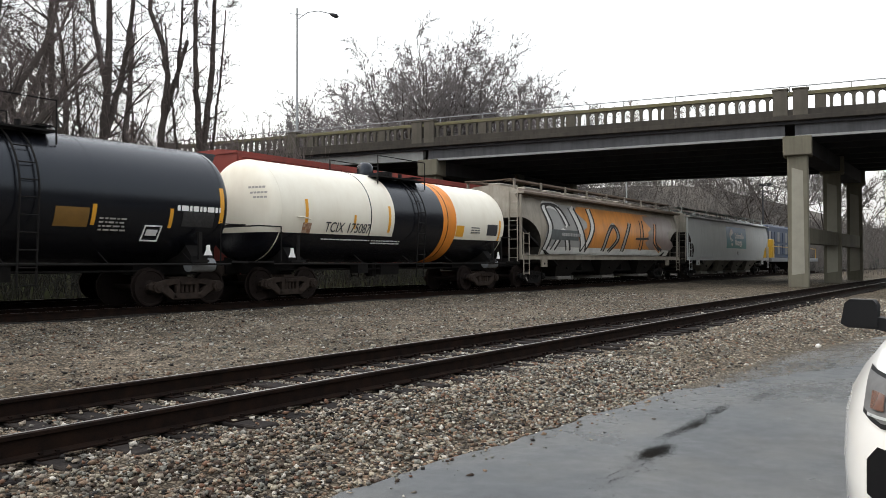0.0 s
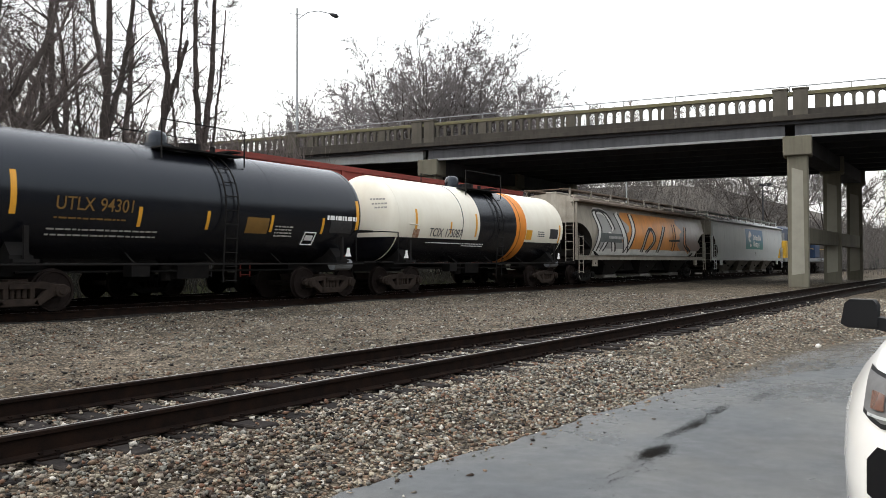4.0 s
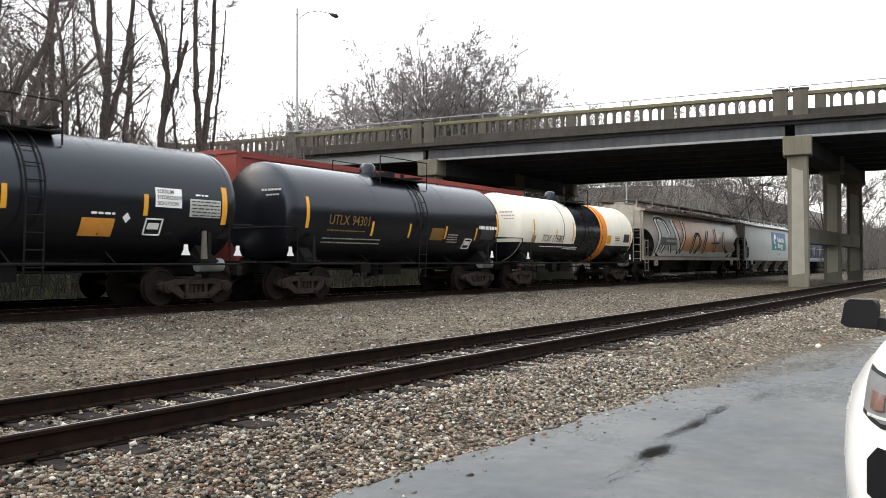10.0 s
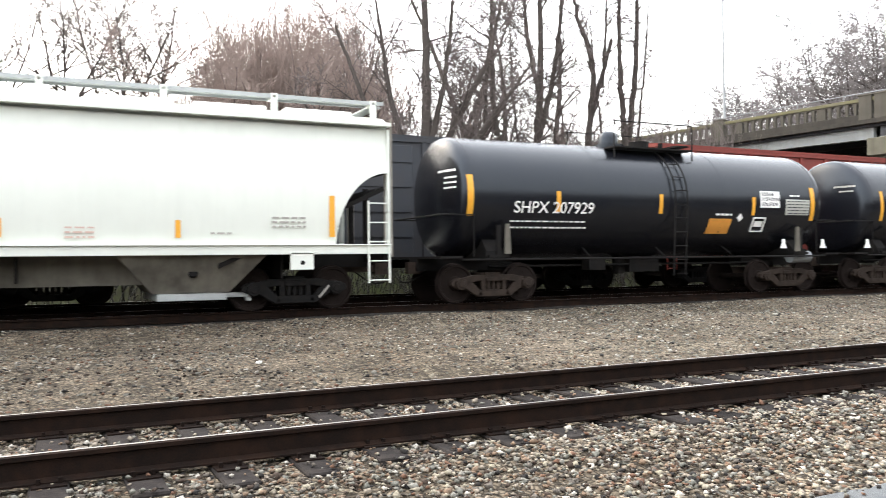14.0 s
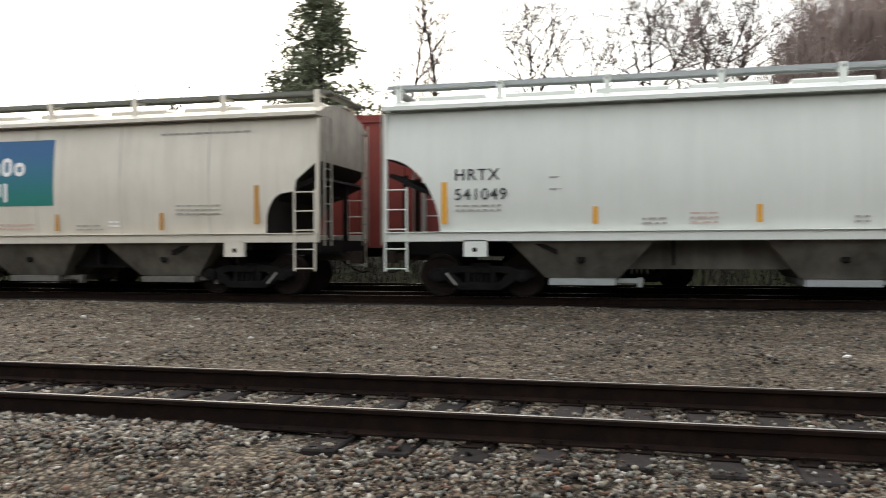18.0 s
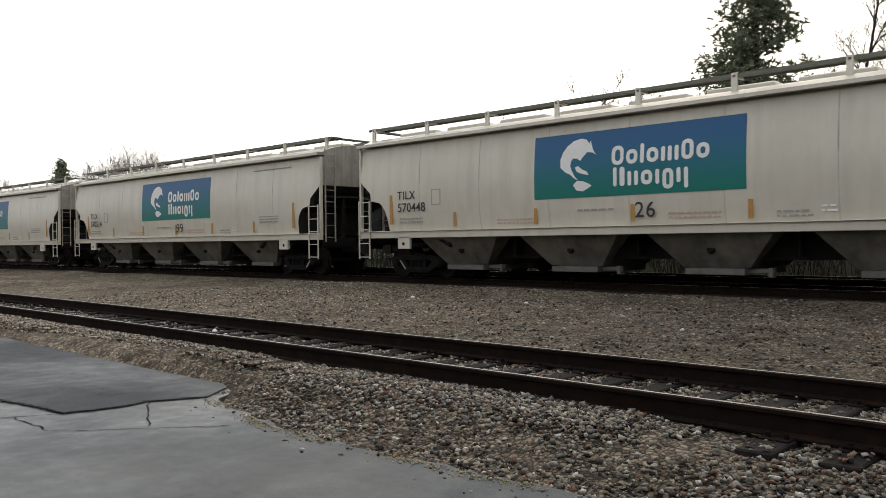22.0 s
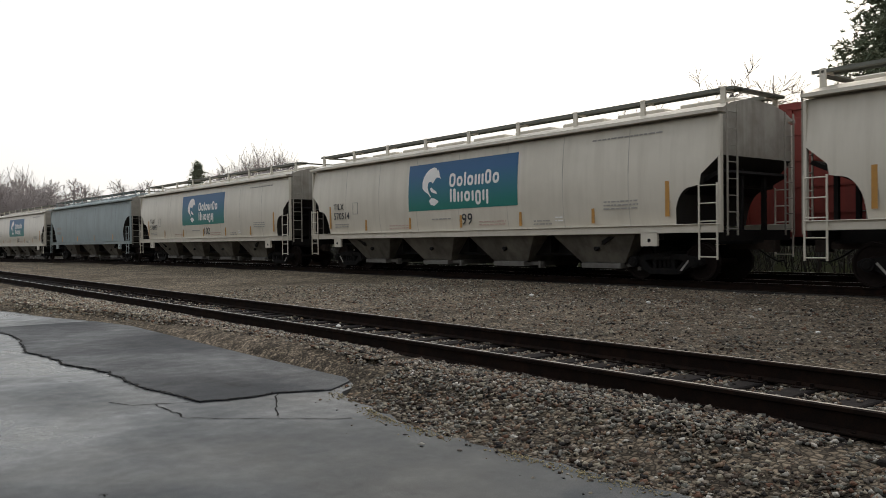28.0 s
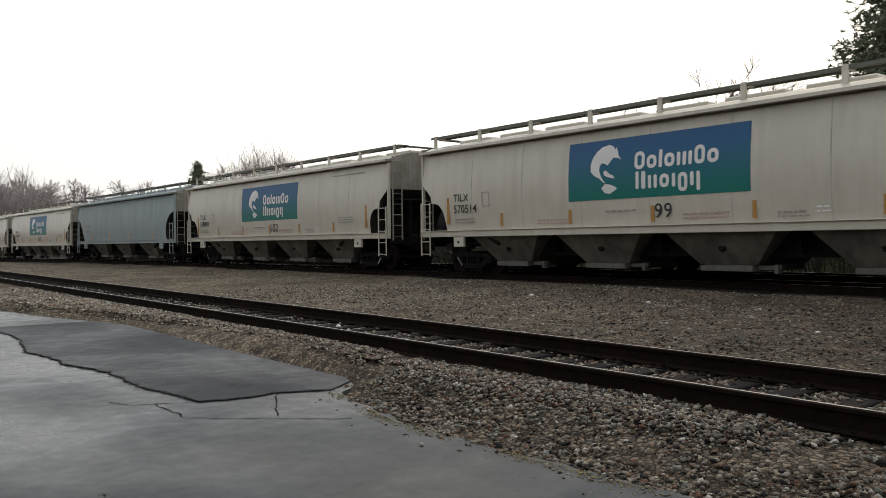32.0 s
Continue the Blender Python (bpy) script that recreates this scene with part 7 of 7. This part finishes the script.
def scrub(name, label, x0, x1, y0, y1, count, low, high, m, seed, r=0.012):
    """Weeds and brush too fine to count."""
    rng = random.Random(seed)
    segs = []
    for _ in range(count):
        x, y = rng.uniform(x0, x1), rng.uniform(y0, y1)
        z = bank_z(x, y) if abs(x) < 70 or x > 90 else 0.0
        p = Vector((x, y, z - 0.1))
        h = rng.uniform(low, high) * (0.6 + 0.8 * abs(noise.noise((x * 0.12, y * 0.12, 1))))
        d = Vector((rng.gauss(0, 0.22), rng.gauss(0, 0.22), 1)).normalized()
        q = p + d * h
        segs.append((tuple(p), tuple(q), r, r * 0.6))
        for _ in range(3):
            b = p.lerp(q, rng.uniform(0.3, 0.9))
            e = b + Vector((rng.gauss(0, 1), rng.gauss(0, 1), rng.uniform(0.4, 1.4))).normalized() * h * rng.uniform(0.2, 0.45)
            segs.append((tuple(b), tuple(e), r * 0.7, r * 0.5))
    v, f = tubes(segs, 3)
    tagged(new(name, quad_mesh(name, v, f, m)), label, "undergrowth", kind="stuff")


scrub("bank_brush", "dark bare brush on the bank behind the standing cars", -60, 46, 26.4, 31, 3600, 0.9, 2.6, BRUSH, 5, 0.022)
def thicket(name, label, az0, az1, d0, d1, count, high, m, seed, k=1.0):
    """Slender upright saplings standing close, their twigs a brown haze with a feathery top."""
    rng = random.Random(seed)
    segs = []
    for _ in range(count):
        az, dist = rng.uniform(az0, az1), rng.uniform(d0, d1)
        x, y = dist * math.sin(radians(az)), dist * math.cos(radians(az))
        edge = min((az - az0) / 3.0, (az1 - az) / 3.0, 1.0)
        h = high * (0.62 + 0.38 * edge) * rng.uniform(0.7, 1.0) * (1 + 0.22 * noise.noise((az * 0.6, dist * 0.2, 3)))
        p = Vector((x, y, bank_z(x, y) - 0.2))
        d = Vector((rng.gauss(0, 0.07), rng.gauss(0, 0.07), 1)).normalized()
        mid = p + d * h * 0.55
        top = mid + (d + Vector((rng.gauss(0, 0.12), rng.gauss(0, 0.12), 0))).normalized() * h * 0.45
        segs += [(tuple(p), tuple(mid), 0.035 * k, 0.022 * k), (tuple(mid), tuple(top), 0.022 * k, 0.01 * k)]
        for _ in range(9 if k < 1.5 else 15):
            t = rng.uniform(0.35, 1.0)
            b = p.lerp(mid, t / 0.55) if t < 0.55 else mid.lerp(top, (t - 0.55) / 0.45)
            e = b + Vector((rng.gauss(0, 0.5), rng.gauss(0, 0.5), rng.uniform(0.5, 1.4))).normalized() * h * rng.uniform(0.08, 0.2)
            segs.append((tuple(b), tuple(e), 0.013 * k, 0.009 * k))
    v, f = tubes(segs, 3)
    tagged(new(name, quad_mesh(name, v, f, m)), label, "undergrowth", kind="stuff")


thicket("sapling_thicket", "dense brown thicket of bare saplings behind the standing cars", 8.5, 22.5, 42, 53, 1650, 14.0, TWIG_RED, 15)
thicket("low_thicket", "bare grey-brown saplings behind the standing cars", 25.0, 48.0, 46, 62, 700, 8.6, TWIG, 16)
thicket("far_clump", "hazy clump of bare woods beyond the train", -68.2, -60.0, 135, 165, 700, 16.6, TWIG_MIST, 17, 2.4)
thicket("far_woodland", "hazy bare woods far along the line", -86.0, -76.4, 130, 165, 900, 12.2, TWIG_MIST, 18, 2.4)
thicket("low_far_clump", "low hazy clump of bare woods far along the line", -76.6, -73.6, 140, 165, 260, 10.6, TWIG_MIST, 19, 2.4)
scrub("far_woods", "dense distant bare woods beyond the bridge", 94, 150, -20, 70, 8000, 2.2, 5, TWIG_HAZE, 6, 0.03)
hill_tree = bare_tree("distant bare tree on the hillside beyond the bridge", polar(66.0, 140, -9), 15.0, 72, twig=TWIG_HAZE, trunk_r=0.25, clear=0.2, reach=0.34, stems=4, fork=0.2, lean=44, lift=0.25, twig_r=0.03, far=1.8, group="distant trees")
rng_far = random.Random(9)
for i in range(18):
    copy_thing(hill_tree, polar(61 + i * 1.3 + rng_far.uniform(-0.4, 0.4), rng_far.uniform(120, 175), rng_far.uniform(-3, 0) - (9 if i < 10 else 0), rng_far.uniform(0, 360)))
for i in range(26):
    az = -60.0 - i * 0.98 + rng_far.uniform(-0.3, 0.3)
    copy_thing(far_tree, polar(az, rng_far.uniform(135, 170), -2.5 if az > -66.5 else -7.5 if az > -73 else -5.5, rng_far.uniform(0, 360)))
evergreen("distant round-topped pine above the train", polar(-68.6, 130, 0.0), 13.8, 52, width=0.3)

from mathutils.bvhtree import BVHTree

# ---------------------------------------------------------------- parked white SUV
def suv():
    paint = mat("white_car_paint", (0.82, 0.82, 0.8), 0.22, spots=0.1, spot_scale=3, second=(0.7, 0.69, 0.66), coat=0.6)
    black = mat("black_plastic", (0.006, 0.006, 0.007), 0.5, spots=0.3, spot_scale=20, spec=0.16)
    glass = mat("dark_car_glass", (0.02, 0.022, 0.025), 0.06)
    lens = mat("headlight_lens", (0.12, 0.12, 0.12), 0.45, spots=0.7, spot_scale=7, second=(0.05, 0.05, 0.05), spec=0.3)
    amber = mat("amber_lens", (0.11, 0.045, 0.025), 0.25, spots=0.5, spot_scale=20)
    rubber = mat("tyre_rubber", (0.02, 0.02, 0.02), 0.85)
    car = thing("suv", "white sport utility vehicle parked on the asphalt", "car", pose(6.0, -0.37, 0.02, 0, 0, 180))
    # sections from nose to tail: x, half width, sill height, top height
    secs = [(2.5, 0.55, 0.5, 0.98), (2.46, 0.7, 0.4, 1.03), (2.3, 0.855, 0.34, 1.08), (2.05, 0.945, 0.32, 1.15), (1.7, 1.01, 0.32, 1.2), (1.2, 1.015, 0.32, 1.23), (0.95, 1.01, 0.32, 1.24), (0.0, 1.0, 0.32, 1.24), (-1.2, 1.0, 0.32, 1.24), (-2.0, 0.98, 0.34, 1.22), (-2.4, 0.9, 0.4, 1.18), (-2.48, 0.8, 0.5, 1.1)]
    bm = bmesh.new()
    rings = []
    for x, w, z0, zt in secs:
        half = [(w * 0.93, z0), (w * 0.99, z0 + 0.06), (w, z0 + (zt - z0) * 0.3), (w * 0.987, z0 + (zt - z0) * 0.53), (w * 0.96, z0 + (zt - z0) * 0.65), (w * 0.905, z0 + (zt - z0) * 0.77), (w * 0.835, z0 + (zt - z0) * 0.88), (w * 0.68, zt - 0.05), (w * 0.4, zt - 0.01), (0.0, zt)]
        rings.append([bm.verts.new((x, -y, z)) for y, z in half] + [bm.verts.new((x, y, z)) for y, z in half[-2::-1]])
    k = len(rings[0])
    for a, b in zip(rings, rings[1:]):
        for i in range(k):
            bm.faces.new((a[i], b[i], b[(i + 1) % k], a[(i + 1) % k]))
    bm.faces.new(rings[0])
    bm.faces.new(rings[-1])
    bmesh.ops.recalc_face_normals(bm, faces=bm.faces)
    skin = BVHTree.FromBMesh(bm)

    def patch(y0, y1, low, high, lift, n=10, m=6):
        """A piece of the front skin between two heights, lifted off it."""
        q = bmesh.new()
        grid = []
        for i in range(n + 1):
            t = i / n
            row = []
            for j in range(m + 1):
                y, z = y0 + (y1 - y0) * t, low(t) + (high(t) - low(t)) * j / m
                hit, normal = skin.ray_cast(Vector((4.0, y, z)), Vector((-1, 0, 0)))[:2]
                row.append(q.verts.new((hit if hit else Vector((2.2, y, z))) + (normal if normal else Vector((1, 0, 0))) * lift))
            grid.append(row)
        for ra, rb in zip(grid, grid[1:]):
            for j in range(m):
                q.faces.new((ra[j], ra[j + 1], rb[j + 1], rb[j]))
        return q

    part("body", bm, paint, car, smooth=38)
    bm = bmesh.new()
    cab = [(0.95, 1.16, 0.82), (0.25, 1.66, 0.68), (-0.6, 1.74, 0.68), (-1.9, 1.7, 0.66), (-2.35, 1.14, 0.8)]
    rings = [[bm.verts.new(p) for p in ((x, -w, z), (x, w, z), (x, 0.86, 1.12), (x, -0.86, 1.12))] for x, z, w in cab]
    for a, b in zip(rings, rings[1:]):
        for i in range(4):
            bm.faces.new((a[i], b[i], b[(i + 1) % 4], a[(i + 1) % 4]))
    bm.faces.new(rings[0])
    bm.faces.new(rings[-1])
    part("glasshouse", bm, glass, car, smooth=30)
    bm = bmesh.new()
    prism(bm, [(0.2, 1.68), (-0.6, 1.76), (-1.95, 1.72), (-2.05, 1.66), (-0.6, 1.69), (0.25, 1.63)], -0.7, 0.7)
    part("roof", bm, paint, car, bevel=0.02)
    for s in (-1, 1):
        bm = bmesh.new()
        for (xa, za), (xb, zb) in (((0.95, 1.14), (0.22, 1.68)), ((-0.35, 1.15), (-0.42, 1.71)), ((-1.4, 1.15), (-1.5, 1.71)), ((-2.35, 1.15), (-1.95, 1.7))):
            rod(bm, (xa, s * 0.86, za), (xb, s * 0.69, zb), 0.035, 6)
        part("pillars", bm, black, car)
        # headlamp, wrapped round the corner
        hl = part("headlight", patch(s * 0.44, s * 0.848, lambda t: 0.855 - 0.03 * t + 0.2 * max(t - 0.8, 0), lambda t: 0.945 + 0.055 * t, 0.016), lens, car, "clear headlight with an amber corner", smooth=60)
        part("lamp_surround", patch(s * 0.43, s * 0.855, lambda t: 0.838 - 0.03 * t + 0.2 * max(t - 0.8, 0), lambda t: 0.962 + 0.055 * t, 0.01), black, hl, smooth=60)
        part("corner_lens", patch(s * 0.755, s * 0.81, lambda t: 0.875, lambda t: 0.935, 0.021, 4, 3), amber, hl, smooth=60)
        part("lamp_bowl", patch(s * 0.56, s * 0.71, lambda t: 0.865, lambda t: 0.945, 0.021, 4, 3), glass, hl, smooth=60)
        part("lamp_strip", patch(s * 0.6, s * 0.82, lambda t: 0.845, lambda t: 0.856, 0.021, 5, 2), GALV, hl, smooth=60)
        # fog lamp recess
        fog = part("fog_lamp_recess", patch(s * 0.4, s * 0.825, lambda t: 0.5 + 0.05 * t ** 6, lambda t: 0.725 + 0.02 * t - 0.06 * max(t - 0.9, 0) / 0.1, 0.012), black, car, smooth=60)
        for z in (0.63, 0.68):
            part("slat", patch(s * 0.45, s * 0.7, lambda t: z, lambda t: z + 0.018, 0.018, 5, 1), glass, fog)
        # door mirror
        bm = bmesh.new()
        prism(bm, [(0.95, 1.12), (1.1, 1.112), (1.135, 1.13), (1.128, 1.17), (1.115, 1.245), (1.09, 1.27), (0.97, 1.268), (0.95, 1.24)], 0.8, 0.93, "x")
        for v in bm.verts:
            v.co.y *= s
        mir = part("door_mirror", bm, black, car, "black door mirror", bevel=0.03, smooth=80)
        bm = bmesh.new()
        prism(bm, [(0.78, 1.06), (0.96, 1.105), (1.1, 1.11), (1.1, 1.165), (0.94, 1.17), (0.78, 1.15)], 0.78, 0.92, "x")
        for v in bm.verts:
            v.co.y *= s
        part("mirror_arm", bm, black, mir, bevel=0.012)
        bm = bmesh.new()
        box(bm, -0.3, s * 0.985, 0.9, 2.2, 0.03, 0.05)
        box(bm, -0.2, s * 1.0, 0.5, 2.3, 0.03, 0.16)
        part("side_trim", bm, black, car)
        for x in (1.45, -1.42):
            bm = bmesh.new()
            lathe(bm, [(s * 0.7, 0.25), (s * 0.7, 0.36), (s * 0.74, 0.375), (s * 0.9, 0.375), (s * 0.94, 0.36), (s * 0.94, 0.25)], "y", 28, (x, 0, 0.375))
            wh = part("wheel", bm, rubber, car, smooth=40)
            bm = bmesh.new()
            lathe(bm, [(s * 0.82, 0.01), (s * 0.82, 0.24), (s * 0.935, 0.255), (s * 0.945, 0.22), (s * 0.9, 0.2), (s * 0.9, 0.01)], "y", 24, (x, 0, 0.375))
            part("rim", bm, GALV, wh, smooth=40)
    bm = bmesh.new()
    for z in (0.66, 0.72, 0.78):
        box(bm, 2.475, 0, z, 0.05, 1.0, 0.03)
    box(bm, 2.465, 0, 0.72, 0.03, 1.05, 0.22)
    part("grille", bm, black, car)
    return car


suv()


# ---------------------------------------------------------------- the train's run: metres along x, second by second
RUN = [-24.138, -22.852, -21.548, -20.226, -18.887, -17.531, -16.159, -14.77, -13.366, -11.945, -10.509, -9.057, -7.589, -6.105, -4.605, -3.089, -1.556, -0.007, 1.56, 3.145, 4.748, 6.369, 8.01, 9.671, 11.353, 13.056, 14.782, 16.531, 18.304, 20.103, 21.928, 23.78, 25.661]


def run_at(t):
    i = min(int(t), 31)
    return RUN[i] + (RUN[i + 1] - RUN[i]) * (t - i)


def motions():
    for car in TRAIN:
        x = car.location.x
        rows = []
        for t in range(33):
            dy, dz, turn = line_shift(x + RUN[t])
            rows.append((t, pose(x + RUN[t], MAIN_Y + dy, MAIN_Z + dz, 0, 0, turn)))
        walk(car, rows)
    turns = [0.4 * i for i in range(81)]
    spins = [(t, math.degrees((run_at(t) - RUN[0]) / WHEEL_R)) for t in turns]
    for wheels, x in WHEELSETS:
        walk(wheels, [(t, pose(x, 0, WHEEL_R, 0, a, 0)) for t, a in spins])


motions()
